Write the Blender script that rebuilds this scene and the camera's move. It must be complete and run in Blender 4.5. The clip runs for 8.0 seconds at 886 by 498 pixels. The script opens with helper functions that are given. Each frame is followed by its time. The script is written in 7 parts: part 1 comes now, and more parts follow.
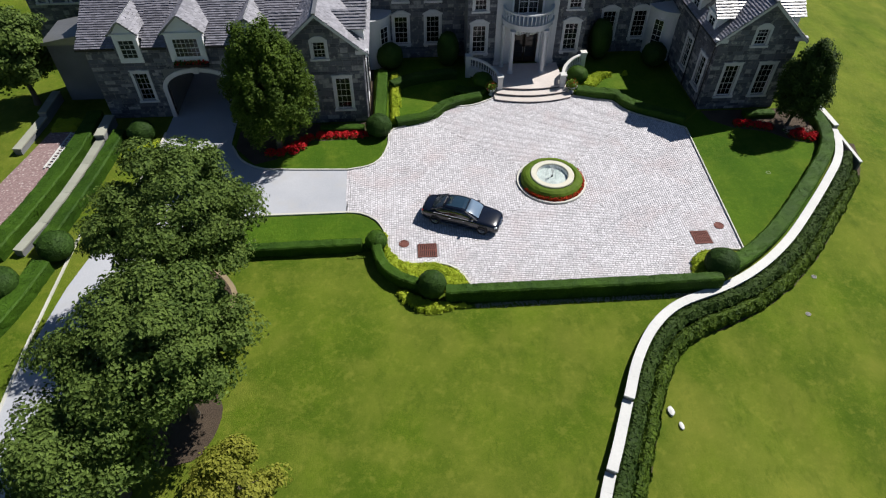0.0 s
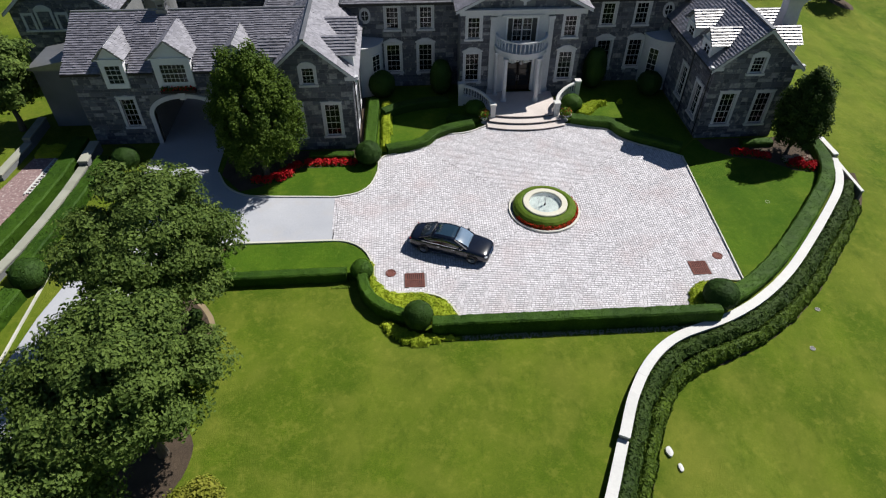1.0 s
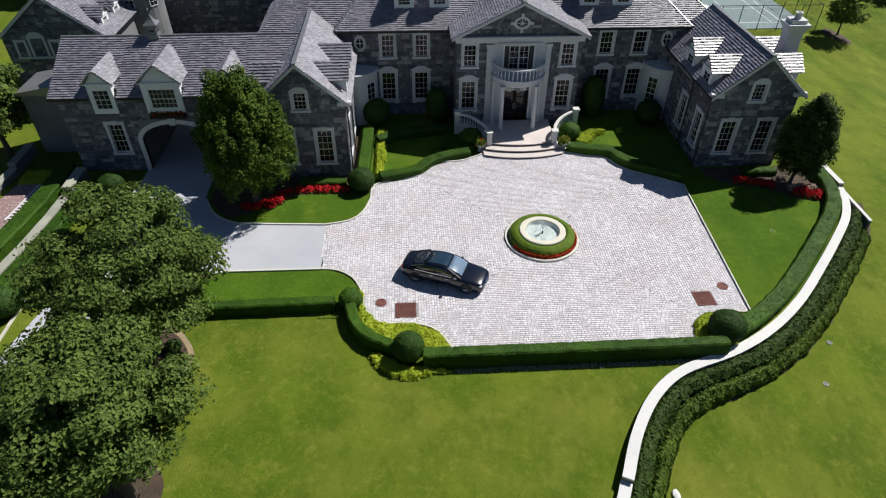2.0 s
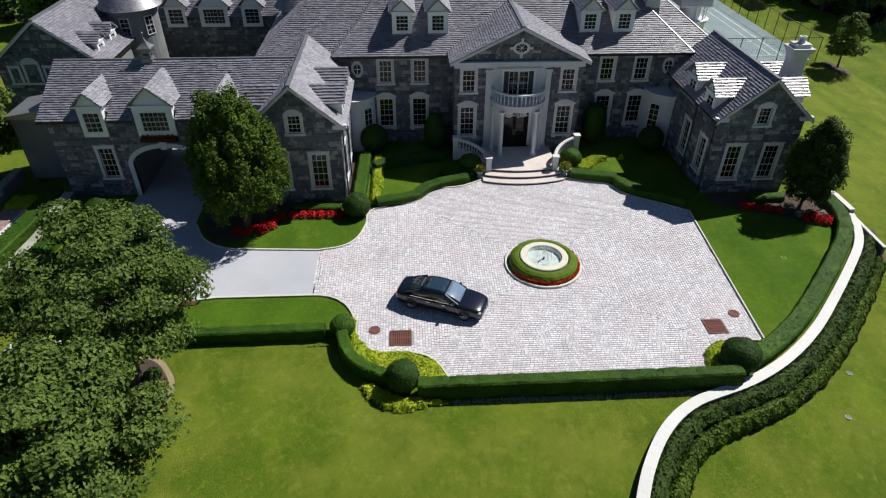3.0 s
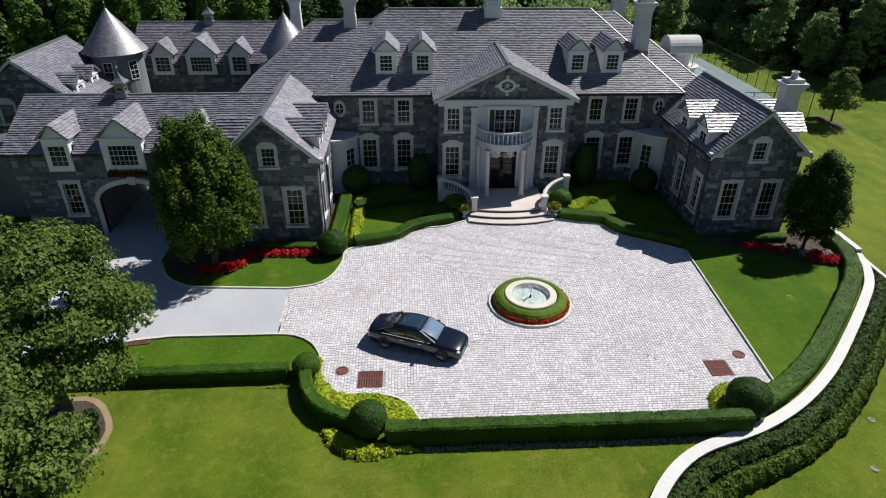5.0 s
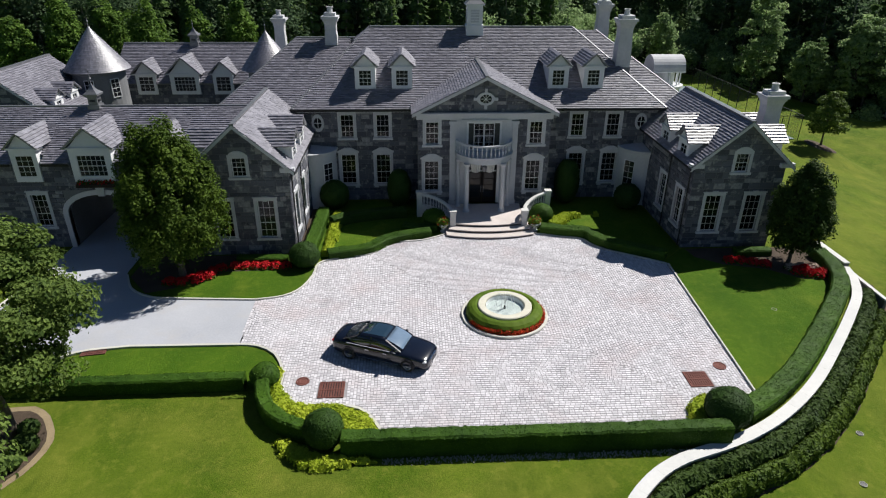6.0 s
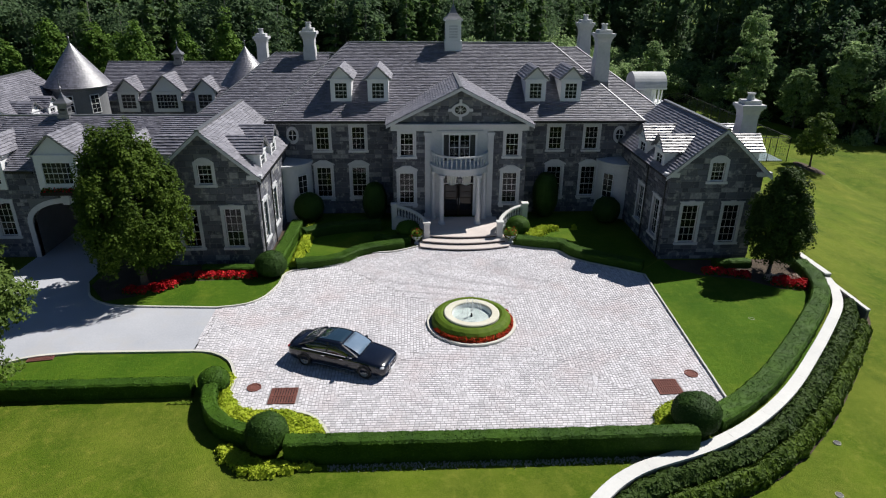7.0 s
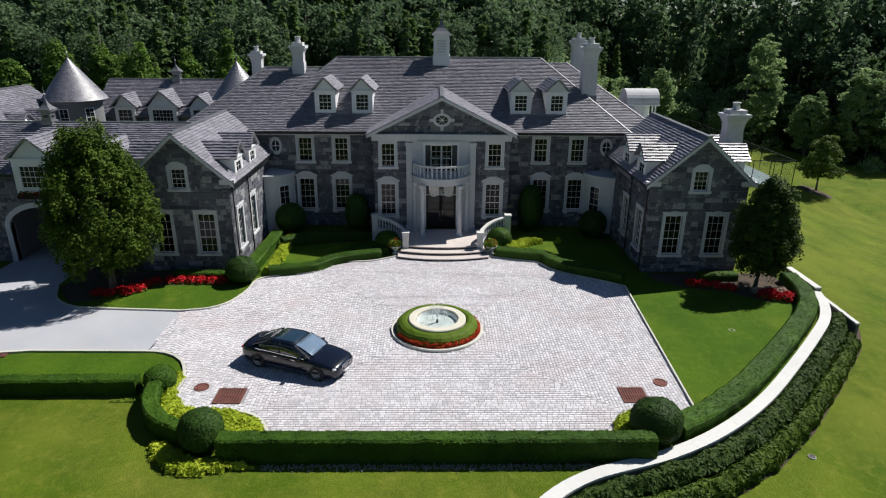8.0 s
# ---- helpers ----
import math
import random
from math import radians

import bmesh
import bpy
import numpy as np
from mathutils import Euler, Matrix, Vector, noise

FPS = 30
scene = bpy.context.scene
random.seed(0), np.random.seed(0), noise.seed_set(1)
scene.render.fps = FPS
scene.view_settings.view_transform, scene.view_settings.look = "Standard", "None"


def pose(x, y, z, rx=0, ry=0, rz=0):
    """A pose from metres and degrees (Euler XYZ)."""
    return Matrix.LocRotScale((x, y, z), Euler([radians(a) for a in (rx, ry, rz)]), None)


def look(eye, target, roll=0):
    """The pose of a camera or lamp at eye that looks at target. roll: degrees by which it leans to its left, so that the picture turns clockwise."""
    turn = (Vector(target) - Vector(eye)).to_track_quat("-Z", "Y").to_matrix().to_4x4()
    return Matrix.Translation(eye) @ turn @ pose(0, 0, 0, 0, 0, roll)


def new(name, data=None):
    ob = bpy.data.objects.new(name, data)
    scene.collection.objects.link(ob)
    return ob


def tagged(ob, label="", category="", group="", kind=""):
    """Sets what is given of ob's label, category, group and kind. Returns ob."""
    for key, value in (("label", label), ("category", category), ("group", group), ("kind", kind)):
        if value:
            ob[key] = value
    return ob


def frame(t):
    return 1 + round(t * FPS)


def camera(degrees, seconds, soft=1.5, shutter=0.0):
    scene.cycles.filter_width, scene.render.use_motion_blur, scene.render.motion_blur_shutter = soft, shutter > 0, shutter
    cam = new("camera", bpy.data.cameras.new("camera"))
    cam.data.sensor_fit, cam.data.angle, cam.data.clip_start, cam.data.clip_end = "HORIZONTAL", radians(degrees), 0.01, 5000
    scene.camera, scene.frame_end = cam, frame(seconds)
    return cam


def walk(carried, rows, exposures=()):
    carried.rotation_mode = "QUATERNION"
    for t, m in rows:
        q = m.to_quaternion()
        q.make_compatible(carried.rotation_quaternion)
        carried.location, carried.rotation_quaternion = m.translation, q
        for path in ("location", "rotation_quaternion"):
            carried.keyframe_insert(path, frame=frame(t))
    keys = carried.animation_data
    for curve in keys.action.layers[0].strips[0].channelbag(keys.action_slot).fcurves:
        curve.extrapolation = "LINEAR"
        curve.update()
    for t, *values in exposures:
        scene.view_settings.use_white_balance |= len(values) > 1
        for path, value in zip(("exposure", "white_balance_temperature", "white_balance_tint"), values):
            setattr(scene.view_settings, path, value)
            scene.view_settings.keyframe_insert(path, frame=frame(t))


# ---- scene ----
cam = camera(71.1, 8.0, soft=1.18)
PATH = [
    (0, (-9.865, -49.39, 27.117), (-9.766, -48.003, 25.68), 0.3),
    (0.5, (-9.487, -48.987, 26.648), (-9.384, -47.565, 25.244), 0.5),
    (1, (-9.028, -48.604, 26.062), (-8.929, -47.144, 24.698), 0.4),
    (1.5, (-8.72, -48.211, 25.44), (-8.62, -46.714, 24.119), 0.5),
    (3, (-8.226, -47.089, 23.164), (-8.126, -45.476, 21.985), 0.5),
    (3.5, (-8.083, -46.775, 22.424), (-7.982, -45.128, 21.293), 0.5),
    (4, (-7.856, -46.485, 21.647), (-7.753, -44.807, 20.564), 0.5),
    (4.5, (-7.472, -46.253, 20.895), (-7.369, -44.546, 19.858), 0.5),
    (6, (-5.208, -45.924, 18.282), (-5.108, -44.134, 17.395), 0.5),
    (6.5, (-4.242, -45.883, 17.426), (-4.142, -44.07, 16.588), 0.5),
    (7, (-3.214, -45.83, 16.568), (-3.12, -43.994, 15.779), 0.5),
    (7.5, (-1.924, -45.777, 15.695), (-1.851, -43.92, 14.956), 0.5),
    (8, (-0.439, -45.711, 14.863), (-0.407, -43.834, 14.173), 0.5),
]
walk(cam, [(t, look(eye, target, roll)) for t, eye, target, roll in PATH])

# ---- world, sun ----
SUN = Vector((0.73, 0.43, 1.0)).normalized()
world = bpy.data.worlds.new("world")
scene.world = world
world.use_nodes = True
sky = world.node_tree.nodes.new("ShaderNodeTexSky")
sky.sky_type = 'NISHITA'
sky.sun_disc = False
sky.sun_elevation = math.asin(SUN.z)
sky.sun_rotation = math.atan2(SUN.x, SUN.y)
sky.air_density, sky.dust_density, sky.ozone_density = 1.0, 0.1, 5.0
back = world.node_tree.nodes["Background"]
world.node_tree.links.new(sky.outputs[0], back.inputs[0])
back.inputs[1].default_value = 0.042
sun = new("sun", bpy.data.lights.new("sun", "SUN"))
sun.data.energy, sun.data.angle, sun.data.color = 5.4, radians(0.53), (1.0, 0.965, 0.91)
sun.matrix_world = look((30, 30, 60), Vector((30, 30, 60)) - SUN)
scene.view_settings.exposure = 0.21

# ---- materials ----
def ramp_mix(nt, fac, a, b):
    n = nt.nodes.new("ShaderNodeMix")
    n.data_type = 'RGBA'
    nt.links.new(fac, n.inputs[0])
    for k, c in ((6, a), (7, b)):
        if isinstance(c, tuple):
            n.inputs[k].default_value = (*c, 1)
        else:
            nt.links.new(c, n.inputs[k])
    return n.outputs[2]


def math_node(nt, op, a, b=0.0):
    n = nt.nodes.new("ShaderNodeMath")
    n.operation = op
    for k, v in ((0, a), (1, b)):
        if isinstance(v, (int, float)):
            n.inputs[k].default_value = v
        else:
            nt.links.new(v, n.inputs[k])
    return n.outputs[0]


def noise_node(nt, scale, detail=4.0, rough=0.6, stretch=None):
    n = nt.nodes.new("ShaderNodeTexNoise")
    n.inputs["Scale"].default_value = scale
    n.inputs["Detail"].default_value = detail
    n.inputs["Roughness"].default_value = rough
    g = nt.nodes.new("ShaderNodeNewGeometry")
    src = g.outputs["Position"]
    if stretch:
        m = nt.nodes.new("ShaderNodeMapping")
        m.inputs["Scale"].default_value = stretch
        nt.links.new(src, m.inputs[0])
        src = m.outputs[0]
    nt.links.new(src, n.inputs["Vector"])
    return n.outputs[0]


def spread(nt, value, lo, hi):
    n = nt.nodes.new("ShaderNodeMapRange")
    n.inputs[1].default_value, n.inputs[2].default_value = lo, hi
    nt.links.new(value, n.inputs[0])
    return n.outputs[0]


def piece_random(nt):
    g = nt.nodes.new("ShaderNodeNewGeometry")
    o = nt.nodes.new("ShaderNodeObjectInfo")
    s = math_node(nt, 'ADD', g.outputs["Random Per Island"], o.outputs["Random"])
    return math_node(nt, 'FRACT', s)


def surface(name, dark, light, rough=0.8, grain=6.0, coarse=0.4, pieces=0.0, bump=0.3, bump_size=0.02, metal=0.0,
            spec=0.5, third=None, third_at=(0.62, 0.8), third_size=0.15, stretch=None, coat=0.0, odd=None):
    """Two tones mixed by noise at two scales and, where pieces > 0, piece by piece."""
    m = bpy.data.materials.new(name)
    m.use_nodes = True
    nt = m.node_tree
    b = nt.nodes["Principled BSDF"]
    fine = spread(nt, noise_node(nt, grain, 5.0, 0.65, stretch), 0.3, 0.7)
    wide = spread(nt, noise_node(nt, coarse, 3.0, 0.5), 0.3, 0.7)
    f = math_node(nt, 'MULTIPLY', math_node(nt, 'ADD', fine, wide), 0.5)
    if pieces:
        r = piece_random(nt)
        f = math_node(nt, 'ADD', math_node(nt, 'MULTIPLY', r, pieces), math_node(nt, 'MULTIPLY', f, 1 - pieces))
    col = ramp_mix(nt, f, dark, light)
    if third:
        col = ramp_mix(nt, spread(nt, noise_node(nt, third_size, 3.0), *third_at), col, third)
    if odd:
        col = ramp_mix(nt, math_node(nt, 'MULTIPLY', spread(nt, piece_random(nt), odd[0], odd[0] + 0.03), spread(nt, noise_node(nt, grain, 4.0), 0.25, 0.6)), col, odd[1])
    nt.links.new(col, b.inputs["Base Color"])
    b.inputs["Roughness"].default_value = rough
    b.inputs["Metallic"].default_value = metal
    b.inputs["Specular IOR Level"].default_value = spec
    if coat:
        b.inputs["Coat Weight"].default_value = coat
        b.inputs["Coat Roughness"].default_value = 0.05
    if bump:
        bn = nt.nodes.new("ShaderNodeBump")
        bn.inputs["Strength"].default_value = bump
        bn.inputs["Distance"].default_value = bump_size
        nt.links.new(noise_node(nt, grain * 2, 4.0, 0.6, stretch), bn.inputs["Height"])
        nt.links.new(bn.outputs[0], b.inputs["Normal"])
    return m


def leafy(name, dark, light, translucent=0.35, grain=0.7, gloss=0.65):
    m = bpy.data.materials.new(name)
    m.use_nodes = True
    nt = m.node_tree
    b = nt.nodes["Principled BSDF"]
    f = math_node(nt, 'MULTIPLY', math_node(nt, 'ADD', piece_random(nt), spread(nt, noise_node(nt, grain, 3.0), 0.3, 0.7)), 0.5)
    col = ramp_mix(nt, f, dark, light)
    nt.links.new(col, b.inputs["Base Color"])
    b.inputs["Roughness"].default_value = gloss
    b.inputs["Specular IOR Level"].default_value = 0.15
    tr = nt.nodes.new("ShaderNodeBsdfTranslucent")
    nt.links.new(col, tr.inputs[0])
    mx = nt.nodes.new("ShaderNodeMixShader")
    mx.inputs[0].default_value = translucent
    nt.links.new(b.outputs[0], mx.inputs[1])
    nt.links.new(tr.outputs[0], mx.inputs[2])
    nt.links.new(mx.outputs[0], nt.nodes["Material Output"].inputs[0])
    return m


def lawn(name, dark, light, dry, drifts=0.4):
    """Mown grass: broad tonal drifts, worn yellowish patches, faint mowing bands and blade grain."""
    m = surface(name, dark, light, 0.9, 16.0, 0.3, bump=0.7, bump_size=0.06, spec=0.1, third=dry, third_at=(0.5, 0.95), third_size=0.35)
    nt = m.node_tree
    b = nt.nodes["Principled BSDF"]
    col = b.inputs["Base Color"].links[0].from_socket
    w = nt.nodes.new("ShaderNodeTexWave")
    w.bands_direction = 'X'
    w.inputs["Scale"].default_value = 0.085
    w.inputs["Distortion"].default_value = 2.2
    w.inputs["Detail"].default_value = 3.0
    g = nt.nodes.new("ShaderNodeNewGeometry")
    nt.links.new(g.outputs["Position"], w.inputs["Vector"])
    col = ramp_mix(nt, math_node(nt, 'MULTIPLY', w.outputs["Fac"], 0.3), col, dark)
    specks = spread(nt, noise_node(nt, 2.6, 9.0, 0.85), 0.5, 0.68)
    col = ramp_mix(nt, math_node(nt, 'MULTIPLY', specks, 0.5), col, dry)
    tufts = spread(nt, noise_node(nt, 4.5, 9.0, 0.85), 0.52, 0.7)
    col = ramp_mix(nt, math_node(nt, 'MULTIPLY', tufts, 0.45), col, dark)
    drift = spread(nt, noise_node(nt, 0.11, 4.0, 0.6), 0.42, 0.66)
    col = ramp_mix(nt, math_node(nt, 'MULTIPLY', drift, drifts), col, dry)
    clumps = spread(nt, noise_node(nt, 1.5, 5.0, 0.7), 0.55, 0.66)
    col = ramp_mix(nt, math_node(nt, 'MULTIPLY', clumps, drifts), col, dry)
    scuffs = spread(nt, noise_node(nt, 0.9, 6.0, 0.75, (1.0, 0.45, 1.0)), 0.53, 0.68)
    col = ramp_mix(nt, math_node(nt, 'MULTIPLY', scuffs, 0.4), col, dark)
    nt.links.new(col, b.inputs["Base Color"])
    return m


LAWN2 = lawn("fine_lawn_grass", (0.024, 0.074, 0.004), (0.08, 0.15, 0.009), (0.15, 0.19, 0.02), 0.12)
LAWN = lawn("lawn_grass", (0.034, 0.076, 0.004), (0.125, 0.18, 0.012), (0.20, 0.21, 0.032))
SETT = surface("granite_sett", (0.37, 0.36, 0.385), (0.71, 0.69, 0.725), 0.75, 14.0, 0.3, pieces=0.6, bump=0.2, spec=0.35,
               third=(0.50, 0.42, 0.43), third_at=(0.5, 0.9), third_size=0.4)
JOINT = surface("joint_sand", (0.22, 0.21, 0.22), (0.35, 0.34, 0.35), 0.95, 20.0, 0.6)
DRIVE = surface("drive_concrete", (0.33, 0.345, 0.385), (0.46, 0.47, 0.505), 0.85, 12.0, 0.3, bump=0.15, spec=0.3, third=(0.40, 0.395, 0.40), third_at=(0.5, 0.75), third_size=0.5)
KERB = surface("kerb_granite", (0.42, 0.415, 0.37), (0.62, 0.61, 0.55), 0.8, 12.0, 0.6, pieces=0.4, bump=0.2)
COPING = surface("pale_coping_stone", (0.50, 0.505, 0.495), (0.65, 0.645, 0.625), 0.75, 8.0, 0.5, pieces=0.2, bump=0.15, spec=0.3)
OLDCOPING = surface("weathered_coping_stone", (0.22, 0.23, 0.185), (0.38, 0.38, 0.32), 0.85, 8.0, 0.8, pieces=0.5, bump=0.3, spec=0.3)
STONE = surface("grey_fieldstone", (0.045, 0.048, 0.063), (0.15, 0.158, 0.19), 0.85, 5.0, 0.5, pieces=0.75, bump=0.6, bump_size=0.03,
                third=(0.36, 0.36, 0.35), third_at=(0.56, 0.74), third_size=2.4, odd=(0.86, (0.30, 0.30, 0.305)))
MORTAR = surface("grey_mortar", (0.12, 0.125, 0.135), (0.22, 0.225, 0.235), 0.95, 15.0, 0.5)
TRIM = surface("pale_limestone", (0.48, 0.49, 0.515), (0.61, 0.62, 0.645), 0.7, 6.0, 0.5, bump=0.1, spec=0.3)
PAINT = surface("white_paint", (0.69, 0.70, 0.715), (0.79, 0.80, 0.81), 0.45, 6.0, 0.4, bump=0.03, spec=0.4)
SLATE = surface("slate_roofing", (0.06, 0.058, 0.078), (0.245, 0.238, 0.285), 0.5, 7.0, 0.3, pieces=0.6, bump=0.35, spec=1.0)
SLATE.node_tree.nodes["Principled BSDF"].inputs["IOR"].default_value = 1.75
LEAD = surface("lead_flashing", (0.16, 0.165, 0.18), (0.28, 0.285, 0.30), 0.4, 5.0, 0.5, metal=0.5, bump=0.1)
CHIM = surface("rendered_chimney", (0.45, 0.46, 0.48), (0.62, 0.62, 0.63), 0.85, 5.0, 0.8, bump=0.3)
HEDGE = leafy("clipped_hedge", (0.013, 0.040, 0.004), (0.062, 0.135, 0.010), 0.03)
BOX = leafy("clipped_yew", (0.012, 0.034, 0.006), (0.042, 0.09, 0.013), 0.06)
GCOVER = leafy("yellow_groundcover", (0.22, 0.32, 0.014), (0.50, 0.56, 0.05), 0.3)
FOLIAGE = leafy("maple_leaves", (0.026, 0.058, 0.011), (0.18, 0.255, 0.055), 0.3, grain=0.9)
FOLIAGE2 = leafy("hornbeam_leaves", (0.020, 0.048, 0.005), (0.105, 0.165, 0.016), 0.2)
FOLIAGE3 = leafy("dark_pyramid_leaves", (0.018, 0.042, 0.008), (0.062, 0.105, 0.018), 0.2)
YELLOW = leafy("golden_shrub_leaves", (0.16, 0.19, 0.02), (0.36, 0.36, 0.06), 0.4)
REDFLOWER = leafy("red_flowers", (0.35, 0.008, 0.012), (0.75, 0.03, 0.04), 0.3)
ORANGE = leafy("orange_red_flowers", (0.30, 0.03, 0.01), (0.60, 0.07, 0.02), 0.3)
GCOVER2 = leafy("clipped_box_tips", (0.08, 0.15, 0.012), (0.19, 0.26, 0.03), 0.3)
# pale leaves, brightened further to stand for sun on the wood's edge
EDGELEAF = leafy("sun_brightened_edge_leaves", (0.11, 0.20, 0.075), (0.42, 0.54, 0.25), 0.55, grain=0.3)
WOODS = leafy("woodland_leaves", (0.028, 0.062, 0.030), (0.18, 0.27, 0.13), 0.45, grain=0.15)
CONIFER = leafy("spruce_needles", (0.030, 0.078, 0.026), (0.21, 0.32, 0.09), 0.4, grain=0.12)
PALEBARK = surface("pale_bark", (0.14, 0.13, 0.115), (0.34, 0.32, 0.29), 0.9, 8.0, 1.0, bump=0.5, stretch=(1, 1, 0.25))
BARK = surface("bark", (0.05, 0.04, 0.03), (0.13, 0.11, 0.085), 0.9, 12.0, 1.0, bump=0.8, stretch=(1, 1, 0.25))
EARTH = surface("dry_bed_edge", (0.17, 0.13, 0.075), (0.32, 0.25, 0.15), 0.95, 14.0, 1.2, bump=0.4)
MULCH = surface("bark_mulch", (0.035, 0.024, 0.016), (0.10, 0.07, 0.045), 0.95, 25.0, 1.0, bump=0.8, bump_size=0.04)
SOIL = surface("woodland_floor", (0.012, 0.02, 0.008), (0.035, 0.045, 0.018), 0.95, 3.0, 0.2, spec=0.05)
RUST = surface("rusted_iron", (0.10, 0.035, 0.028), (0.20, 0.075, 0.06), 0.8, 20.0, 2.0, metal=0.3, bump=0.4)
# near-black colour standing for the unlit depth below the grates
PIT = surface("painted_pit_darkness", (0.006, 0.005, 0.005), (0.02, 0.017, 0.015), 0.9)
BRICK = surface("red_brick_paving", (0.10, 0.055, 0.06), (0.36, 0.25, 0.24), 0.9, 9.0, 3.5, pieces=0.3, third=(0.52, 0.46, 0.44), third_at=(0.56, 0.68), third_size=6.0)
BLACKMETAL = surface("black_metal", (0.012, 0.012, 0.013), (0.03, 0.03, 0.03), 0.5, 10.0, 1.0, bump=0.0, metal=0.4)
STEPSTONE = surface("pinkish_step_stone", (0.46, 0.41, 0.385), (0.62, 0.56, 0.53), 0.75, 8.0, 0.6, bump=0.15, spec=0.3)
# step risers: their shade is put into this dark colour
RISERSHADE = surface("shade_darkened_riser_stone", (0.05, 0.04, 0.036), (0.11, 0.09, 0.08), 0.85, 8.0, 0.8, bump=0.2)
DRAPE = surface("pale_curtain_cloth", (0.62, 0.62, 0.60), (0.78, 0.78, 0.75), 0.9, 12.0, 1.0, bump=0.2)
DARKWOOD = surface("dark_wood_door", (0.010, 0.006, 0.005), (0.022, 0.014, 0.011), 0.6, 8.0, 1.0, bump=0.1, spec=0.2)
SHUTTER = surface("dark_shutter", (0.02, 0.022, 0.026), (0.035, 0.04, 0.045), 0.5, 8.0, 1.0, bump=0.1)
WATER_GREY = surface("fountain_basin", (0.58, 0.62, 0.62), (0.78, 0.80, 0.79), 0.6, 4.0, 1.0, bump=0.1)
COURT = surface("court_surface", (0.13, 0.19, 0.20), (0.19, 0.25, 0.26), 0.8, 6.0, 0.3, bump=0.1)
INSIDE = surface("interior_plaster", (0.09, 0.09, 0.09), (0.14, 0.14, 0.14), 0.9, 4.0, 0.5, bump=0.0)


def glass(name, tint, rough=0.02):
    m = bpy.data.materials.new(name)
    m.use_nodes = True
    b = m.node_tree.nodes["Principled BSDF"]
    b.inputs["Base Color"].default_value = (*tint, 1)
    b.inputs["Roughness"].default_value = rough
    b.inputs["Transmission Weight"].default_value = 1.0
    b.inputs["IOR"].default_value = 1.33
    return m


GLASS = glass("window_glass", (0.28, 0.31, 0.33))


# ---- mesh helpers ----
class Geo:
    """Vertices and faces gathered for one mesh."""

    def __init__(self):
        self.v, self.f = [], []

    def add(self, verts, faces, m=None):
        k = len(self.v)
        self.v.extend([tuple(m @ Vector(p)) for p in verts] if m is not None else [tuple(p) for p in verts])
        self.f.extend([tuple(i + k for i in face) for face in faces])
        return self

    def box(self, x0, x1, y0, y1, z0, z1, m=None):
        return self.add([(x0, y0, z0), (x1, y0, z0), (x1, y1, z0), (x0, y1, z0), (x0, y0, z1), (x1, y0, z1), (x1, y1, z1), (x0, y1, z1)],
                        [(0, 3, 2, 1), (4, 5, 6, 7), (0, 1, 5, 4), (1, 2, 6, 5), (2, 3, 7, 6), (3, 0, 4, 7)], m)

    def prism(self, poly, depth, m=None):
        """poly: (x, z) pairs, counter-clockwise seen from -y; from y = 0 to y = depth."""
        n = len(poly)
        verts = [(x, 0, z) for x, z in poly] + [(x, depth, z) for x, z in poly]
        faces = [tuple(range(n)), tuple(range(2 * n - 1, n - 1, -1))]
        faces += [(i, i + n, (i + 1) % n + n, (i + 1) % n) for i in range(n)]
        return self.add(verts, faces, m)

    def lathe(self, profile, sides=24, m=None, a0=0.0, a1=2 * math.pi):
        full = abs(a1 - a0 - 2 * math.pi) < 1e-6
        cols = sides if full else sides + 1
        verts = [(r * math.cos(a0 + (a1 - a0) * i / sides), r * math.sin(a0 + (a1 - a0) * i / sides), z) for i in range(cols) for r, z in profile]
        n = len(profile)
        faces = []
        for i in range(sides):
            j = (i + 1) % cols
            faces += [(i * n + k, j * n + k, j * n + k + 1, i * n + k + 1) for k in range(n - 1)]
        return self.add(verts, faces, m)

    def mesh(self, name, material, smooth=False):
        me = bpy.data.meshes.new(name)
        me.from_pydata(self.v, [], self.f)
        me.materials.append(material)
        if smooth:
            me.polygons.foreach_set("use_smooth", [True] * len(me.polygons))
        me.update()
        return me


def part(name, geo, material, parent=None, label="", m=None, smooth=False):
    """One mesh object, under a thing or a part."""
    data = geo if isinstance(geo, bpy.types.Mesh) else geo.mesh(name, material, smooth)
    ob = new(name, data)
    ob.parent = parent
    if m is not None:
        ob.matrix_basis = m
    return tagged(ob, label)


def holder(name, label, category, m=None, group="", kind=""):
    ob = new(name)
    ob.empty_display_size = 0.3
    if m is not None:
        ob.matrix_basis = m
    return tagged(ob, label, category, group, kind)


def bevel(ob, width=0.01, segments=2):
    mod = ob.modifiers.new("bevel", 'BEVEL')
    mod.width, mod.segments, mod.limit_method = width, segments, 'ANGLE'
    return ob


def arrays_mesh(name, verts, faces, material):
    """A mesh from numpy arrays: verts (n, 3), faces (m, 4)."""
    me = bpy.data.meshes.new(name)
    me.vertices.add(len(verts))
    me.vertices.foreach_set("co", np.asarray(verts, dtype=np.float32).ravel())
    me.loops.add(faces.size)
    me.loops.foreach_set("vertex_index", np.asarray(faces, dtype=np.int32).ravel())
    me.polygons.add(len(faces))
    me.polygons.foreach_set("loop_start", np.arange(0, faces.size, faces.shape[1], dtype=np.int32))
    me.materials.append(material)
    me.update(calc_edges=True)
    me.validate()
    me.shade_flat()
    return me


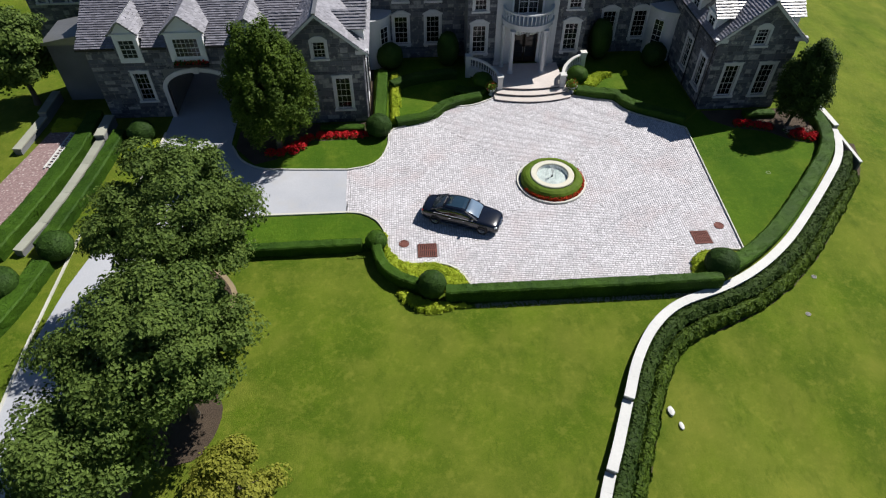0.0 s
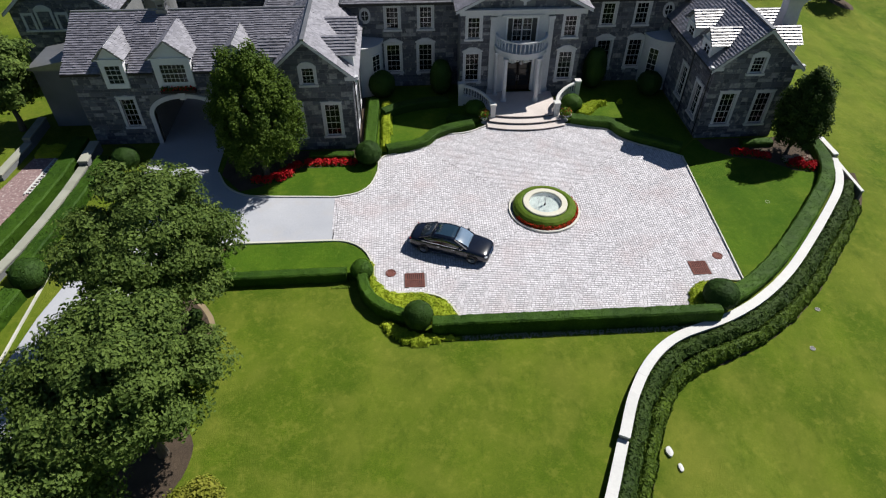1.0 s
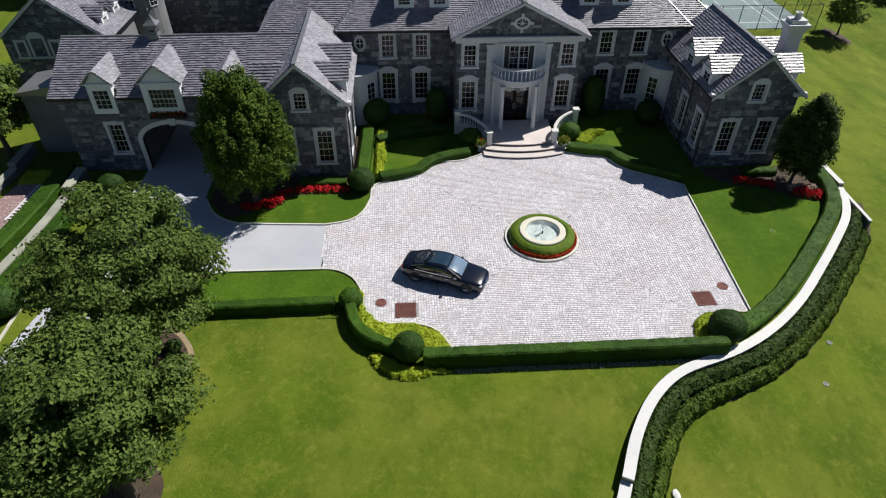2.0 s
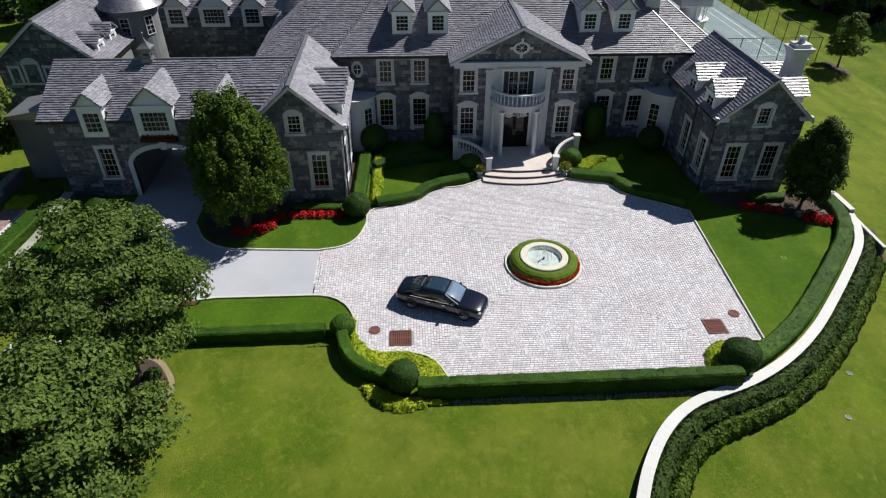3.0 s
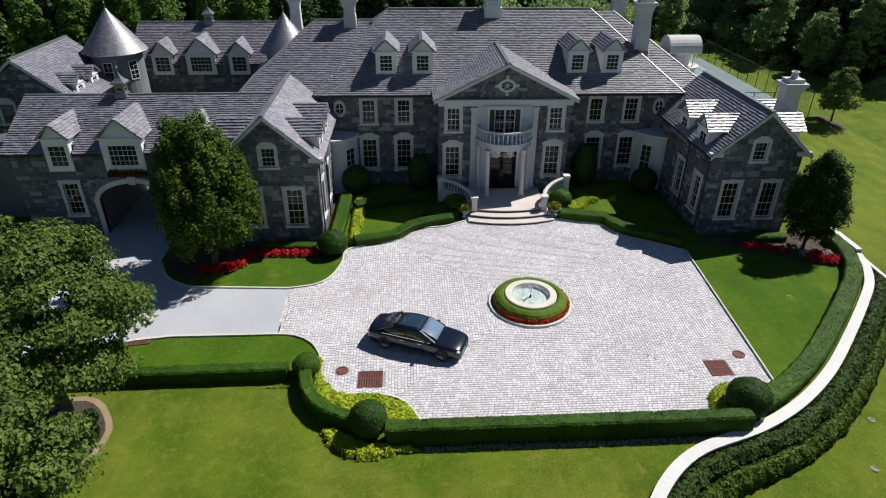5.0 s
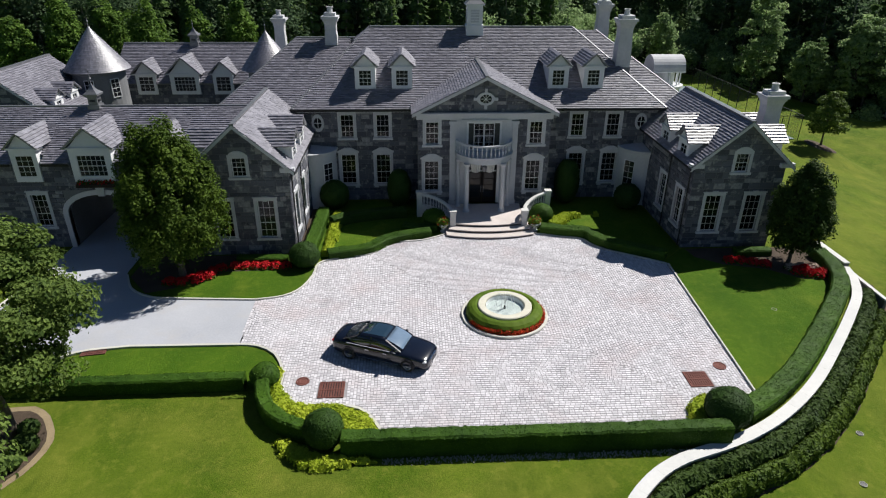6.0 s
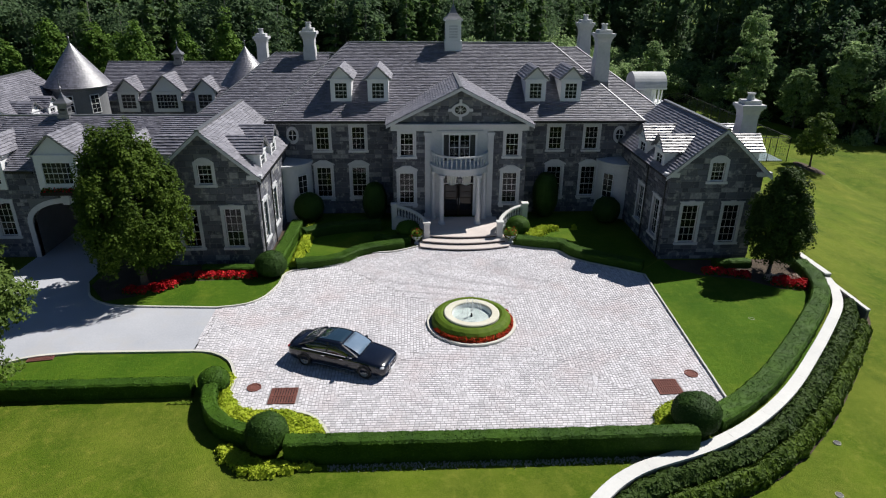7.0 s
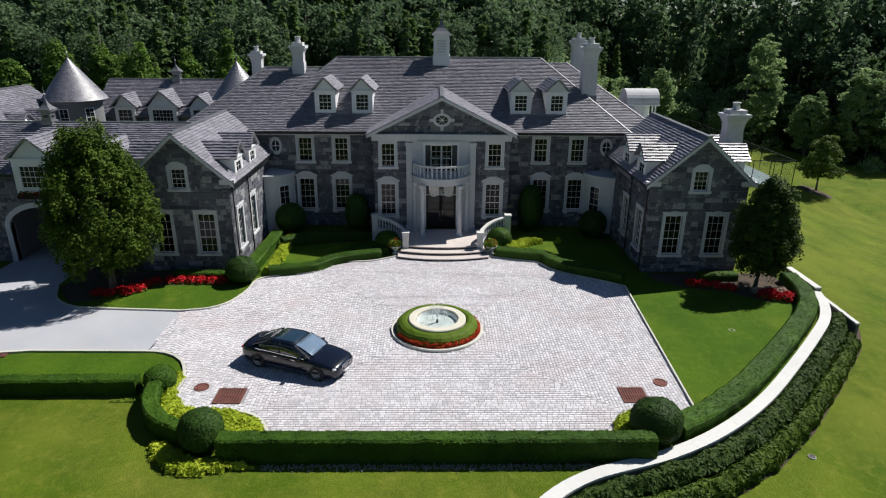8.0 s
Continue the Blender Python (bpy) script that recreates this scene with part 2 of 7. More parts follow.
def smooth_path(points, step=0.4):
    """A Catmull-Rom line through the points, resampled at about step metres."""
    p = [Vector((*q[:2], q[2] if len(q) > 2 else 0.0)) for q in points]
    p = [2 * p[0] - p[1]] + p + [2 * p[-1] - p[-2]]
    out = []
    for a, b, c, d in zip(p, p[1:], p[2:], p[3:]):
        n = max(1, round((c - b).length / step))
        for i in range(n):
            t = i / n
            out.append(0.5 * (2 * b + (c - a) * t + (2 * a - 5 * b + 4 * c - d) * t * t + (3 * b - a - 3 * c + d) * t ** 3))
    return out + [p[-2]]


def side_of(path, i):
    a, b = path[max(0, i - 1)], path[min(len(path) - 1, i + 1)]
    d = (b - a)
    d.z = 0
    d.normalize()
    return Vector((d.y, -d.x, 0))


def sweep(path, profile, caps=True):
    """The profile, (side, height) pairs with side to the right of the path, carried along the path."""
    g = Geo()
    n = len(profile)
    for i, p in enumerate(path):
        s = side_of(path, i)
        g.v += [tuple(p + s * u + Vector((0, 0, h))) for u, h in profile]
    for i in range(len(path) - 1):
        g.f += [(i * n + k, i * n + (k + 1) % n, (i + 1) * n + (k + 1) % n, (i + 1) * n + k) for k in range(n)]
    if caps:
        e = (len(path) - 1) * n
        g.f += [tuple(range(n - 1, -1, -1)), tuple(e + k for k in range(n))]
    return g


def noisy(x, y, z, size):
    return noise.noise(Vector((x / size, y / size, z / size)))


# ---- ground ----
WALL_LINE = smooth_path([(-9, -58), (-4.2, -45), (-1.9, -39), (-0.6, -36.3), (0.45, -34.1), (1.6, -31.8), (3.1, -29.8), (5.0, -28.4), (8.1, -27.3), (10.7, -25.9),
                         (13.4, -23.8), (16.3, -20.9), (18.9, -18.1), (20.5, -16.2), (21.5, -14.4), (22.0, -12.8)], 0.45)
EDGE = [(p.x, p.y) for p in WALL_LINE[::3]] + [(22.2, -8), (22.2, 4), (20, 18), (18, 40), (15, 120)]
EDGE = np.array([(-20, -90)] + EDGE)


def right_of_wall(x, y):
    """Signed distance from the garden wall's line, plus on its outer side."""
    a, b = EDGE[:-1], EDGE[1:]
    d = b - a
    p = np.stack([x, y], -1)[..., None, :]
    t = np.clip(((p - a) * d).sum(-1) / (d * d).sum(-1), 0, 1)
    near = a + t[..., None] * d
    gap = np.sqrt(((p - near) ** 2).sum(-1))
    k = gap.argmin(-1)
    ak, dk = a[k], d[k]
    cross = dk[..., 0] * (y - ak[..., 1]) - dk[..., 1] * (x - ak[..., 0])
    return np.where(cross < 0, 1, -1) * gap.min(-1)


def height(x, y):
    x, y = np.asarray(x, float), np.asarray(y, float)
    d = right_of_wall(x, y)
    front = -0.075 * np.clip(-29.0 - y, 0, 40)
    drop = -0.9 * np.clip((d - 0.1) / 0.7, 0, 1) - 0.2 * np.clip(d - 2.5, 0, 30)
    land = np.where(d > 0, np.minimum(drop, front - 0.9 * np.clip((d - 0.1) / 0.7, 0, 1)), front) - 0.02
    # the level terrace of the tennis court
    out = np.hypot(np.clip(np.abs(x - 34.85) - 9.0, 0, None), np.clip(np.abs(y - 44.0) - 16.8, 0, None))
    k = np.clip(out / 9.0, 0, 1)
    k = k * k * (3 - 2 * k)
    return land * k + (-3.7) * (1 - k)


def spaced(lo, hi, step, far):
    core = np.arange(lo, hi + step / 2, step)
    out = [step]
    while sum(out) < far:
        out.append(out[-1] * 1.25)
    run = np.cumsum(out)
    return np.concatenate([lo - run[::-1], core, hi + run])


gx, gy = np.meshgrid(spaced(-46, 62, 0.6, 1500), spaced(-56, 46, 0.6, 1500), indexing="ij")
gz = height(gx, gy)
rows, cols = gx.shape
idx = np.arange(rows * cols).reshape(rows, cols)
quads = np.stack([idx[:-1, :-1], idx[1:, :-1], idx[1:, 1:], idx[:-1, 1:]], -1).reshape(-1, 4)
ground = new("ground", arrays_mesh("ground", np.stack([gx, gy, gz], -1).reshape(-1, 3), quads, LAWN))
ground.data.polygons.foreach_set("use_smooth", [True] * len(ground.data.polygons))
tagged(ground, "mown green lawn with yellowish mowing stripes", "lawn", kind="structure")


def flat_sheet(name, outline, z, material, label, category):
    bm = bmesh.new()
    face = bm.faces.new([bm.verts.new((x, y, z)) for x, y in outline])
    if face.normal.z < 0:
        face.normal_flip()
    bm.faces.ensure_lookup_table()
    bm.normal_update()
    for f in bm.faces:
        if f.normal.z < 0:
            f.normal_flip()
    bmesh.ops.triangulate(bm, faces=bm.faces[:])
    me = bpy.data.meshes.new(name)
    bm.to_mesh(me)
    me.materials.append(material)
    return tagged(new(name, me), label, category, kind="structure")


def inside(poly, x, y):
    """Which of the points lie within the outline."""
    res = np.zeros(np.shape(x), bool)
    for (x0, y0), (x1, y1) in zip(poly, poly[1:] + poly[:1]):
        hit = ((y0 > y) != (y1 > y)) & (x < (x1 - x0) * (y - y0) / ((y1 - y0) or 1e-9) + x0)
        res ^= hit
    return res


LEFT_TOP = [(p.x, p.y) for p in smooth_path([(-14.1, -15.25), (-12.6, -14.9), (-11.7, -14.0), (-11.2, -12.4), (-11.05, -10.9), (-9.9, -10.25), (-8.0, -9.75), (-7.0, -8.7), (-6.3, -8.0), (-4.5, -7.75), (-2.9, -6.9)], 0.5)]
RIGHT_TOP = [(p.x, p.y) for p in smooth_path([(3.4, -6.9), (5.0, -7.5), (6.4, -7.9), (7.0, -9.0), (8.0, -9.9), (9.5, -10.8), (11.0, -11.8)], 0.5)]
LEFT_LOW = [(p.x, p.y) for p in smooth_path([(-6.2, -26.75), (-7.2, -24.9), (-8.4, -24.3), (-10.3, -24.1), (-11.2, -23.2), (-11.35, -21.8), (-12.0, -20.38), (-13.0, -19.66), (-14.0, -19.5)], 0.5)]
RIGHT_LOW = [(p.x, p.y) for p in smooth_path([(10.24, -24.4), (8.6, -24.3), (7.2, -24.9), (6.6, -26.75)], 0.5)]
PLAZA = LEFT_TOP + [(-2.9, -5.5), (3.4, -5.5)] + RIGHT_TOP + RIGHT_LOW + LEFT_LOW
plaza = flat_sheet("pavement", PLAZA, 0.012, JOINT, "pale granite sett forecourt laid in mitred courses", "forecourt")

DRIVE_LINE = [(-27.4, 8), (-22.9, 8), (-22.6, -11.6)] + [(p.x, p.y) for p in smooth_path([(-22.5, -12.0), (-21.6, -13.7), (-20.2, -14.7), (-18.6, -14.95), (-14.1, -15.25)], 0.5)] + \
    [(-14.0, -19.5)] + [(p.x, p.y) for p in smooth_path([(-19.4, -19.45), (-21.8, -20.0), (-23.4, -21.3), (-24.1, -23.5), (-24.3, -29)], 0.5)] + \
    [(-24.6, -45), (-25, -75), (-31, -75), (-30.3, -31), (-29.7, -25), (-28.6, -20), (-27.7, -14)]
road = flat_sheet("road", DRIVE_LINE, 0.0, DRIVE, "smooth pale grey concrete driveway", "driveway")
bm = bmesh.new()
bm.from_mesh(road.data)
bmesh.ops.subdivide_edges(bm, edges=bm.edges[:], cuts=12, use_grid_fill=True)
for v in bm.verts:
    v.co.z = float(height(v.co.x, v.co.y)) + 0.035
bm.to_mesh(road.data)
bm.free()


def kerb(path2d, width, top, label, step=None, flip=False, base=-0.1):
    pts = [Vector((x, y, float(height(x, y)) + 0.02)) for x, y in path2d]
    h = holder("kerb", label, "kerb", kind="structure")
    k, w = 0, width if not flip else -width
    run = 3 if len(pts) > 8 else 1
    while k < len(pts) - 1:
        seg = pts[k:k + run + 1]
        prof = [(0, base), (0, top), (w, top), (w, base)]
        g = Geo()
        n = 4
        for i, p in enumerate(seg):
            s = side_of(pts, min(k + i, len(pts) - 1))
            along = (seg[-1] - seg[0]).normalized() * (0.006 if i == 0 else -0.006 if i == len(seg) - 1 else 0)
            g.v += [tuple(p + along + s * u + Vector((0, 0, hh))) for u, hh in prof]
        for i in range(len(seg) - 1):
            g.f += [(i * n + q, i * n + (q + 1) % n, (i + 1) * n + (q + 1) % n, (i + 1) * n + q) for q in range(n)]
        e = (len(seg) - 1) * n
        g.f += [(3, 2, 1, 0), (e, e + 1, e + 2, e + 3)]
        part("kerbstone", g, KERB, h)
        k += run
    return h


kerb(LEFT_TOP, 0.1, 0.1, "pale granite kerb round the upper forecourt", flip=True)
kerb([(p.x, p.y) for p in smooth_path([(-22.5, -12.0), (-21.6, -13.7), (-20.2, -14.7), (-18.6, -14.95), (-14.1, -15.25)], 0.6)], 0.1, 0.1, "pale granite kerb along the driveway lawn", flip=True)
kerb([(-14.0 - 0.6 * i, -19.5 + 0.005 * i) for i in range(9)] + [(p.x, p.y) for p in smooth_path([(-19.4, -19.45), (-21.8, -19.9), (-23.4, -21.3), (-24.1, -23.5), (-24.3, -29)], 0.6)], 0.16, 0.1, "pale granite kerb along the lower driveway lawn", flip=True)
kerb(LEFT_LOW, 0.13, 0.08, "pale granite kerb round the lower planting bed", flip=True)
kerb(RIGHT_TOP, 0.09, 0.1, "pale granite kerb before the house hedge", flip=True)
kerb([(11.02 - 0.78 * i / 22, -11.8 - 12.6 * i / 22) for i in range(23)], 0.07, 0.13, "raised pale granite kerb between forecourt and lawn", flip=True)
kerb(RIGHT_LOW, 0.09, 0.08, "pale granite kerb at the corner bed", flip=True)
kerb([(-30.3, -34 + i * 0.7) for i in range(20)] + [(-28.9, -19.5), (-28.1, -16.0), (-27.7, -13), (-27.6, -10)], 0.12, 0.1, "pale stone edging of the driveway", flip=True)


# setts: courses along x before and behind the fountain, along y beside it
def sett_field(seed):
    rng = np.random.default_rng(seed)
    course, out = 0.15, []
    for across in (0, 1):
        lo, hi = ((-27.2, -5.4), (-15, 11.5))[across]
        for k in range(int((hi - lo) / course)):
            c = lo + k * course
            s = ((-15, 11.5), (-27.2, -5.4))[across][0] + rng.uniform(0, 0.3)
            end = ((-15, 11.5), (-27.2, -5.4))[across][1]
            while s < end:
                w = rng.uniform(0.16, 0.28)
                out.append((s + w / 2, c + course / 2, w - 0.014, course - 0.015, across) if across == 0 else (c + course / 2, s + w / 2, course - 0.015, w - 0.014, across))
                s += w
    a = np.array(out)
    dx, dy = a[:, 0] + 0.22, a[:, 1] + 17.3
    mine = np.where(np.abs(dy) * 1.05 > np.abs(dx), 0, 1)
    keep = (mine == a[:, 4]) & inside(PLAZA, a[:, 0], a[:, 1]) & (dx * dx + dy * dy > 2.42 ** 2)
    for bx0, bx1, by0, by1 in ((-9.58, -8.32, -23.92, -22.68), (7.5, 8.66, -23.86, -22.64)):
        keep &= ~((a[:, 0] > bx0) & (a[:, 0] < bx1) & (a[:, 1] > by0) & (a[:, 1] < by1))
    a = a[keep]
    return a, rng


def sett_geo(a, rng):
    n = len(a)
    top = 0.024 + rng.uniform(0, 0.004, n)
    x, y, w, d = a[:, 0], a[:, 1], a[:, 2] / 2, a[:, 3] / 2
    v = np.zeros((n, 8, 3))
    for i, (sx, sy) in enumerate(((-1, -1), (1, -1), (1, 1), (-1, 1))):
        v[:, i] = np.stack([x + sx * w, y + sy * d, np.full(n, 0.0)], -1)
        v[:, i + 4] = np.stack([x + sx * (w - 0.008), y + sy * (d - 0.008), top + rng.uniform(-0.001, 0.001, n)], -1)
    f = np.array([(4, 5, 6, 7), (0, 1, 5, 4), (1, 2, 6, 5), (2, 3, 7, 6), (3, 0, 4, 7)])
    return v, (np.arange(n)[:, None, None] * 8 + f[None]).reshape(-1, 4)


# ---- garden wall with its pale coping ----
def coping_wall():
    h = holder("wall_garden", "low curved garden wall with a broad pale stone coping", "garden wall", kind="structure")
    pts = [p for p in WALL_LINE]
    tops = []
    for p in pts:
        tops.append(0.1 if p.y > -34.2 else -0.2 if p.y > -37.9 else -0.5 if p.y > -42 else -0.9)
    w = 0.26
    body, k = Geo(), 0
    for i in range(len(pts) - 1):
        a, b, s0, s1 = pts[i], pts[i + 1], side_of(pts, i), side_of(pts, i + 1)
        t = tops[i]
        lo = -4.0
        vs = [a - s0 * (w - 0.05), a + s0 * (w - 0.05), b + s1 * (w - 0.05), b - s1 * (w - 0.05)]
        body.add([(q.x, q.y, lo) for q in vs] + [(q.x, q.y, t) for q in vs], [(4, 5, 6, 7), (0, 1, 5, 4), (1, 2, 6, 5), (2, 3, 7, 6), (3, 0, 4, 7)])
    part("masonry", body, MORTAR, h)
    while k < len(pts) - 1:
        g = Geo()
        e = min(k + 3, len(pts) - 1)
        while e > k + 1 and tops[e - 1] != tops[k]:
            e -= 1
        n = 4
        seg = pts[k:e + 1]
        for i, p in enumerate(seg):
            s = side_of(pts, k + i)
            push = (seg[-1] - seg[0]).normalized() * (0.002 if i == 0 else -0.002 if i == len(seg) - 1 else 0)
            g.v += [tuple(p + push + s * u + Vector((0, 0, tops[k] + hh))) for u, hh in ((-w, 0), (-w, 0.1), (w, 0.1), (w, 0))]
        for i in range(len(seg) - 1):
            g.f += [(i * n + q, i * n + (q + 1) % n, (i + 1) * n + (q + 1) % n, (i + 1) * n + q) for q in range(n)]
        q = (len(seg) - 1) * n
        g.f += [(3, 2, 1, 0), (q, q + 1, q + 2, q + 3)]
        part("coping_stone", g, COPING, h)
        k = e
    return h


coping_wall()


def straight_wall(name, a, b, width, z0, z1, label, block=1.6, top=COPING):
    h = holder(name, label, "garden wall", kind="structure")
    a, b = Vector((*a, 0)), Vector((*b, 0))
    d = (b - a)
    n = max(1, round(d.length / block))
    m = Matrix.Translation(a) @ Matrix.Rotation(math.atan2(d.y, d.x), 4, 'Z')
    part("masonry", Geo().box(0, d.length, -width / 2 + 0.04, width / 2 - 0.04, z0, z1, m), MORTAR, h)
    for i in range(n):
        part("coping_stone", Geo().box(i * d.length / n + 0.004, (i + 1) * d.length / n - 0.004, -width / 2, width / 2, z1, z1 + 0.1, m), top, h)
    return h


straight_wall("wall_east", (22.3, -12.7), (22.15, -16.5), 0.22, -2.2, -0.12, "straight pale coping of the lower side wall")
straight_wall("wall_east_high", (22.3, -12.5), (22.3, -9.2), 0.4, -2.0, 0.2, "straight pale-coped side wall beside the lawn")
straight_wall("wall_west", (-31.85, -8.6), (-31.85, -11.2), 0.7, -0.2, 0.75, "raised pale-coped wall end beside the hedge", top=OLDCOPING)
for a, b in (((-31.87, -11.2), (-32.0, -14.0)), ((-32.0, -14.0), (-32.3, -17.0)), ((-32.3, -17.0), (-32.75, -19.8)), ((-32.75, -19.8), (-33.3, -22.2))):
    straight_wall("wall_west_low", a, b, 0.6, -0.2, 0.4, "long pale-coped wall between clipped hedges", 0.95, top=OLDCOPING)
straight_wall("wall_terrace", (-37.0, -5.0), (-37.0, -8.0), 0.6, -0.2, 0.75, "raised pale-coped terrace wall end", top=OLDCOPING)
straight_wall("wall_terrace_low", (-37.0, -8.0), (-37.4, -12.0), 0.6, -0.2, 0.4, "pale-coped terrace wall beside the brick path", top=OLDCOPING)


# finer, greener turf near the house
def turf(outline, label):
    o = flat_sheet("lawn_panel", outline, 0.0, LAWN2, label, "lawn")
    for v in o.data.vertices:
        v.co.z = 0.006
    return o


turf(LEFT_TOP[:9] + [(-11.3, -9.2), (-18.5, -9.2), (-22.4, -9.2), (-22.3, -12.2), (-20.4, -14.6), (-18.6, -14.9)], "fine bright green lawn beside the driveway")
turf([(-14.0, -19.55), (-19.4, -19.5), (-22.5, -20.5), (-23.9, -23.2), (-12.0, -23.2), (-11.5, -21.6), (-12.2, -20.5), (-13.0, -19.9)], "fine bright green lawn strip above the hedge")
turf([(-11.6, -0.3), (-11.6, -10.2), (-9.9, -10.0), (-8.0, -9.5), (-6.9, -8.3), (-4.5, -7.6), (-2.9, -6.8), (-3.2, -0.3)], "fine green lawn before the house")
turf([(3.6, -0.3), (3.4, -6.7), (5.0, -7.3), (6.6, -7.7), (7.5, -9.2), (8.7, -10.4), (10.9, -10.95), (11.05, -11.1), (12.66, -9.55), (12.66, -0.3)], "fine shaded lawn before the house")
turf([(11.05, -11.2), (10.45, -24.2), (12.2, -24.3), (14.6, -22.4), (17.6, -19.1), (19.6, -16.5), (21.0, -13.8), (21.6, -10.0), (12.7, -9.6)], "fine bright green lawn within the curved hedge")

kerb([(p.x, p.y) for p in smooth_path([(-14.1, -15.3), (-13.8, -16.6), (-13.72, -17.5), (-13.8, -18.6), (-14.0, -19.46)], 0.3)], 0.13, 0.012, "flush pale granite band where driveway meets setts")


# ---- house: building blocks ----
def stones_on(wall_ob, m, length, top, openings, seed, singles=0, gable=None, material=STONE):
    """Courses of uneven stones, a little proud of a wall whose face is local y = 0, looking to -y."""
    rng = random.Random(seed)
    joined, made, z = Geo(), 0, 0.0
    shared = []
    while z < (gable[1] if gable else top) - 0.1:
        h = rng.choice((0.24, 0.3, 0.36, 0.42))
        z1 = min(z + h, gable[1] if gable else top)
        lo, hi = 0.0, length
        if gable and z1 > top:
            cut = (z1 - top) / (gable[1] - top) * length / 2
            lo, hi = cut, length - cut
        spans = [(lo, hi)]
        for x0, x1, b, t in openings:
            if t > z + 0.02 and b < z1 - 0.02:
                spans = [q for s in spans for q in ((s[0], min(s[1], x0)), (max(s[0], x1), s[1])) if q[1] - q[0] > 0.08]
        for s0, s1 in spans:
            x = s0
            while x < s1 - 0.02:
                w = rng.uniform(0.35, 0.95)
                if s1 - x - w < 0.25:
                    w = s1 - x
                d = rng.uniform(0.015, 0.04)
                a = 0.012
                c = 0.02
                vs = [(x + a, 0, z + a), (x + w - a, 0, z + a), (x + w - a, 0, z1 - a), (x + a, 0, z1 - a),
                      (x + a + c, -d, z + a + c), (x + w - a - c, -d, z + a + c), (x + w - a - c, -d, z1 - a - c), (x + a + c, -d, z1 - a - c)]
                fs = [(4, 5, 6, 7), (0, 1, 5, 4), (1, 2, 6, 5), (2, 3, 7, 6), (3, 0, 4, 7)]
                if made < singles:
                    part("stone", Geo().add(vs, fs, m), material, wall_ob)
                    made += 1
                else:
                    joined.add(vs, fs, m)
                x += w
        z = z1
    if joined.f:
        tagged(part("stonework", joined, material, wall_ob), kind="stuff")


def frame_at(x, y, z, turn=0.0):
    """Local x along the wall, looking from outside; local -y outwards."""
    return pose(x, y, z, 0, 0, turn)


def wall(house, m, length, top, openings=(), thick=0.35, seed=1, singles=0, gable=None, dressed=True):
    """A wall with its openings cut through, local x from 0 to length, its face at y = 0."""
    xs = sorted({0.0, length, *[v for o in openings for v in o[:2]]})
    zs = sorted({0.0, top, *[v for o in openings for v in o[2:] if v < top]})
    g = Geo()
    for x0, x1 in zip(xs, xs[1:]):
        for z0, z1 in zip(zs, zs[1:]):
            cx, cz = (x0 + x1) / 2, (z0 + z1) / 2
            if not any(o[0] < cx < o[1] and o[2] < cz < o[3] for o in openings):
                g.box(x0, x1, 0, thick, z0, z1, m)
    if gable:
        hole = [o for o in openings if o[3] > top]
        if hole:
            o = hole[0]
            z_at = lambda x: top + (gable[1] - top) * min(x, length - x) / (length / 2)
            g.prism([(0, top), (o[0], top), (o[0], z_at(o[0]))], thick, m)
            g.prism([(o[1], top), (length, top), (o[1], z_at(o[1]))], thick, m)
            g.prism([(o[0], o[3]), (o[1], o[3]), (o[1], z_at(o[1])), (length / 2, gable[1]), (o[0], z_at(o[0]))], thick, m)
        else:
            g.prism([(0, top), (length, top), (length / 2, gable[1])], thick, m)
    ob = part("wall", g, MORTAR if dressed else TRIM, house)
    b_ = bmesh.new()
    b_.from_mesh(ob.data)
    bmesh.ops.remove_doubles(b_, verts=b_.verts[:], dist=0.001)
    b_.to_mesh(ob.data)
    b_.free()
    if dressed:
        stones_on(ob, m, length, top, openings, seed, singles, gable)
    return ob


SASHES = {}


def sash_meshes(w, h, cols, rows_, arched=False):
    key = (round(w, 2), round(h, 2), cols, rows_)
    if key not in SASHES:
        bars, b = Geo(), 0.02
        bars.box(0, 0.05, 0, 0.06, 0, h).box(w - 0.05, w, 0, 0.06, 0, h).box(0.05, w - 0.05, 0, 0.06, 0, 0.06).box(0.05, w - 0.05, 0, 0.06, h - 0.05, h)
        for i in range(1, cols):
            x = w * i / cols
            bars.box(x - b / 2, x + b / 2, 0.012, 0.045, 0.08, h - 0.07)
        for j in range(1, rows_):
            z = h * j / rows_
            t = 0.045 if rows_ > 3 and j == rows_ // 2 else b
            bars.box(0.07, w - 0.07, 0.008, 0.05, z - t / 2, z + t / 2)
        pane = Geo().box(0.05, w - 0.05, 0.026, 0.032, 0.05, h - 0.05)
        SASHES[key] = (bars.mesh("sash", PAINT), pane.mesh("pane", GLASS))
    return SASHES[key]


TRIMS = {}


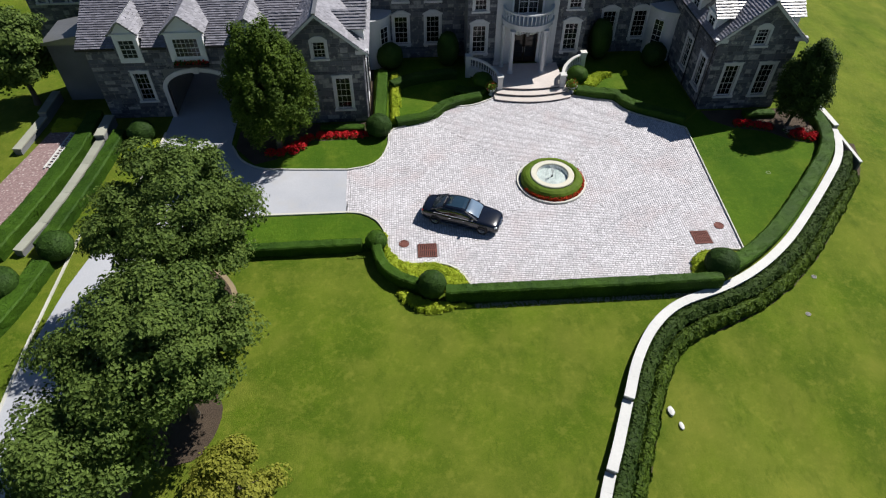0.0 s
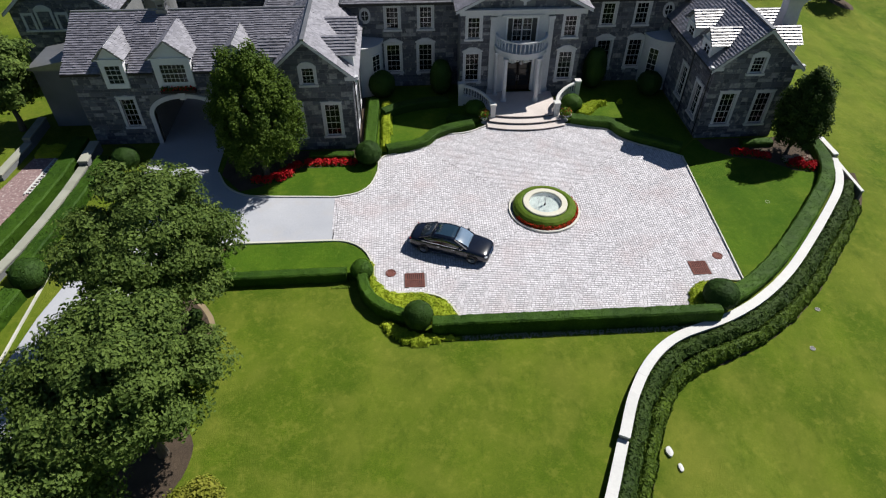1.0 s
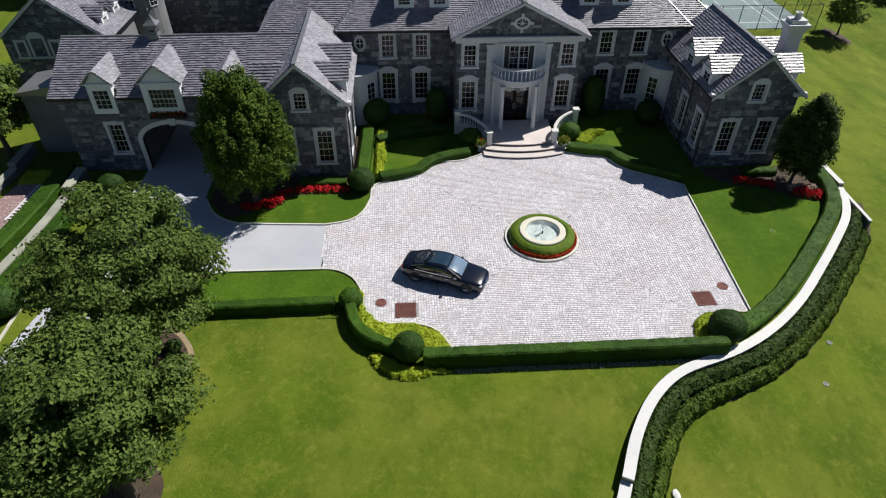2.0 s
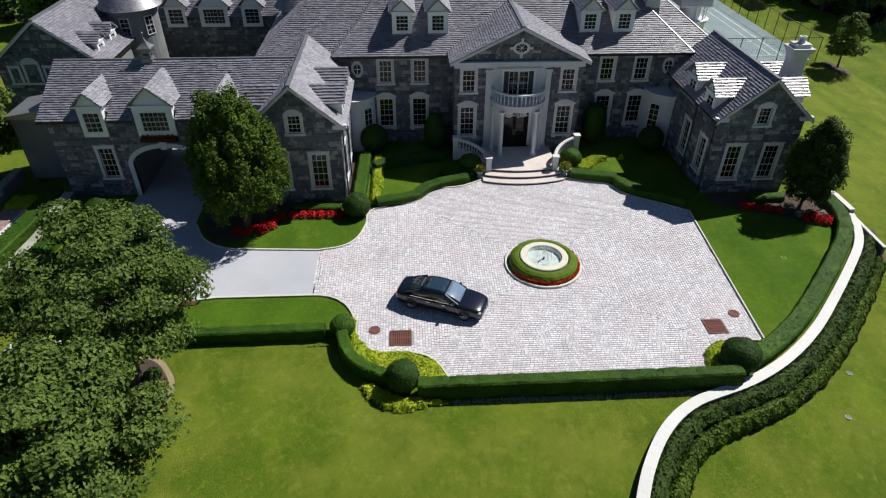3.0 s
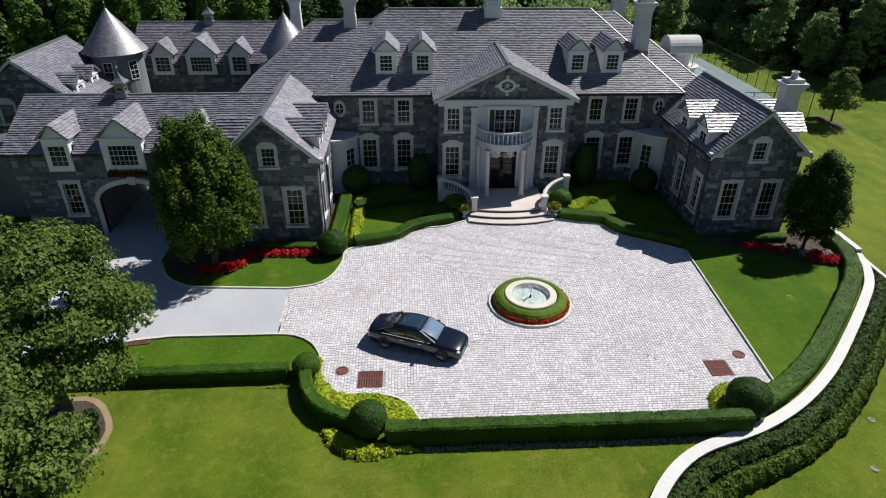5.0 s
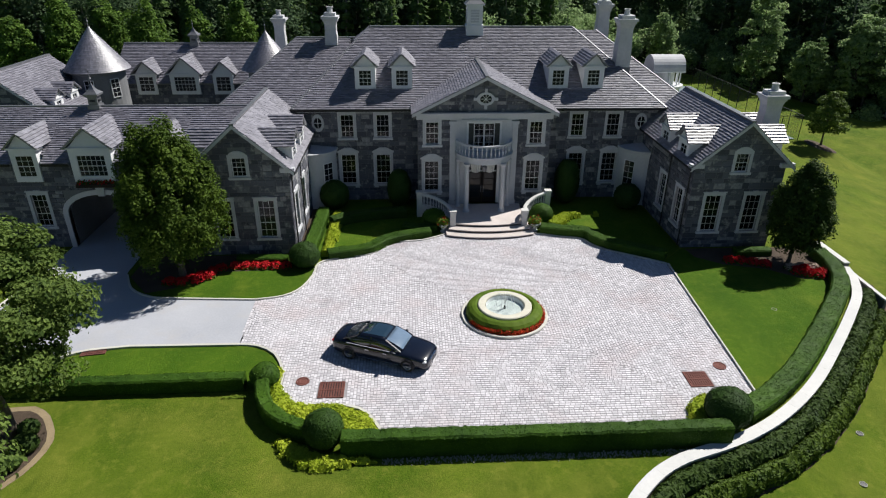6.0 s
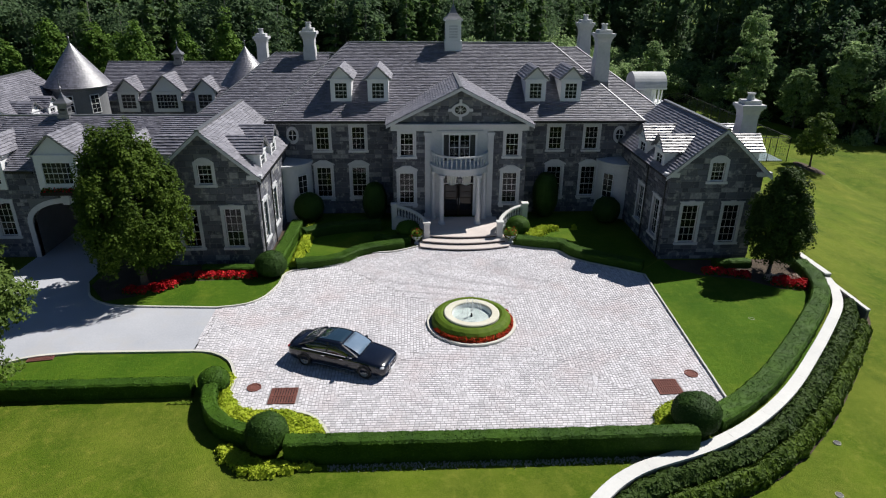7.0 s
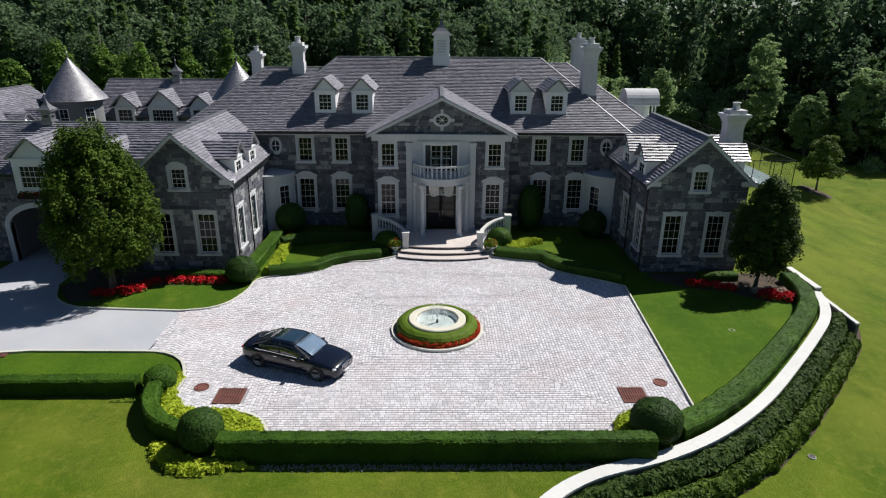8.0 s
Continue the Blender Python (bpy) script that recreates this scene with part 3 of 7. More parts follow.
def window(house, m, w, h, style="plain", cols=3, rows_=4):
    """A sash window with its stone surround; m puts the opening's lower left corner, local -y outwards."""
    key = (round(w, 2), round(h, 2), style)
    if key not in TRIMS:
        t = 0.2
        g = Geo()
        g.box(-t, 0, -0.07, 0.15, 0, h).box(w, w + t, -0.07, 0.15, 0, h).box(-t, w + t, -0.07, 0.15, h, h + t)
        if style == "pediment":
            g.box(-t - 0.08, w + t + 0.08, -0.14, 0.1, h + t, h + t + 0.08)
            g.prism([(-t - 0.08, h + t + 0.08), (w + t + 0.08, h + t + 0.08), (w / 2 + 0.25, h + t + 0.38), (w / 2 - 0.25, h + t + 0.38)], 0.2, pose(0, -0.12, 0))
        if style == "arch":
            n = 10
            outer = [(w / 2 + (w / 2 + t) * math.cos(a), h + t * 0 + (w / 2 + t) * 0.75 * math.sin(a)) for a in [math.pi * i / n for i in range(n + 1)]]
            g.prism(outer, 0.19, pose(0, -0.075, 0))
        if style == "keystone":
            g.prism([(w / 2 - 0.12, h - 0.02), (w / 2 + 0.12, h - 0.02), (w / 2 + 0.18, h + 0.32), (w / 2 - 0.18, h + 0.32)], 0.2, pose(0, -0.1, 0))
            g.box(-t - 0.05, w + t + 0.05, -0.11, 0.1, h + t, h + t + 0.07)
        sill = Geo().box(-t - 0.06, w + t + 0.06, -0.14, 0.15, -0.16, 0)
        if style == "pediment":
            sill.box(-t, 0.12, -0.1, 0.1, -0.3, -0.16).box(w - 0.12, w + t, -0.1, 0.1, -0.3, -0.16)
        TRIMS[key] = (g.mesh("window_frame", TRIM), sill.mesh("sill", TRIM))
    frame_mesh, sill_mesh = TRIMS[key]
    ob = part("window", frame_mesh, TRIM, house, m=m)
    part("sill", sill_mesh, TRIM, ob)
    bars, pane = sash_meshes(w, h, cols, rows_)
    part("sash", bars, PAINT, ob, m=pose(0, 0.07, 0))
    part("pane", pane, GLASS, ob, m=pose(0, 0.07, 0))
    return ob


def opening(c, w, z0, z1):
    """Opening of a window whose outer trim spans w and z0..z1."""
    return (c - w / 2, c + w / 2, z0, z1)


def slope(roof, poly, seed, course=0.2, slab=0.12, name="slate_covering"):
    """A roof plane: a thin deck with slates laid on it in courses. poly: 3D corners, the eave first, seen from outside counter-clockwise."""
    p = [Vector(q) for q in poly]
    u = (p[1] - p[0]).normalized()
    nrm = (p[1] - p[0]).cross(p[-1] - p[0]).normalized()
    up = nrm.cross(u).normalized()
    flat = [((q - p[0]).dot(u), (q - p[0]).dot(up)) for q in p]
    n = len(p)
    deck = Geo()
    deck.add([q - nrm * 0.02 for q in p] + [q - nrm * slab for q in p], [tuple(range(n)), tuple(range(2 * n - 1, n - 1, -1))] + [(i, i + n, (i + 1) % n + n, (i + 1) % n) for i in range(n)])
    part("deck", deck, LEAD, roof)
    rng = random.Random(seed)
    top = max(s for _, s in flat)
    g, s = Geo(), 0.0
    while s < top - 0.06:
        mid = s + course * 0.5
        cuts = []
        for (x0, y0), (x1, y1) in zip(flat, flat[1:] + flat[:1]):
            if (y0 > mid) != (y1 > mid):
                cuts.append(x0 + (x1 - x0) * (mid - y0) / (y1 - y0))
        if len(cuts) >= 2:
            a, b = min(cuts), max(cuts)
            x = a - rng.uniform(0, 0.2)
            while x < b:
                w = rng.uniform(0.2, 0.38)
                x0, x1 = max(a, x), min(b, x + w)
                if x1 - x0 > 0.05:
                    lo, hi = s - 0.02 + rng.uniform(-0.012, 0.012), min(s + course + 0.03, top)
                    t0, t1 = 0.066 + rng.uniform(0, 0.026), 0.006
                    corner = lambda xx, ss, t: p[0] + u * xx + up * ss + nrm * t
                    g.add([corner(x0 + 0.004, lo, -0.01), corner(x1 - 0.004, lo, -0.01), corner(x1 - 0.004, hi, -0.01), corner(x0 + 0.004, hi, -0.01),
                           corner(x0 + 0.004, lo, t0), corner(x1 - 0.004, lo, t0), corner(x1 - 0.004, hi, t1), corner(x0 + 0.004, hi, t1)],
                          [(4, 5, 6, 7), (0, 1, 5, 4), (1, 2, 6, 5), (3, 0, 4, 7)])
                x += w
        s += course
    tagged(part(name, g, SLATE, roof), kind="stuff")


def beam(a, b, w, h):
    """A bar of width w and height h from a to b."""
    a, b = Vector(a), Vector(b)
    d = b - a
    m = Matrix.Translation(a) @ d.to_track_quat('X', 'Z').to_matrix().to_4x4()
    return Geo().box(0, d.length, -w / 2, w / 2, -h / 2, h / 2, m)


def ridge_cap(roof, a, b, w=0.26):
    part("ridge_cap", beam(a, b, w, 0.1), LEAD, roof)


def gable_roof_y(house, x0, x1, y0, y1, eave, ridge, over, seed, front_over=0.35, label=""):
    """Ridge along y, from y0 (front) to y1."""
    roof = part("roof", Geo().box((x0 + x1) / 2 - 0.1, (x0 + x1) / 2 + 0.1, y0, y1, ridge - 0.25, ridge - 0.1), LEAD, house)
    c = (x0 + x1) / 2
    k = (ridge - eave) / (c - x0)
    lo = eave - over * k
    a, b = x0 - over, x1 + over
    f = y0 - front_over
    slope(roof, [(a, y1, lo), (a, f, lo), (c, f, ridge), (c, y1, ridge)], seed)
    slope(roof, [(b, f, lo), (b, y1, lo), (c, y1, ridge), (c, f, ridge)], seed + 1)
    ridge_cap(roof, (c, f, ridge + 0.03), (c, y1, ridge + 0.03))
    d = 0.22
    for sx in (a, b):
        rake = Geo().add([(sx, f - 0.02, lo - d), (c, f - 0.02, ridge - d), (c, f - 0.02, ridge - 0.01), (sx, f - 0.02, lo - 0.01),
                          (sx, f + 0.1, lo - d), (c, f + 0.1, ridge - d), (c, f + 0.1, ridge - 0.01), (sx, f + 0.1, lo - 0.01)],
                         [(0, 1, 2, 3), (7, 6, 5, 4), (0, 4, 5, 1), (1, 5, 6, 2), (2, 6, 7, 3), (3, 7, 4, 0)])
        part("bargeboard", rake, TRIM, roof)
    for sx in (a, b):
        part("gutter", Geo().box(sx - 0.05, sx + 0.05, f, y1, lo - 0.14, lo - 0.02), BLACKMETAL, roof)
    return roof


def dormer(house, m, w, h, depth, rise, seed, over=0.18, wcols=2, wrows=4, front=PAINT, glazed=(0.56, 0.68)):
    """A gabled dormer; m puts the foot of its front at the middle, local -y outwards."""
    d = part("dormer", Geo().box(-w / 2, w / 2, 0.05, depth, 0, h), front, house, m=m)
    part("cheek", Geo().prism([(-w / 2 - 0.03, h), (w / 2 + 0.03, h), (0, h + rise)], depth), front, d)
    part("cornice", Geo().box(-w / 2 - over, w / 2 + over, -0.12, 0.04, h - 0.06, h + 0.05), front, d)
    k = rise / (w / 2 + over)
    for sgn in (-1, 1):
        lo = h + 0.02
        e = sgn * (w / 2 + over)
        poly = [(e, depth, lo), (e, -over, lo), (0, -over, lo + rise), (0, depth, lo + rise)]
        if sgn > 0:
            poly = [(e, -over, lo), (e, depth, lo), (0, depth, lo + rise), (0, -over, lo + rise)]
        slope(d, poly, seed + sgn, 0.22, 0.07)
    ww, wh = w * glazed[0], h * glazed[1]
    bars, pane = sash_meshes(ww, wh, wcols, wrows)
    part("sash", bars, PAINT, d, m=pose(-ww / 2, -0.03, h * 0.14))
    part("pane", Geo().box(-ww / 2 + 0.04, ww / 2 - 0.04, 0.005, 0.03, h * 0.16, h * 0.12 + wh), DARKPANE, d)
    part("casing", Geo().box(-w / 2 - 0.02, -ww / 2, -0.05, 0.06, 0.0, h - 0.06).box(ww / 2, w / 2 + 0.02, -0.05, 0.06, 0.0, h - 0.06)
         .box(-ww / 2, ww / 2, -0.05, 0.06, 0, h * 0.14).box(-ww / 2, ww / 2, -0.05, 0.06, h * 0.14 + wh, h - 0.06), front, d)
    return d


DARKPANE = surface("dark_window_glass", (0.01, 0.011, 0.013), (0.02, 0.022, 0.026), 0.06, 2.0, 0.5, bump=0.0, spec=0.3)


def chimney(house, x, y, z0, z1, w, d):
    shaft, rings = Geo(), ((z0, 1.0), (z0 + (z1 - z0) * 0.45, 0.97), (z1 - 1.7, 0.86), (z1 - 1.25, 0.9), (z1 - 0.95, 1.06))
    for z, k in rings:
        shaft.v += [(x + sx * w * k / 2, y + sy * d * k / 2, z) for sx, sy in ((-1, -1), (1, -1), (1, 1), (-1, 1))]
    shaft.f += [(4 * q + i, 4 * q + (i + 1) % 4, 4 * q + 4 + (i + 1) % 4, 4 * q + 4 + i) for q in range(len(rings) - 1) for i in range(4)]
    c = part("chimney", shaft, CHIM, house)
    part("cap", Geo().box(x - w / 2 - 0.08, x + w / 2 + 0.08, y - d / 2 - 0.08, y + d / 2 + 0.08, z1 - 0.95, z1 - 0.8)
         .box(x - w / 2 - 0.18, x + w / 2 + 0.18, y - d / 2 - 0.18, y + d / 2 + 0.18, z1 - 0.8, z1 - 0.6)
         .box(x - w / 2 + 0.05, x + w / 2 - 0.05, y - d / 2 + 0.05, y + d / 2 - 0.05, z1 - 0.6, z1 - 0.35), CHIM, c)
    part("pot", Geo().lathe([(0.0, z1 - 0.35), (0.24, z1 - 0.35), (0.2, z1), (0.26, z1 + 0.04), (0.26, z1 + 0.1), (0.15, z1 + 0.1), (0.15, z1 - 0.3)], 12, pose(x, y, 0)), CHIM, c)
    part("flashing", Geo().box(x - w / 2 - 0.03, x + w / 2 + 0.03, y - d / 2 - 0.03, y + d / 2 + 0.03, z0, z0 + 0.9), LEAD, c)
    return c


def cupola(house, x, y, z, w, h, roof_h, body=PAINT, slats=TRIM):
    c = part("cupola", Geo().box(-w / 2 - 0.08, w / 2 + 0.08, -w / 2 - 0.08, w / 2 + 0.08, -0.9, 0.25).box(-w / 2, w / 2, -w / 2, w / 2, 0.25, h)
             .box(-w / 2 - 0.14, w / 2 + 0.14, -w / 2 - 0.14, w / 2 + 0.14, h, h + 0.12), body, house, m=pose(x, y, z))
    r = w / 2 + 0.16
    prof = [(r * 1.414 * k, h + 0.12 + roof_h * q) for k, q in ((1, 0), (0.66, 0.2), (0.4, 0.42), (0.2, 0.7), (0.05, 1.0), (0.0, 1.02))]
    part("cupola_roof", Geo().lathe(prof, 4, pose(0, 0, 0, 0, 0, 45)), LEAD, c)
    part("finial", Geo().lathe([(0.0, 0), (0.03, 0), (0.03, 0.25), (0.08, 0.32), (0.03, 0.4), (0.012, 0.8), (0, 0.8)], 8, pose(0, 0, h + 0.1 + roof_h)), LEAD, c)
    for k in range(4):
        q = pose(0, 0, 0, 0, 0, 90 * k)
        louvre = Geo()
        for i in range(5):
            louvre.box(-w * 0.28, w * 0.28, -w / 2 - 0.035, -w / 2 + 0.01, 0.45 + i * (h - 0.7) / 5, 0.45 + (i + 0.62) * (h - 0.7) / 5)
        part("louvre", louvre, slats, c, m=q)
    return c


# ---- the mansion ----
house = holder("mansion", "grey fieldstone mansion with slate hip roofs and pale stone trim", "mansion")


def boxes(name, material, parent, *list_):
    """Plain blocks, each a part of its own."""
    for b in list_:
        part(name, Geo().box(*b), material, parent)


def wall_windows(m, list_, style, z0, z1, w, cols, rows_):
    """Windows for a wall at m; z0..z1 and w are the clear opening. Gives the openings."""
    out = []
    for c in list_:
        window(house, m @ pose(c - w / 2, 0, z0), w, z1 - z0, style, cols, rows_)
        out.append((c - w / 2, c + w / 2, z0, z1))
    return out


# main block
M0 = frame_at(-13.4, 0, 0)
op = wall_windows(M0, [3.45, 6.1, 21.05, 23.7], "pediment", 1.35, 3.68, 1.1, 3, 5)
op += wall_windows(M0, [3.5, 6.15, 20.95, 23.7], "plain", 5.02, 6.75, 0.98, 3, 4)
op += [(9.2, 18.0, 0.0, 7.0)]
wall(house, M0, 27.0, 7.3, op, seed=11, singles=150)
boxes("wall", MORTAR, house, (-13.4, -13.05, 0.35, 16.6, 0, 7.3), (13.25, 13.6, 0.35, 16.6, 0, 7.3), (-13.05, 13.25, 16.25, 16.6, 0, 7.3))
boxes("floor_slab", INSIDE, house, (-13.05, 13.25, 0.36, 16.2, 4.15, 4.5), (-13.05, 13.25, 0.36, 16.2, 0.1, 0.5))
part("partition", Geo().box(-13.05, 13.25, 5.0, 5.15, 0.5, 7.3), INSIDE, house)
boxes("eave_cornice", TRIM, house, (-13.5, -4.7, -0.16, 0.0, 6.98, 7.2), (5.0, 13.7, -0.16, 0.0, 6.98, 7.2), (-13.6, -4.7, -0.34, 0.0, 7.2, 7.32), (5.0, 13.8, -0.34, 0.0, 7.2, 7.32))
for ox in (-12.05, 12.4):
    ov = part("window", Geo().lathe([(0.36, 0.0), (0.36, 0.1), (0.56, 0.1), (0.58, 0.0)], 24, pose(ox, 0.0, 6.15, 90) @ Matrix.Diagonal((0.8, 1.15, 1, 1))), TRIM, house)
    part("pane", Geo().lathe([(0.0, 0.045), (0.37, 0.045)], 24, pose(ox, 0.0, 6.15, 90) @ Matrix.Diagonal((0.8, 1.15, 1, 1))), DARKPANE, ov)
    part("glazing_bar", Geo().box(ox - 0.02, ox + 0.02, -0.07, -0.04, 5.75, 6.55).box(ox - 0.28, ox + 0.28, -0.07, -0.04, 6.13, 6.17), PAINT, ov)

roof = part("roof", Geo().box(-8.0, 8.0, 8.1, 8.5, 11.6, 11.85), LEAD, house, "hipped slate roof")
E0, E1, EF, EB = -13.85, 14.05, -0.45, 17.05
RL, RR, RY, RZ = (-8.4, 8.5, 8.3, 12.0)
slope(roof, [(E0, EF, 7.25), (E1, EF, 7.25), (RR, RY, RZ), (RL, RY, RZ)], 21)
slope(roof, [(E1, EF, 7.25), (E1, EB, 7.25), (RR, RY, RZ)], 22)
slope(roof, [(E1, EB, 7.25), (E0, EB, 7.25), (RL, RY, RZ), (RR, RY, RZ)], 23)
slope(roof, [(E0, EB, 7.25), (E0, EF, 7.25), (RL, RY, RZ)], 24)
ridge_cap(roof, (RL, RY, RZ + 0.03), (RR, RY, RZ + 0.03), 0.3)
for ex, ey, rx in ((E0, EF, RL), (E1, EF, RR), (E0, EB, RL), (E1, EB, RR)):
    ridge_cap(roof, (ex, ey, 7.28), (rx, RY, RZ + 0.03), 0.14)
boxes("gutter", BLACKMETAL, roof, (E0 - 0.05, -4.9, EF - 0.1, EF + 0.03, 7.1, 7.26), (5.2, E1 + 0.05, EF - 0.1, EF + 0.03, 7.1, 7.26))
for dx in (-8.5, -5.75, 6.1, 8.8):
    dormer(house, pose(dx, 1.5, 8.3), 1.5, 1.66, 3.4, 0.92, 30 + int(dx * 3), over=0.22, wcols=3, wrows=4, glazed=(0.64, 0.72))

# hip-roofed sections at both ends of the main block
boxes("wall", MORTAR, house, (-19.4, -13.41, 1.2, 1.55, 0, 7.0), (-19.4, -19.05, 1.56, 15.2, 0, 7.0), (-19.04, -13.41, 14.85, 15.2, 0, 7.0))
roof = part("roof", Geo().box(-14.0, -9.4, 7.9, 8.2, 10.75, 11.0), LEAD, house, "lower hipped slate roof section")
slope(roof, [(-19.8, 0.3, 6.9), (-10.0, 0.3, 6.9), (-10.0, 8.1, 11.15), (-14.4, 8.1, 11.15)], 41)
slope(roof, [(-19.8, 15.6, 6.9), (-19.8, 0.3, 6.9), (-14.4, 8.1, 11.15)], 42)
slope(roof, [(-10.0, 15.6, 6.9), (-19.8, 15.6, 6.9), (-14.4, 8.1, 11.15), (-10.0, 8.1, 11.15)], 43)
ridge_cap(roof, (-19.8, 0.3, 6.93), (-14.4, 8.1, 11.18), 0.14)
ridge_cap(roof, (-14.4, 8.1, 11.18), (-9.6, 8.1, 11.18))
boxes("wall", MORTAR, house, (13.61, 16.6, 1.6, 1.95, 0, 7.0), (16.25, 16.6, 1.96, 16.4, 0, 7.0))
part("eave_cornice", Geo().box(13.7, 16.75, 1.4, 1.6, 6.7, 7.0).box(16.6, 16.8, 1.6, 16.4, 6.7, 7.0), TRIM, house)
roof = part("roof", Geo().box(8.0, 10.5, 9.4, 9.8, 11.2, 11.4), LEAD, house, "lower hipped slate roof section")
slope(roof, [(9.0, 1.2, 7.0), (17.0, 1.2, 7.0), (10.9, 9.6, 11.6), (9.0, 9.6, 11.6)], 44)
slope(roof, [(17.0, 1.2, 7.0), (17.0, 17.0, 7.0), (10.9, 9.6, 11.6)], 45)
ridge_cap(roof, (17.0, 1.2, 7.03), (10.9, 9.6, 11.63), 0.14)
bay = part("round_bay", Geo().lathe([(1.25, 0), (1.25, 6.55), (1.5, 6.6), (1.5, 6.8), (0, 6.85)], 28, pose(18.3, 10.7, 0)), PAINT, house, "round white bay below a barrel-vaulted hood")
for a in (-100, -60, -20, 20):
    part("post", Geo().lathe([(0.09, 6.84), (0.07, 6.95), (0.07, 7.95), (0.1, 8.02)], 8, pose(18.3 + 1.15 * math.cos(math.radians(a)), 10.7 + 1.15 * math.sin(math.radians(a)), 0)), PAINT, bay)
part("drum", Geo().lathe([(0.95, 6.8), (0.95, 8.05)], 24, pose(18.0, 10.7, 0)), PAINT, bay)
vault = [(1.3 * math.cos(math.pi * k / 14), 1.25 * math.sin(math.pi * k / 14)) for k in range(15)]
part("hood", Geo().prism(vault, 2.9, pose(16.5, 10.7, 8.15, 0, 0, -90)), CHIM, bay, "pale metal barrel hood")
part("hood_soffit", Geo().box(16.5, 19.42, 9.35, 12.05, 8.02, 8.14), PAINT, bay)
low_bay = part("curved_bay", Geo().lathe([(3.3, 0), (3.3, 5.8), (3.45, 5.85), (3.45, 6.15), (3.0, 6.2), (0, 6.22)], 40, pose(15.9, 5.8, 0)), TRIM, house, "broad curved bay with a flat pale roof")
chimney(house, -11.5, 7.6, 9.8, 13.5, 1.0, 0.95)
chimney(house, 11.7, 4.3, 8.6, 13.7, 1.15, 1.1)
chimney(house, 13.2, 15.6, 7.6, 13.85, 1.2, 1.1)
chimney(house, -17.35, 16.6, 6.0, 12.4, 1.05, 1.0)
cupola(house, 0.2, 7.9, 12.0, 1.25, 1.75, 1.15)

# portico
M1 = frame_at(-4.65, -2.4, 0)
op = wall_windows(M1, [0.98, 8.5], "pediment", 1.6, 3.9, 1.08, 3, 5)
op += wall_windows(M1, [1.02, 8.55], "plain", 5.15, 6.8, 0.95, 3, 4)
wall(house, M1, 2.3, 7.35, [o for o in op if o[0] < 2], seed=12, singles=100)
wall(house, M1 @ pose(7.2, 0, 0), 2.4, 7.35, [(o[0] - 7.2, o[1] - 7.2, o[2], o[3]) for o in op if o[0] > 2], seed=13, singles=100)
ped = part("wall", Geo().prism([(-4.65, 7.36), (4.95, 7.36), (0.15, 9.85)], 0.3, pose(0, -2.4, 0)), MORTAR, house)
stones_on(ped, frame_at(-4.65, -2.4, 7.36), 9.6, 0.0, [(4.0, 5.6, 0.55, 1.75)], 14, gable=(0, 2.45))
boxes("wall", MORTAR, house, (-4.65, -4.3, -2.04, 0, 0, 7.35), (4.6, 4.95, -2.04, 0, 0, 7.35))
panel = Geo()
for x0, x1, z0, z1 in ((-2.35, -1.15, 0, 7.3), (1.4, 2.55, 0, 7.3), (-1.15, 1.4, 4.15, 4.8), (-1.15, 1.4, 6.85, 7.3)):
    panel.box(x0, x1, -2.45, -2.05, z0, z1)
part("centre_panel", panel, TRIM, house, "smooth pale stone centre bay")
for px in (-2.15, 2.35):
    part("pilaster", Geo().box(px - 0.2, px + 0.2, -2.56, -2.45, 0.55, 6.9).box(px - 0.26, px + 0.26, -2.62, -2.45, 6.7, 6.9).box(px - 0.26, px + 0.26, -2.62, -2.45, 0.55, 0.85), TRIM, house)
part("frieze", Geo().box(-4.75, 5.05, -2.52, -2.0, 7.0, 7.36).box(-4.95, 5.25, -2.75, -2.0, 7.36, 7.5), TRIM, house)
gable_roof_y(house, -4.65, 4.95, -2.4, 5.4, 7.66, 10.03, 0.42, 51, 0.45)
rose = part("window", Geo().lathe([(0.36, 0.0), (0.36, 0.1), (0.54, 0.1), (0.56, 0.0)], 28, pose(0.15, -2.44, 8.45, 90) @ Matrix.Diagonal((1.15, 0.85, 1, 1))), TRIM, house, "oval pediment window with pale stone keys")
for a in range(4):
    keys = Geo().box(-0.1, 0.1, -0.12, -0.02, 0.44 if a % 2 == 0 else 0.6, 0.72 if a % 2 == 0 else 0.86, pose(0.15, -2.44, 8.45, 0, 90 * a))
    part("keystone", keys, TRIM, rose)
part("pane", Geo().lathe([(0.0, 0.05), (0.38, 0.05)], 24, pose(0.15, -2.44, 8.45, 90) @ Matrix.Diagonal((1.15, 0.85, 1, 1))), DARKPANE, rose)
bars = Geo()
for a in range(4):
    bars.box(-0.015, 0.015, -0.09, -0.06, -0.36, 0.36, pose(0.15, -2.44, 8.45, 0, 45 * a))
part("glazing_bar", bars, PAINT, rose)

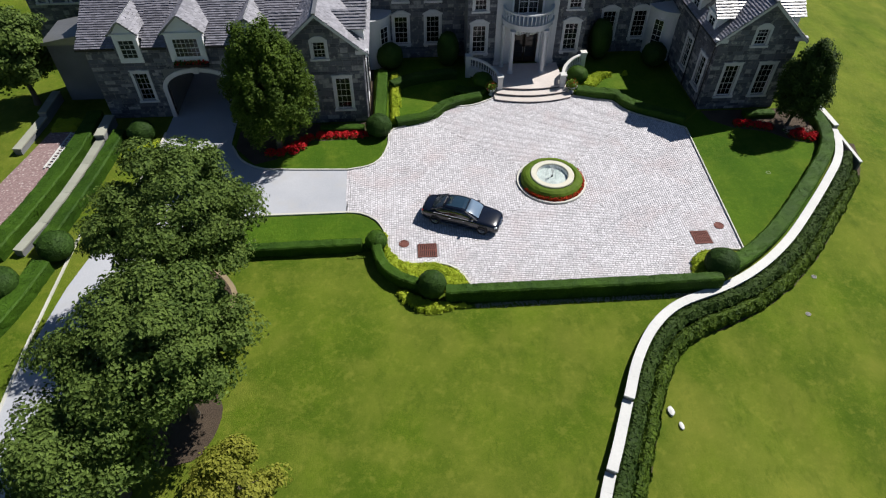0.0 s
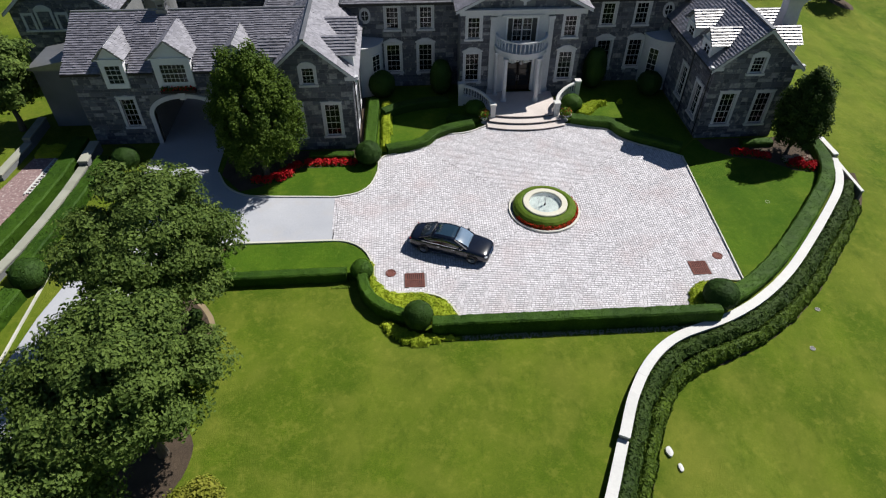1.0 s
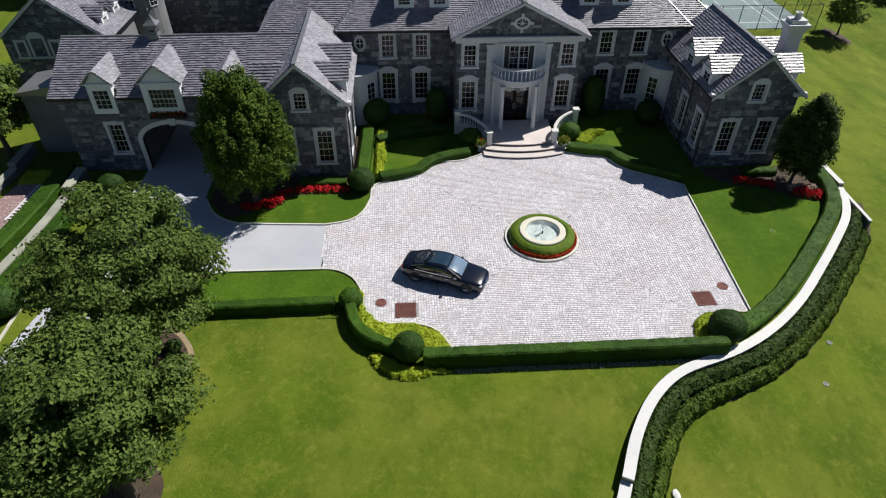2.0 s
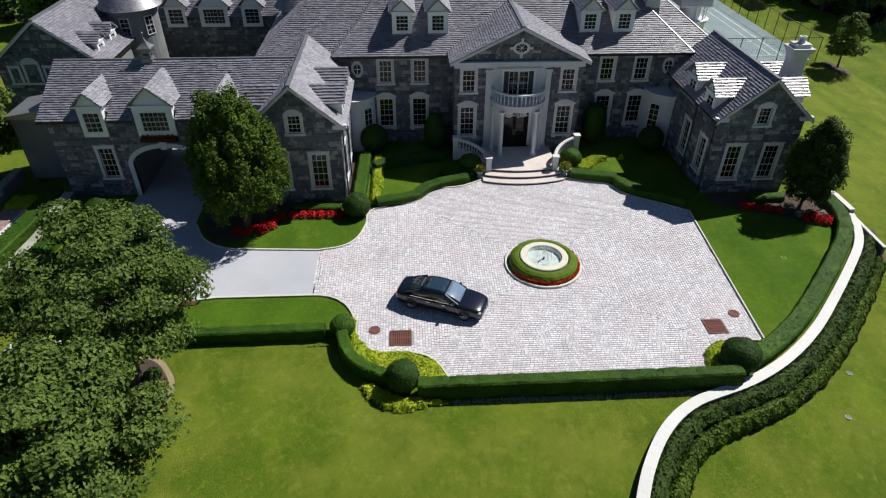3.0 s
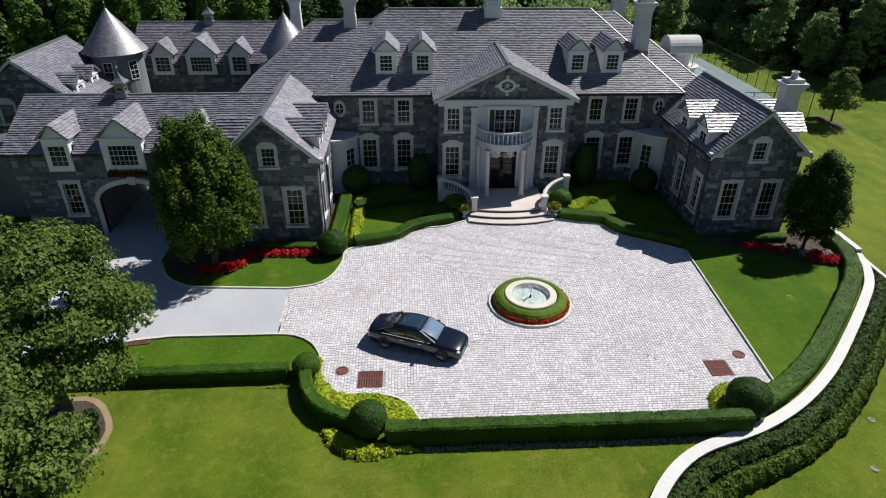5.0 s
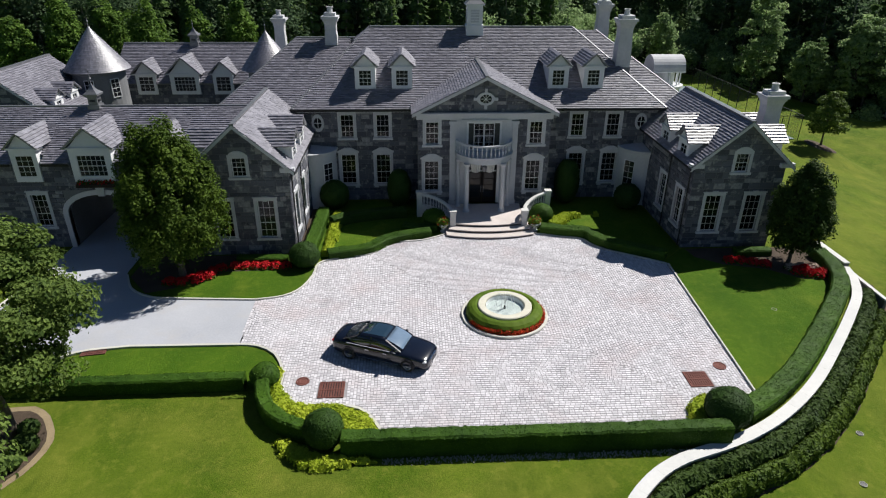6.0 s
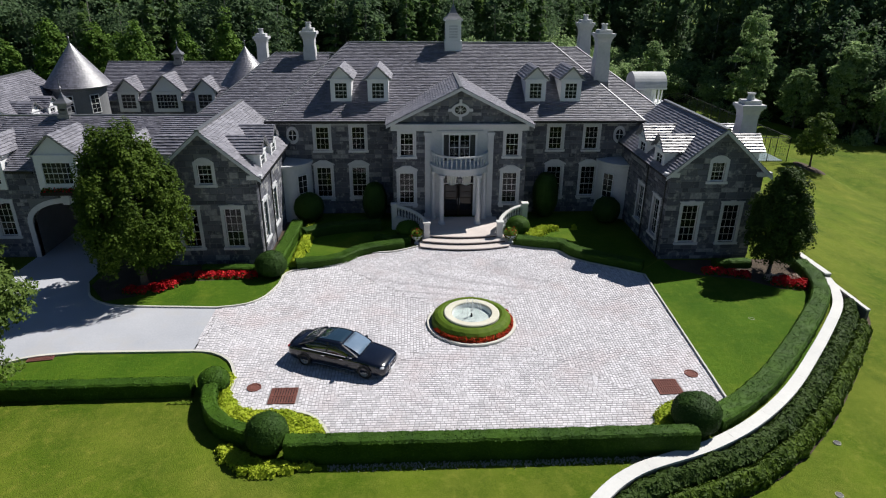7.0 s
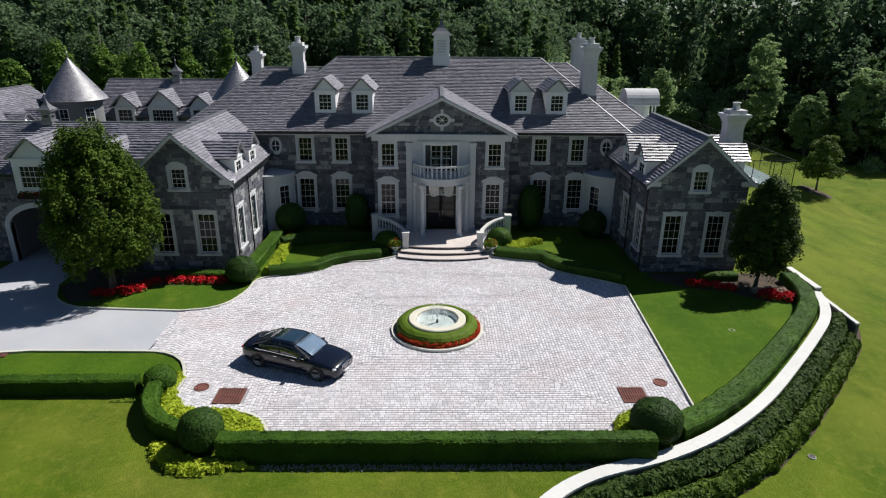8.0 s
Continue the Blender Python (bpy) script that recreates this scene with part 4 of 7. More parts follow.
# balcony doors, entrance
door = part("balcony_door", Geo().box(-1.15, -1.0, -2.4, -2.2, 4.8, 6.85).box(1.25, 1.4, -2.4, -2.2, 4.8, 6.85).box(-1.0, 1.25, -2.4, -2.2, 6.7, 6.85), PAINT, house, "glazed white balcony doors between dark shutters")
for x0 in (-0.62, 0.14):
    bars, pane = sash_meshes(0.74, 1.88, 2, 4)
    part("door_leaf", bars, PAINT, door, m=pose(x0, -2.36, 4.82))
    part("pane", pane, GLASS, door, m=pose(x0, -2.36, 4.82))
for x0 in (-1.0, 0.9):
    sh = Geo().box(x0, x0 + 0.35, -2.38, -2.3, 4.85, 6.68)
    for i in range(14):
        sh.box(x0 + 0.04, x0 + 0.31, -2.4, -2.37, 4.95 + i * 0.12, 5.03 + i * 0.12)
    part("shutter", sh, SHUTTER, door)
part("lintel", Geo().box(-1.5, 1.75, -2.62, -2.4, 6.9, 7.02), TRIM, door)
ent = part("entrance_door", Geo().box(-1.15, -0.95, -2.3, -2.0, 0.55, 4.15).box(1.2, 1.4, -2.3, -2.0, 0.55, 4.15).box(-0.95, 1.2, -2.3, -2.0, 3.95, 4.15), PAINT, house, "tall dark entrance doors under a white fanlight")
for x0 in (-0.95, 0.14):
    leaf = part("door_leaf", Geo().box(x0, x0 + 0.12, -2.16, -2.08, 0.56, 3.0).box(x0 + 0.93, x0 + 1.05, -2.16, -2.08, 0.56, 3.0)
                .box(x0 + 0.12, x0 + 0.93, -2.16, -2.08, 0.56, 0.95).box(x0 + 0.12, x0 + 0.93, -2.16, -2.08, 2.88, 3.0), DARKWOOD, ent)
    part("pane", Geo().box(x0 + 0.12, x0 + 0.93, -2.125, -2.115, 0.95, 2.88), DARKPANE, leaf)
    for i in range(1, 4):
        part("glazing_bar", Geo().box(x0 + 0.12, x0 + 0.93, -2.15, -2.127, 0.94 + i * 0.485, 0.97 + i * 0.485), DARKWOOD, leaf)


def drape(parent, xa, xb, y, z0, z1, folds=5):
    """A gathered curtain, its foot drawn in."""
    g, n = Geo(), folds * 6
    for z, pull in ((z1, 0.0), ((z0 + z1) / 2, 0.04), (z0, 0.2)):
        for k in range(n + 1):
            u = k / n
            g.v.append((xa + (xb - xa) * (pull / 2 + u * (1 - pull)), y + 0.025 * math.sin(u * folds * 2 * math.pi), z - 0.1 * math.sin(u * math.pi) * (pull > 0.1)))
    g.f += [(q * (n + 1) + k, (q + 1) * (n + 1) + k, (q + 1) * (n + 1) + k + 1, q * (n + 1) + k + 1) for q in range(2) for k in range(n)]
    cloth = part("curtain", g, DRAPE, parent)
    cloth.modifiers.new("thickness", 'SOLIDIFY').thickness = 0.01


for xa, xb in ((-0.75, 0.0), (0.3, 1.05)):
    drape(ent, xa, xb, -2.2, 3.0, 3.8)
for xa, xb in ((-0.5, 0.0), (0.25, 0.75)):
    drape(door, xa, xb, -2.2, 5.35, 5.95)
part("fanlight", Geo().box(-0.95, 1.2, -2.1, -2.07, 3.05, 3.95), DARKPANE, ent)
fan = Geo().box(-0.95, 1.2, -2.14, -2.06, 3.0, 3.06)
for i in range(1, 4):
    fan.box(-0.95 + i * 0.54 - 0.02, -0.95 + i * 0.54 + 0.02, -2.13, -2.1, 3.06, 3.95)
part("transom", fan, PAINT, ent)
part("pull", Geo().box(0.03, 0.07, -2.22, -2.14, 1.4, 1.9).box(0.2, 0.24, -2.22, -2.14, 1.4, 1.9), LEAD, ent)

# curved porch and balcony
PC = pose(0.12, -2.45, 0)
porch = part("balcony", Geo().lathe([(0, 4.2), (2.0, 4.2), (2.0, 4.55), (2.12, 4.6), (2.12, 4.72), (0, 4.72)], 28, PC @ Matrix.Diagonal((1, 0.95, 1, 1)), math.pi, 2 * math.pi), TRIM, house, "curved pale stone balcony on slim columns")
rail = Geo().lathe([(1.86, 5.46), (1.86, 5.58), (2.04, 5.58), (2.04, 5.46), (1.86, 5.46)], 28, PC @ Matrix.Diagonal((1, 0.95, 1, 1)), math.pi, 2 * math.pi)
part("handrail", rail, TRIM, porch)
BALUSTER = Geo().lathe([(0.0, 0), (0.06, 0.0), (0.06, 0.06), (0.035, 0.1), (0.07, 0.28), (0.03, 0.52), (0.06, 0.62), (0.06, 0.74), (0, 0.74)], 6).mesh("baluster", TRIM)
for i in range(19):
    a = math.pi + math.pi * (i + 0.5) / 19
    part("baluster", BALUSTER, TRIM, porch, m=PC @ pose(1.95 * math.cos(a), 1.85 * math.sin(a), 4.72))
for cx in (-1.2, 1.4):
    col = part("column", Geo().lathe([(0.0, 0.55), (0.26, 0.55), (0.26, 0.67), (0.2, 0.74), (0.18, 0.78), (0.155, 3.95), (0.2, 4.0), (0.24, 4.08), (0.24, 4.2), (0, 4.2)], 20, pose(cx, -3.95, 0)), TRIM, house, "slim pale stone column", smooth=False)
    part("column", Geo().lathe([(0.0, 0.55), (0.22, 0.55), (0.2, 0.67), (0.155, 0.74), (0.135, 3.95), (0.2, 4.08), (0.2, 4.2), (0, 4.2)], 16, pose(cx + (0.55 if cx > 0 else -0.55), -2.85, 0)), TRIM, house)
lamp = part("lantern", Geo().lathe([(0, 3.35), (0.14, 3.4), (0.2, 3.75), (0.05, 3.85), (0.03, 4.2)], 8, pose(0.12, -3.3, 0)), LEAD, house)

# entrance steps: three curved treads and a landing
steps = holder("entrance_steps", "curved pale stone entrance steps with a broad landing", "steps")
for i, (front, top) in enumerate(((-7.75, 0.19), (-7.1, 0.37), (-6.45, 0.55))):
    R, half = 9.0, 3.05 - 0.18 * i
    arc = [(0.25 + half * (k / 8 - 1), front + R - math.sqrt(R * R - (half * (k / 8 - 1)) ** 2)) for k in range(17)]
    back = -2.5 if i == 2 else front + 1.6
    poly = arc + [(0.25 + half, back), (0.25 - half, back)]
    n = len(poly)
    gg = Geo().add([(x, y, top - 0.07) for x, y in poly] + [(x, y, top) for x, y in poly],
                   [tuple(range(n, 2 * n)), tuple(range(n - 1, -1, -1))] + [(k, (k + 1) % n, (k + 1) % n + n, k + n) for k in range(n)])
    tread = part("tread", gg, STEPSTONE, steps)
    bevel(tread, 0.015)
    inner = [(x * 0.985 + 0.25 * 0.015, y + 0.05) for x, y in poly[:17]] + [(poly[17][0] - 0.05, back), (poly[18][0] + 0.05, back)]
    gg = Geo().add([(x, y, 0.0) for x, y in inner] + [(x, y, top - 0.07) for x, y in inner],
                   [(k, (k + 1) % n, (k + 1) % n + n, k + n) for k in range(n)])
    # riser faces coloured dark in place of the shade under each tread
    part("riser", gg, RISERSHADE, steps)


def balustrade(path, z_from, z_to, label):
    h = holder("balustrade", label, "balustrade")
    pts = smooth_path(path, 0.12)
    n = len(pts) - 1
    for i, p in enumerate(pts):
        s = i / n
        p.z = z_from + (z_to - z_from) * (s * s * (3 - 2 * s))
    rail_path = [p + Vector((0, 0, 0.78)) for p in pts]
    part("handrail", sweep(rail_path, [(-0.13, 0), (-0.13, 0.1), (-0.08, 0.15), (0.08, 0.15), (0.13, 0.1), (0.13, 0)]), COPING, h)
    part("plinth", sweep(pts, [(-0.15, -0.7), (-0.15, 0.08), (0.15, 0.08), (0.15, -0.7)]), TRIM, h)
    for i in range(2, n, 2):
        part("baluster", BALUSTER, TRIM, h, m=pose(pts[i].x, pts[i].y, pts[i].z + 0.06))
    for p in (pts[0], pts[-1]):
        part("pier", Geo().box(p.x - 0.2, p.x + 0.2, p.y - 0.2, p.y + 0.2, -0.1, p.z + 0.95).box(p.x - 0.25, p.x + 0.25, p.y - 0.25, p.y + 0.25, p.z + 0.95, p.z + 1.05), COPING, h)
    return h


balustrade([(2.75, -6.0), (3.0, -5.0), (3.7, -4.1), (4.9, -3.4)], 0.45, 0.9, "curving pale stone balustrade beside the entrance steps")
balustrade([(-2.3, -6.0), (-2.55, -5.0), (-3.3, -4.1), (-4.6, -3.4)], 0.45, 0.9, "curving pale stone balustrade beside the planted bed")


# curved corner bays
for sgn, cx in ((1, -12.7), (-1, 12.85)):
    a0, a1 = (-math.pi / 2, 0) if sgn > 0 else (math.pi, 1.5 * math.pi)
    b = part("curved_bay", Geo().lathe([(1.85, 0), (1.85, 3.95), (1.92, 3.95), (1.92, 4.1), (2.0, 4.15), (2.0, 4.3), (0, 4.5)], 16, pose(cx, -0.02, 0), a0, a1), TRIM, house, "curved pale stone corner bay")
    mid = (a0 + a1) / 2
    q = pose(cx, -0.02, 0) @ Matrix.Rotation(mid + math.pi / 2, 4, 'Z') @ pose(-0.42, -1.93, 1.2)
    bars, pane = sash_meshes(0.84, 2.3, 2, 5)
    part("sash", bars, PAINT, b, m=q)
    part("pane", Geo().box(0.04, 0.8, 0.03, 0.09, 0.04, 2.26), DARKPANE, b, m=q)

# wings
def wing(x0, x1, inner_right, seed):
    c = (x0 + x1) / 2
    L = x1 - x0
    m = frame_at(x0, -9.35, 0)
    op = wall_windows(m, [L / 2 - 1.33, L / 2 + 1.33], "keystone", 1.2, 3.72, 1.05, 3, 5)
    gw = (L / 2 - 0.42, L / 2 + 0.42, 5.3, 6.5)
    window(house, m @ pose(gw[0], 0, gw[2]), 0.84, 1.2, "arch", 3, 4)
    top = 5.9
    z_at = lambda x: top + 2.5 * min(x, L - x) / (L / 2)
    wall_ob = wall(house, m, L, top - 0.61, op, seed=seed, singles=160)
    for poly in ([(0, 5.29), (gw[0], 5.29), (gw[0], z_at(gw[0])), (0, 5.9)], [(gw[1], 5.29), (L, 5.29), (L, 5.9), (gw[1], z_at(gw[1]))],
                 [(gw[0], 6.5), (gw[1], 6.5), (gw[1], z_at(gw[1])), (L / 2, 8.4), (gw[0], z_at(gw[0]))]):
        up = part("wall", Geo().prism(poly, 0.35, m), MORTAR, house)
    stones_on(up, m @ pose(0, 0, 5.29), L, 0.61, [(gw[0] - 0.1, gw[1] + 0.1, -0.2, 1.5)], seed + 5, gable=(0, 3.1))
    for side, xx in ((1, x1), (-1, x0)):
        mm = frame_at(xx, -9.35, 0, 90) if side > 0 else frame_at(xx, 0.4, 0, -90)
        ops = []
        inner = (side > 0) == inner_right
        if inner:
            for yy in (1.5, 4.4):
                c_ = yy if side > 0 else 9.75 - yy
                window(house, mm @ pose(c_ - 0.5, 0, 1.2), 1.0, 2.5, "keystone", 3, 5)
                ops.append((c_ - 0.5, c_ + 0.5, 1.2, 3.7))
        wall(house, mm @ pose(0.0, 0.003, 0), 9.75, top, ops, seed=seed + 7 + side, singles=120 if inner else 0)
    gable_roof_y(house, x0, x1, -9.35, 0.6, top + 0.12, 8.6, 0.4, seed + 20)
    part("wall", Geo().box(x0 + 0.36, x1 - 0.36, 0.05, 0.39, 0, top), MORTAR, house)
    boxes("floor_slab", INSIDE, house, (x0 + 0.36, x1 - 0.36, -8.99, 0.04, 0.1, 0.4), (x0 + 0.36, x1 - 0.36, -8.99, 0.04, 4.2, 4.45))
    for qx in (x0 + 0.02, x1 - 0.02):
        part("return_cornice", Geo().box(qx - 0.45, qx + 0.45, -9.6, -9.3, 5.62, 5.9), TRIM, house)
    for side in (-1, 1):
        for yy in (-7.4, -4.3):
            dormer(house, pose((x1 if side > 0 else x0) + side * 0.08, yy, 5.5, 0, 0, 90 * side), 1.6, 1.4, 2.8, 0.95, seed + 40 + int(yy), over=0.28, wcols=2, wrows=3, glazed=(0.6, 0.66))
        xw = (x1 + 0.12) if side > 0 else (x0 - 0.12)
        for yy in (-9.1, -5.9):
            part("downpipe", Geo().lathe([(0.045, 0.1), (0.045, 5.7)], 8, pose(xw, yy, 0)), BLACKMETAL, house)


wing(-18.6, -12.7, True, 100)
wing(12.8, 18.7, False, 200)
chimney(house, 18.75, -6.0, 5.0, 10.1, 1.2, 1.0)

# gatehouse range with the carriage arch
gate = holder("gatehouse_wing", "stone gatehouse wing with a carriage arch and three dormers", "house wing")
AX0, AX1, AY = -32.1, -18.6, -7.8
house_main, house = house, gate
m = frame_at(AX0, AY, 0)
A0, A1 = 4.8, 9.6
op = wall_windows(m, [3.2, 11.8], "keystone", 1.5, 3.7, 0.95, 3, 5)
wall_ob = wall(gate, m, AX1 - AX0, 5.7, op + [(A0, A1, 0, 3.75), (6.2, 8.2, 4.75, 5.7), (2.7, 3.7, 4.75, 5.7), (11.1, 12.1, 4.75, 5.7)], seed=61, singles=150)
n = 16
ac, ah = (A0 + A1) / 2, (A1 - A0) / 2
curve = [(ac + ah * math.cos(math.pi * i / n), 2.4 + 1.3 * math.sin(math.pi * i / n)) for i in range(n + 1)]
for side in (0, 1):
    pts = curve[:n // 2 + 1] if side == 0 else curve[n // 2:]
    corner = (A1, 3.75) if side == 0 else (A0, 3.75)
    top_mid = (ac, 3.75)
    poly = (pts + [top_mid, corner]) if side == 0 else (pts + [corner, top_mid])
    for yy in (AY, 0.45):
        part("spandrel", Geo().prism(poly, 0.35, pose(AX0, yy, 0)), MORTAR, gate)
arch = part("arch_surround", Geo().prism([(ac - 0.2, 3.6), (ac + 0.2, 3.6), (ac + 0.28, 4.2), (ac - 0.28, 4.2)], 0.5, m @ pose(0, -0.16, 0)), TRIM, gate, "pale stone carriage arch surround")
o = lambda x, z: (ac + (x - ac) * 1.13, 2.4 + (z - 2.4) * 1.26)
for i in range(n):
    (x0, z0), (x1, z1) = curve[i], curve[i + 1]
    part("voussoir", Geo().prism([(x0, z0), o(x0, z0), o(x1, z1), (x1, z1)], 0.5, m @ pose(0, -0.1, 0)), TRIM, arch)
for x0 in (A0 - 0.3, A1):
    part("jamb", Geo().box(x0, x0 + 0.3, -0.1, 0.4, 0, 2.4, m), TRIM, arch)
gx0, gx1 = AX0 + A0, AX0 + A1
boxes("passage_wall", MORTAR, gate, (gx0 - 0.3, gx0 - 0.02, AY + 0.35, 0.45, 0, 4.0), (gx1 + 0.02, gx1 + 0.3, AY + 0.35, 0.45, 0, 4.0), (gx0 - 0.3, gx1 + 0.3, AY + 0.36, 0.44, 4.0, 4.2))
boxes("wall", MORTAR, gate, (AX0, gx0, 0.45, 0.8, 0, 5.7), (gx1, AX1, 0.45, 0.8, 0, 5.7), (gx0, gx1, 0.45, 0.8, 3.76, 5.7), (AX0, AX0 + 0.35, AY + 0.36, 0.45, 0, 5.7))
for z in (5.7,):
    part("wall", Geo().prism([(0, 0), (8.6, 0), (4.3, 2.3)], 0.3, pose(AX0, 0.8, 5.7, 0, 0, -90)), MORTAR, gate)
roof = part("roof", Geo().box(AX0, AX1, -3.6, -3.4, 7.9, 8.1), LEAD, gate, "long slate gable roof")
cuts = [AX0 - 0.4, -29.8, -28.0, -26.3, -23.6, -21.4, -19.6, AX1 + 2.6]
for k, (xa, xb) in enumerate(zip(cuts, cuts[1:])):
    yy, zz = (AY - 0.35, 5.85) if k % 2 == 0 else (AY + 0.3255, 6.206)
    slope(roof, [(xa, yy, zz), (xb, yy, zz), (xb, -3.5, 8.3), (xa, -3.5, 8.3)], 620 + k)
slope(roof, [(AX1 + 2.6, 1.15, 5.7), (AX0 - 0.4, 1.15, 5.7), (AX0 - 0.4, -3.5, 8.3), (AX1 + 2.6, -3.5, 8.3)], 63)
ridge_cap(roof, (AX0 - 0.4, -3.5, 8.33), (AX1 + 2.6, -3.5, 8.33), 0.16)
boxes("gutter", BLACKMETAL, roof, (AX0 - 0.4, -29.85, AY - 0.45, AY - 0.32, 5.7, 5.84), (-27.95, -26.35, AY - 0.45, AY - 0.32, 5.7, 5.84), (-23.55, -21.45, AY - 0.45, AY - 0.32, 5.7, 5.84))
for dx, w, r in ((-29.0, 1.55, 0.98), (-25.0, 2.5, 1.3), (-20.6, 1.55, 0.98)):
    dormer(gate, pose(dx, AY - 0.12, 4.62), w, 2.13, 3.5, r, 70 + int(dx), over=0.24, wcols=3 if w < 2 else 6, wrows=4, glazed=(0.7, 0.66))
box = holder("window_box", "flower box of small red blooms below the dormer window", "window box", pose(-24.95, AY - 0.3, 4.3))
part("trough", Geo().box(-1.2, 1.2, -0.18, 0.18, 0, 0.22), DARKWOOD, box)
WINDOW_BOX = box
cupola(gate, -26.1, -3.5, 8.2, 0.6, 0.85, 0.65, LEAD, SHUTTER)
low = part("side_roof", Geo().prism([(-2.0, 0), (2.0, 0), (2.0, 0.9), (-2.0, 0.2)], 3.6, pose(-34.1, -5.6, 4.9)), LEAD, gate, "low pale lead side roof")
part("wall", Geo().box(-36.1, -32.11, -5.0, -2.2, 0, 4.9), MORTAR, gate)

# courtyard buildings behind
court = holder("courtyard_house", "stone courtyard range with conical slate turrets", "house wing")
house = court
m = frame_at(-32.9, 15.6, 0)
wall(court, m, 14.4, 6.3, [], seed=64)
roof = part("roof", Geo().box(-32.9, -18.5, 19.4, 19.8, 8.6, 8.8), LEAD, court, "slate gable roof")
cuts = [-33.3, -31.15, -29.25, -27.95, -25.25, -23.95, -22.05, -17.5]
for k, (xa, xb) in enumerate(zip(cuts, cuts[1:])):
    yy, zz = (15.2, 6.0) if k % 2 == 0 else (15.6905, 6.3456)
    slope(roof, [(xa, yy, zz), (xb, yy, zz), (xb, 19.6, 9.1), (xa, 19.6, 9.1)], 650 + k)
slope(roof, [(-17.5, 24, 6.0), (-33.3, 24, 6.0), (-33.3, 19.6, 9.1), (-17.5, 19.6, 9.1)], 66)
ridge_cap(roof, (-33.3, 19.6, 9.13), (-17.5, 19.6, 9.13))
for dx, w, r in ((-30.2, 1.85, 1.2), (-26.6, 2.7, 1.55), (-23.0, 1.85, 1.2)):
    dormer(court, pose(dx, 15.45, 4.95), w, 1.9, 3.0, r, 90 + int(dx), over=0.35, wcols=3 if w < 2 else 6, wrows=4, glazed=(0.74, 0.74))
cupola(court, -26.4, 19.6, 8.95, 0.7, 0.85, 0.7, LEAD, SHUTTER)


def turret(x, y, r, wall_top, tip, seed):
    t = part("turret", Geo().lathe([(r, 0), (r, wall_top - 0.35), (r + 0.12, wall_top - 0.3), (r + 0.12, wall_top)], 28, pose(x, y, 0)), MORTAR, court, "round stone turret under a conical slate roof")
    cone = part("turret_roof", Geo().lathe([(r + 0.45, wall_top - 0.05), (0.02, tip)], 28, pose(x, y, 0)), LEAD, t)
    rng = random.Random(seed)
    g, rows_ = Geo(), int((tip - wall_top) / 0.135)
    for k in range(rows_):
        s0, s1 = k / rows_, (k + 1.1) / rows_
        r0, r1 = (r + 0.5) * (1 - s0), max(0.0, (r + 0.5) * (1 - s1))
        z0, z1 = wall_top - 0.05 + (tip - wall_top) * s0, wall_top - 0.05 + (tip - wall_top) * min(1, s1)
        n_ = max(8, int(2 * math.pi * r0 / 0.24))
        off = rng.random()
        for i in range(n_):
            a, b = 2 * math.pi * (i + off) / n_, 2 * math.pi * (i + 0.97 + off) / n_
            c0, c1 = (math.cos(a), math.sin(a)), (math.cos(b), math.sin(b))
            t0 = 0.05 + rng.uniform(0, 0.015)
            g.add([(x + c0[0] * (r0 + t0), y + c0[1] * (r0 + t0), z0), (x + c1[0] * (r0 + t0), y + c1[1] * (r0 + t0), z0),
                   (x + c1[0] * (r1 + 0.015), y + c1[1] * (r1 + 0.015), z1), (x + c0[0] * (r1 + 0.015), y + c0[1] * (r1 + 0.015), z1),
                   (x + c0[0] * r0, y + c0[1] * r0, z0), (x + c1[0] * r0, y + c1[1] * r0, z0)], [(0, 1, 2, 3), (4, 5, 1, 0)])
    tagged(part("slate_covering", g, SLATE, t), kind="stuff")
    part("finial", Geo().lathe([(0.05, tip - 0.1), (0.03, tip + 0.3), (0.08, tip + 0.4), (0.02, tip + 0.5), (0, tip + 0.9)], 8, pose(x, y, 0)), LEAD, t)
    for a in (-90, -35, -145):
        q = pose(x, y, wall_top - 2.3, 0, 0, a + 90) @ pose(-0.4, -r - 0.05, 0)
        bars, pane = sash_meshes(0.8, 1.6, 2, 4)
        part("sash", bars, PAINT, t, m=q)
        part("pane", Geo().box(0.04, 0.76, 0.03, 0.09, 0.04, 1.56), DARKPANE, t, m=q)


turret(-32.7, 11.8, 2.15, 8.1, 11.6, 7)
turret(-17.25, 9.6, 1.75, 8.5, 11.55, 8)

stable = holder("side_house", "stone side house with a slate gable roof", "house wing")
house = stable
m = frame_at(-40.8, 3.2, 0)
wall(stable, m, 8.2, 5.9, [], seed=67, gable=(0, 8.9))
boxes("wall", MORTAR, stable, (-32.95, -32.6, 3.56, 12, 0, 5.9), (-40.8, -40.45, 3.56, 12, 0, 5.9), (-40.4, -33, 11.65, 12, 0, 5.9))
gable_roof_y(stable, -40.8, -32.6, 3.2, 12.0, 6.0, 9.2, 0.4, 68)
window(stable, m @ pose(2.15, -0.02, 4.25), 1.0, 1.5, "arch", 3, 4)
window(stable, m @ pose(1.0, -0.02, 4.25), 0.6, 1.2, "plain", 2, 3)
window(stable, m @ pose(3.7, -0.02, 4.25), 0.6, 1.2, "plain", 2, 3)
for yy in (5.0, 7.6):
    dormer(stable, pose(-33.1, yy, 5.8, 0, 0, 90), 1.3, 1.2, 2.2, 0.75, 120 + int(yy), over=0.25, wcols=2, wrows=3)


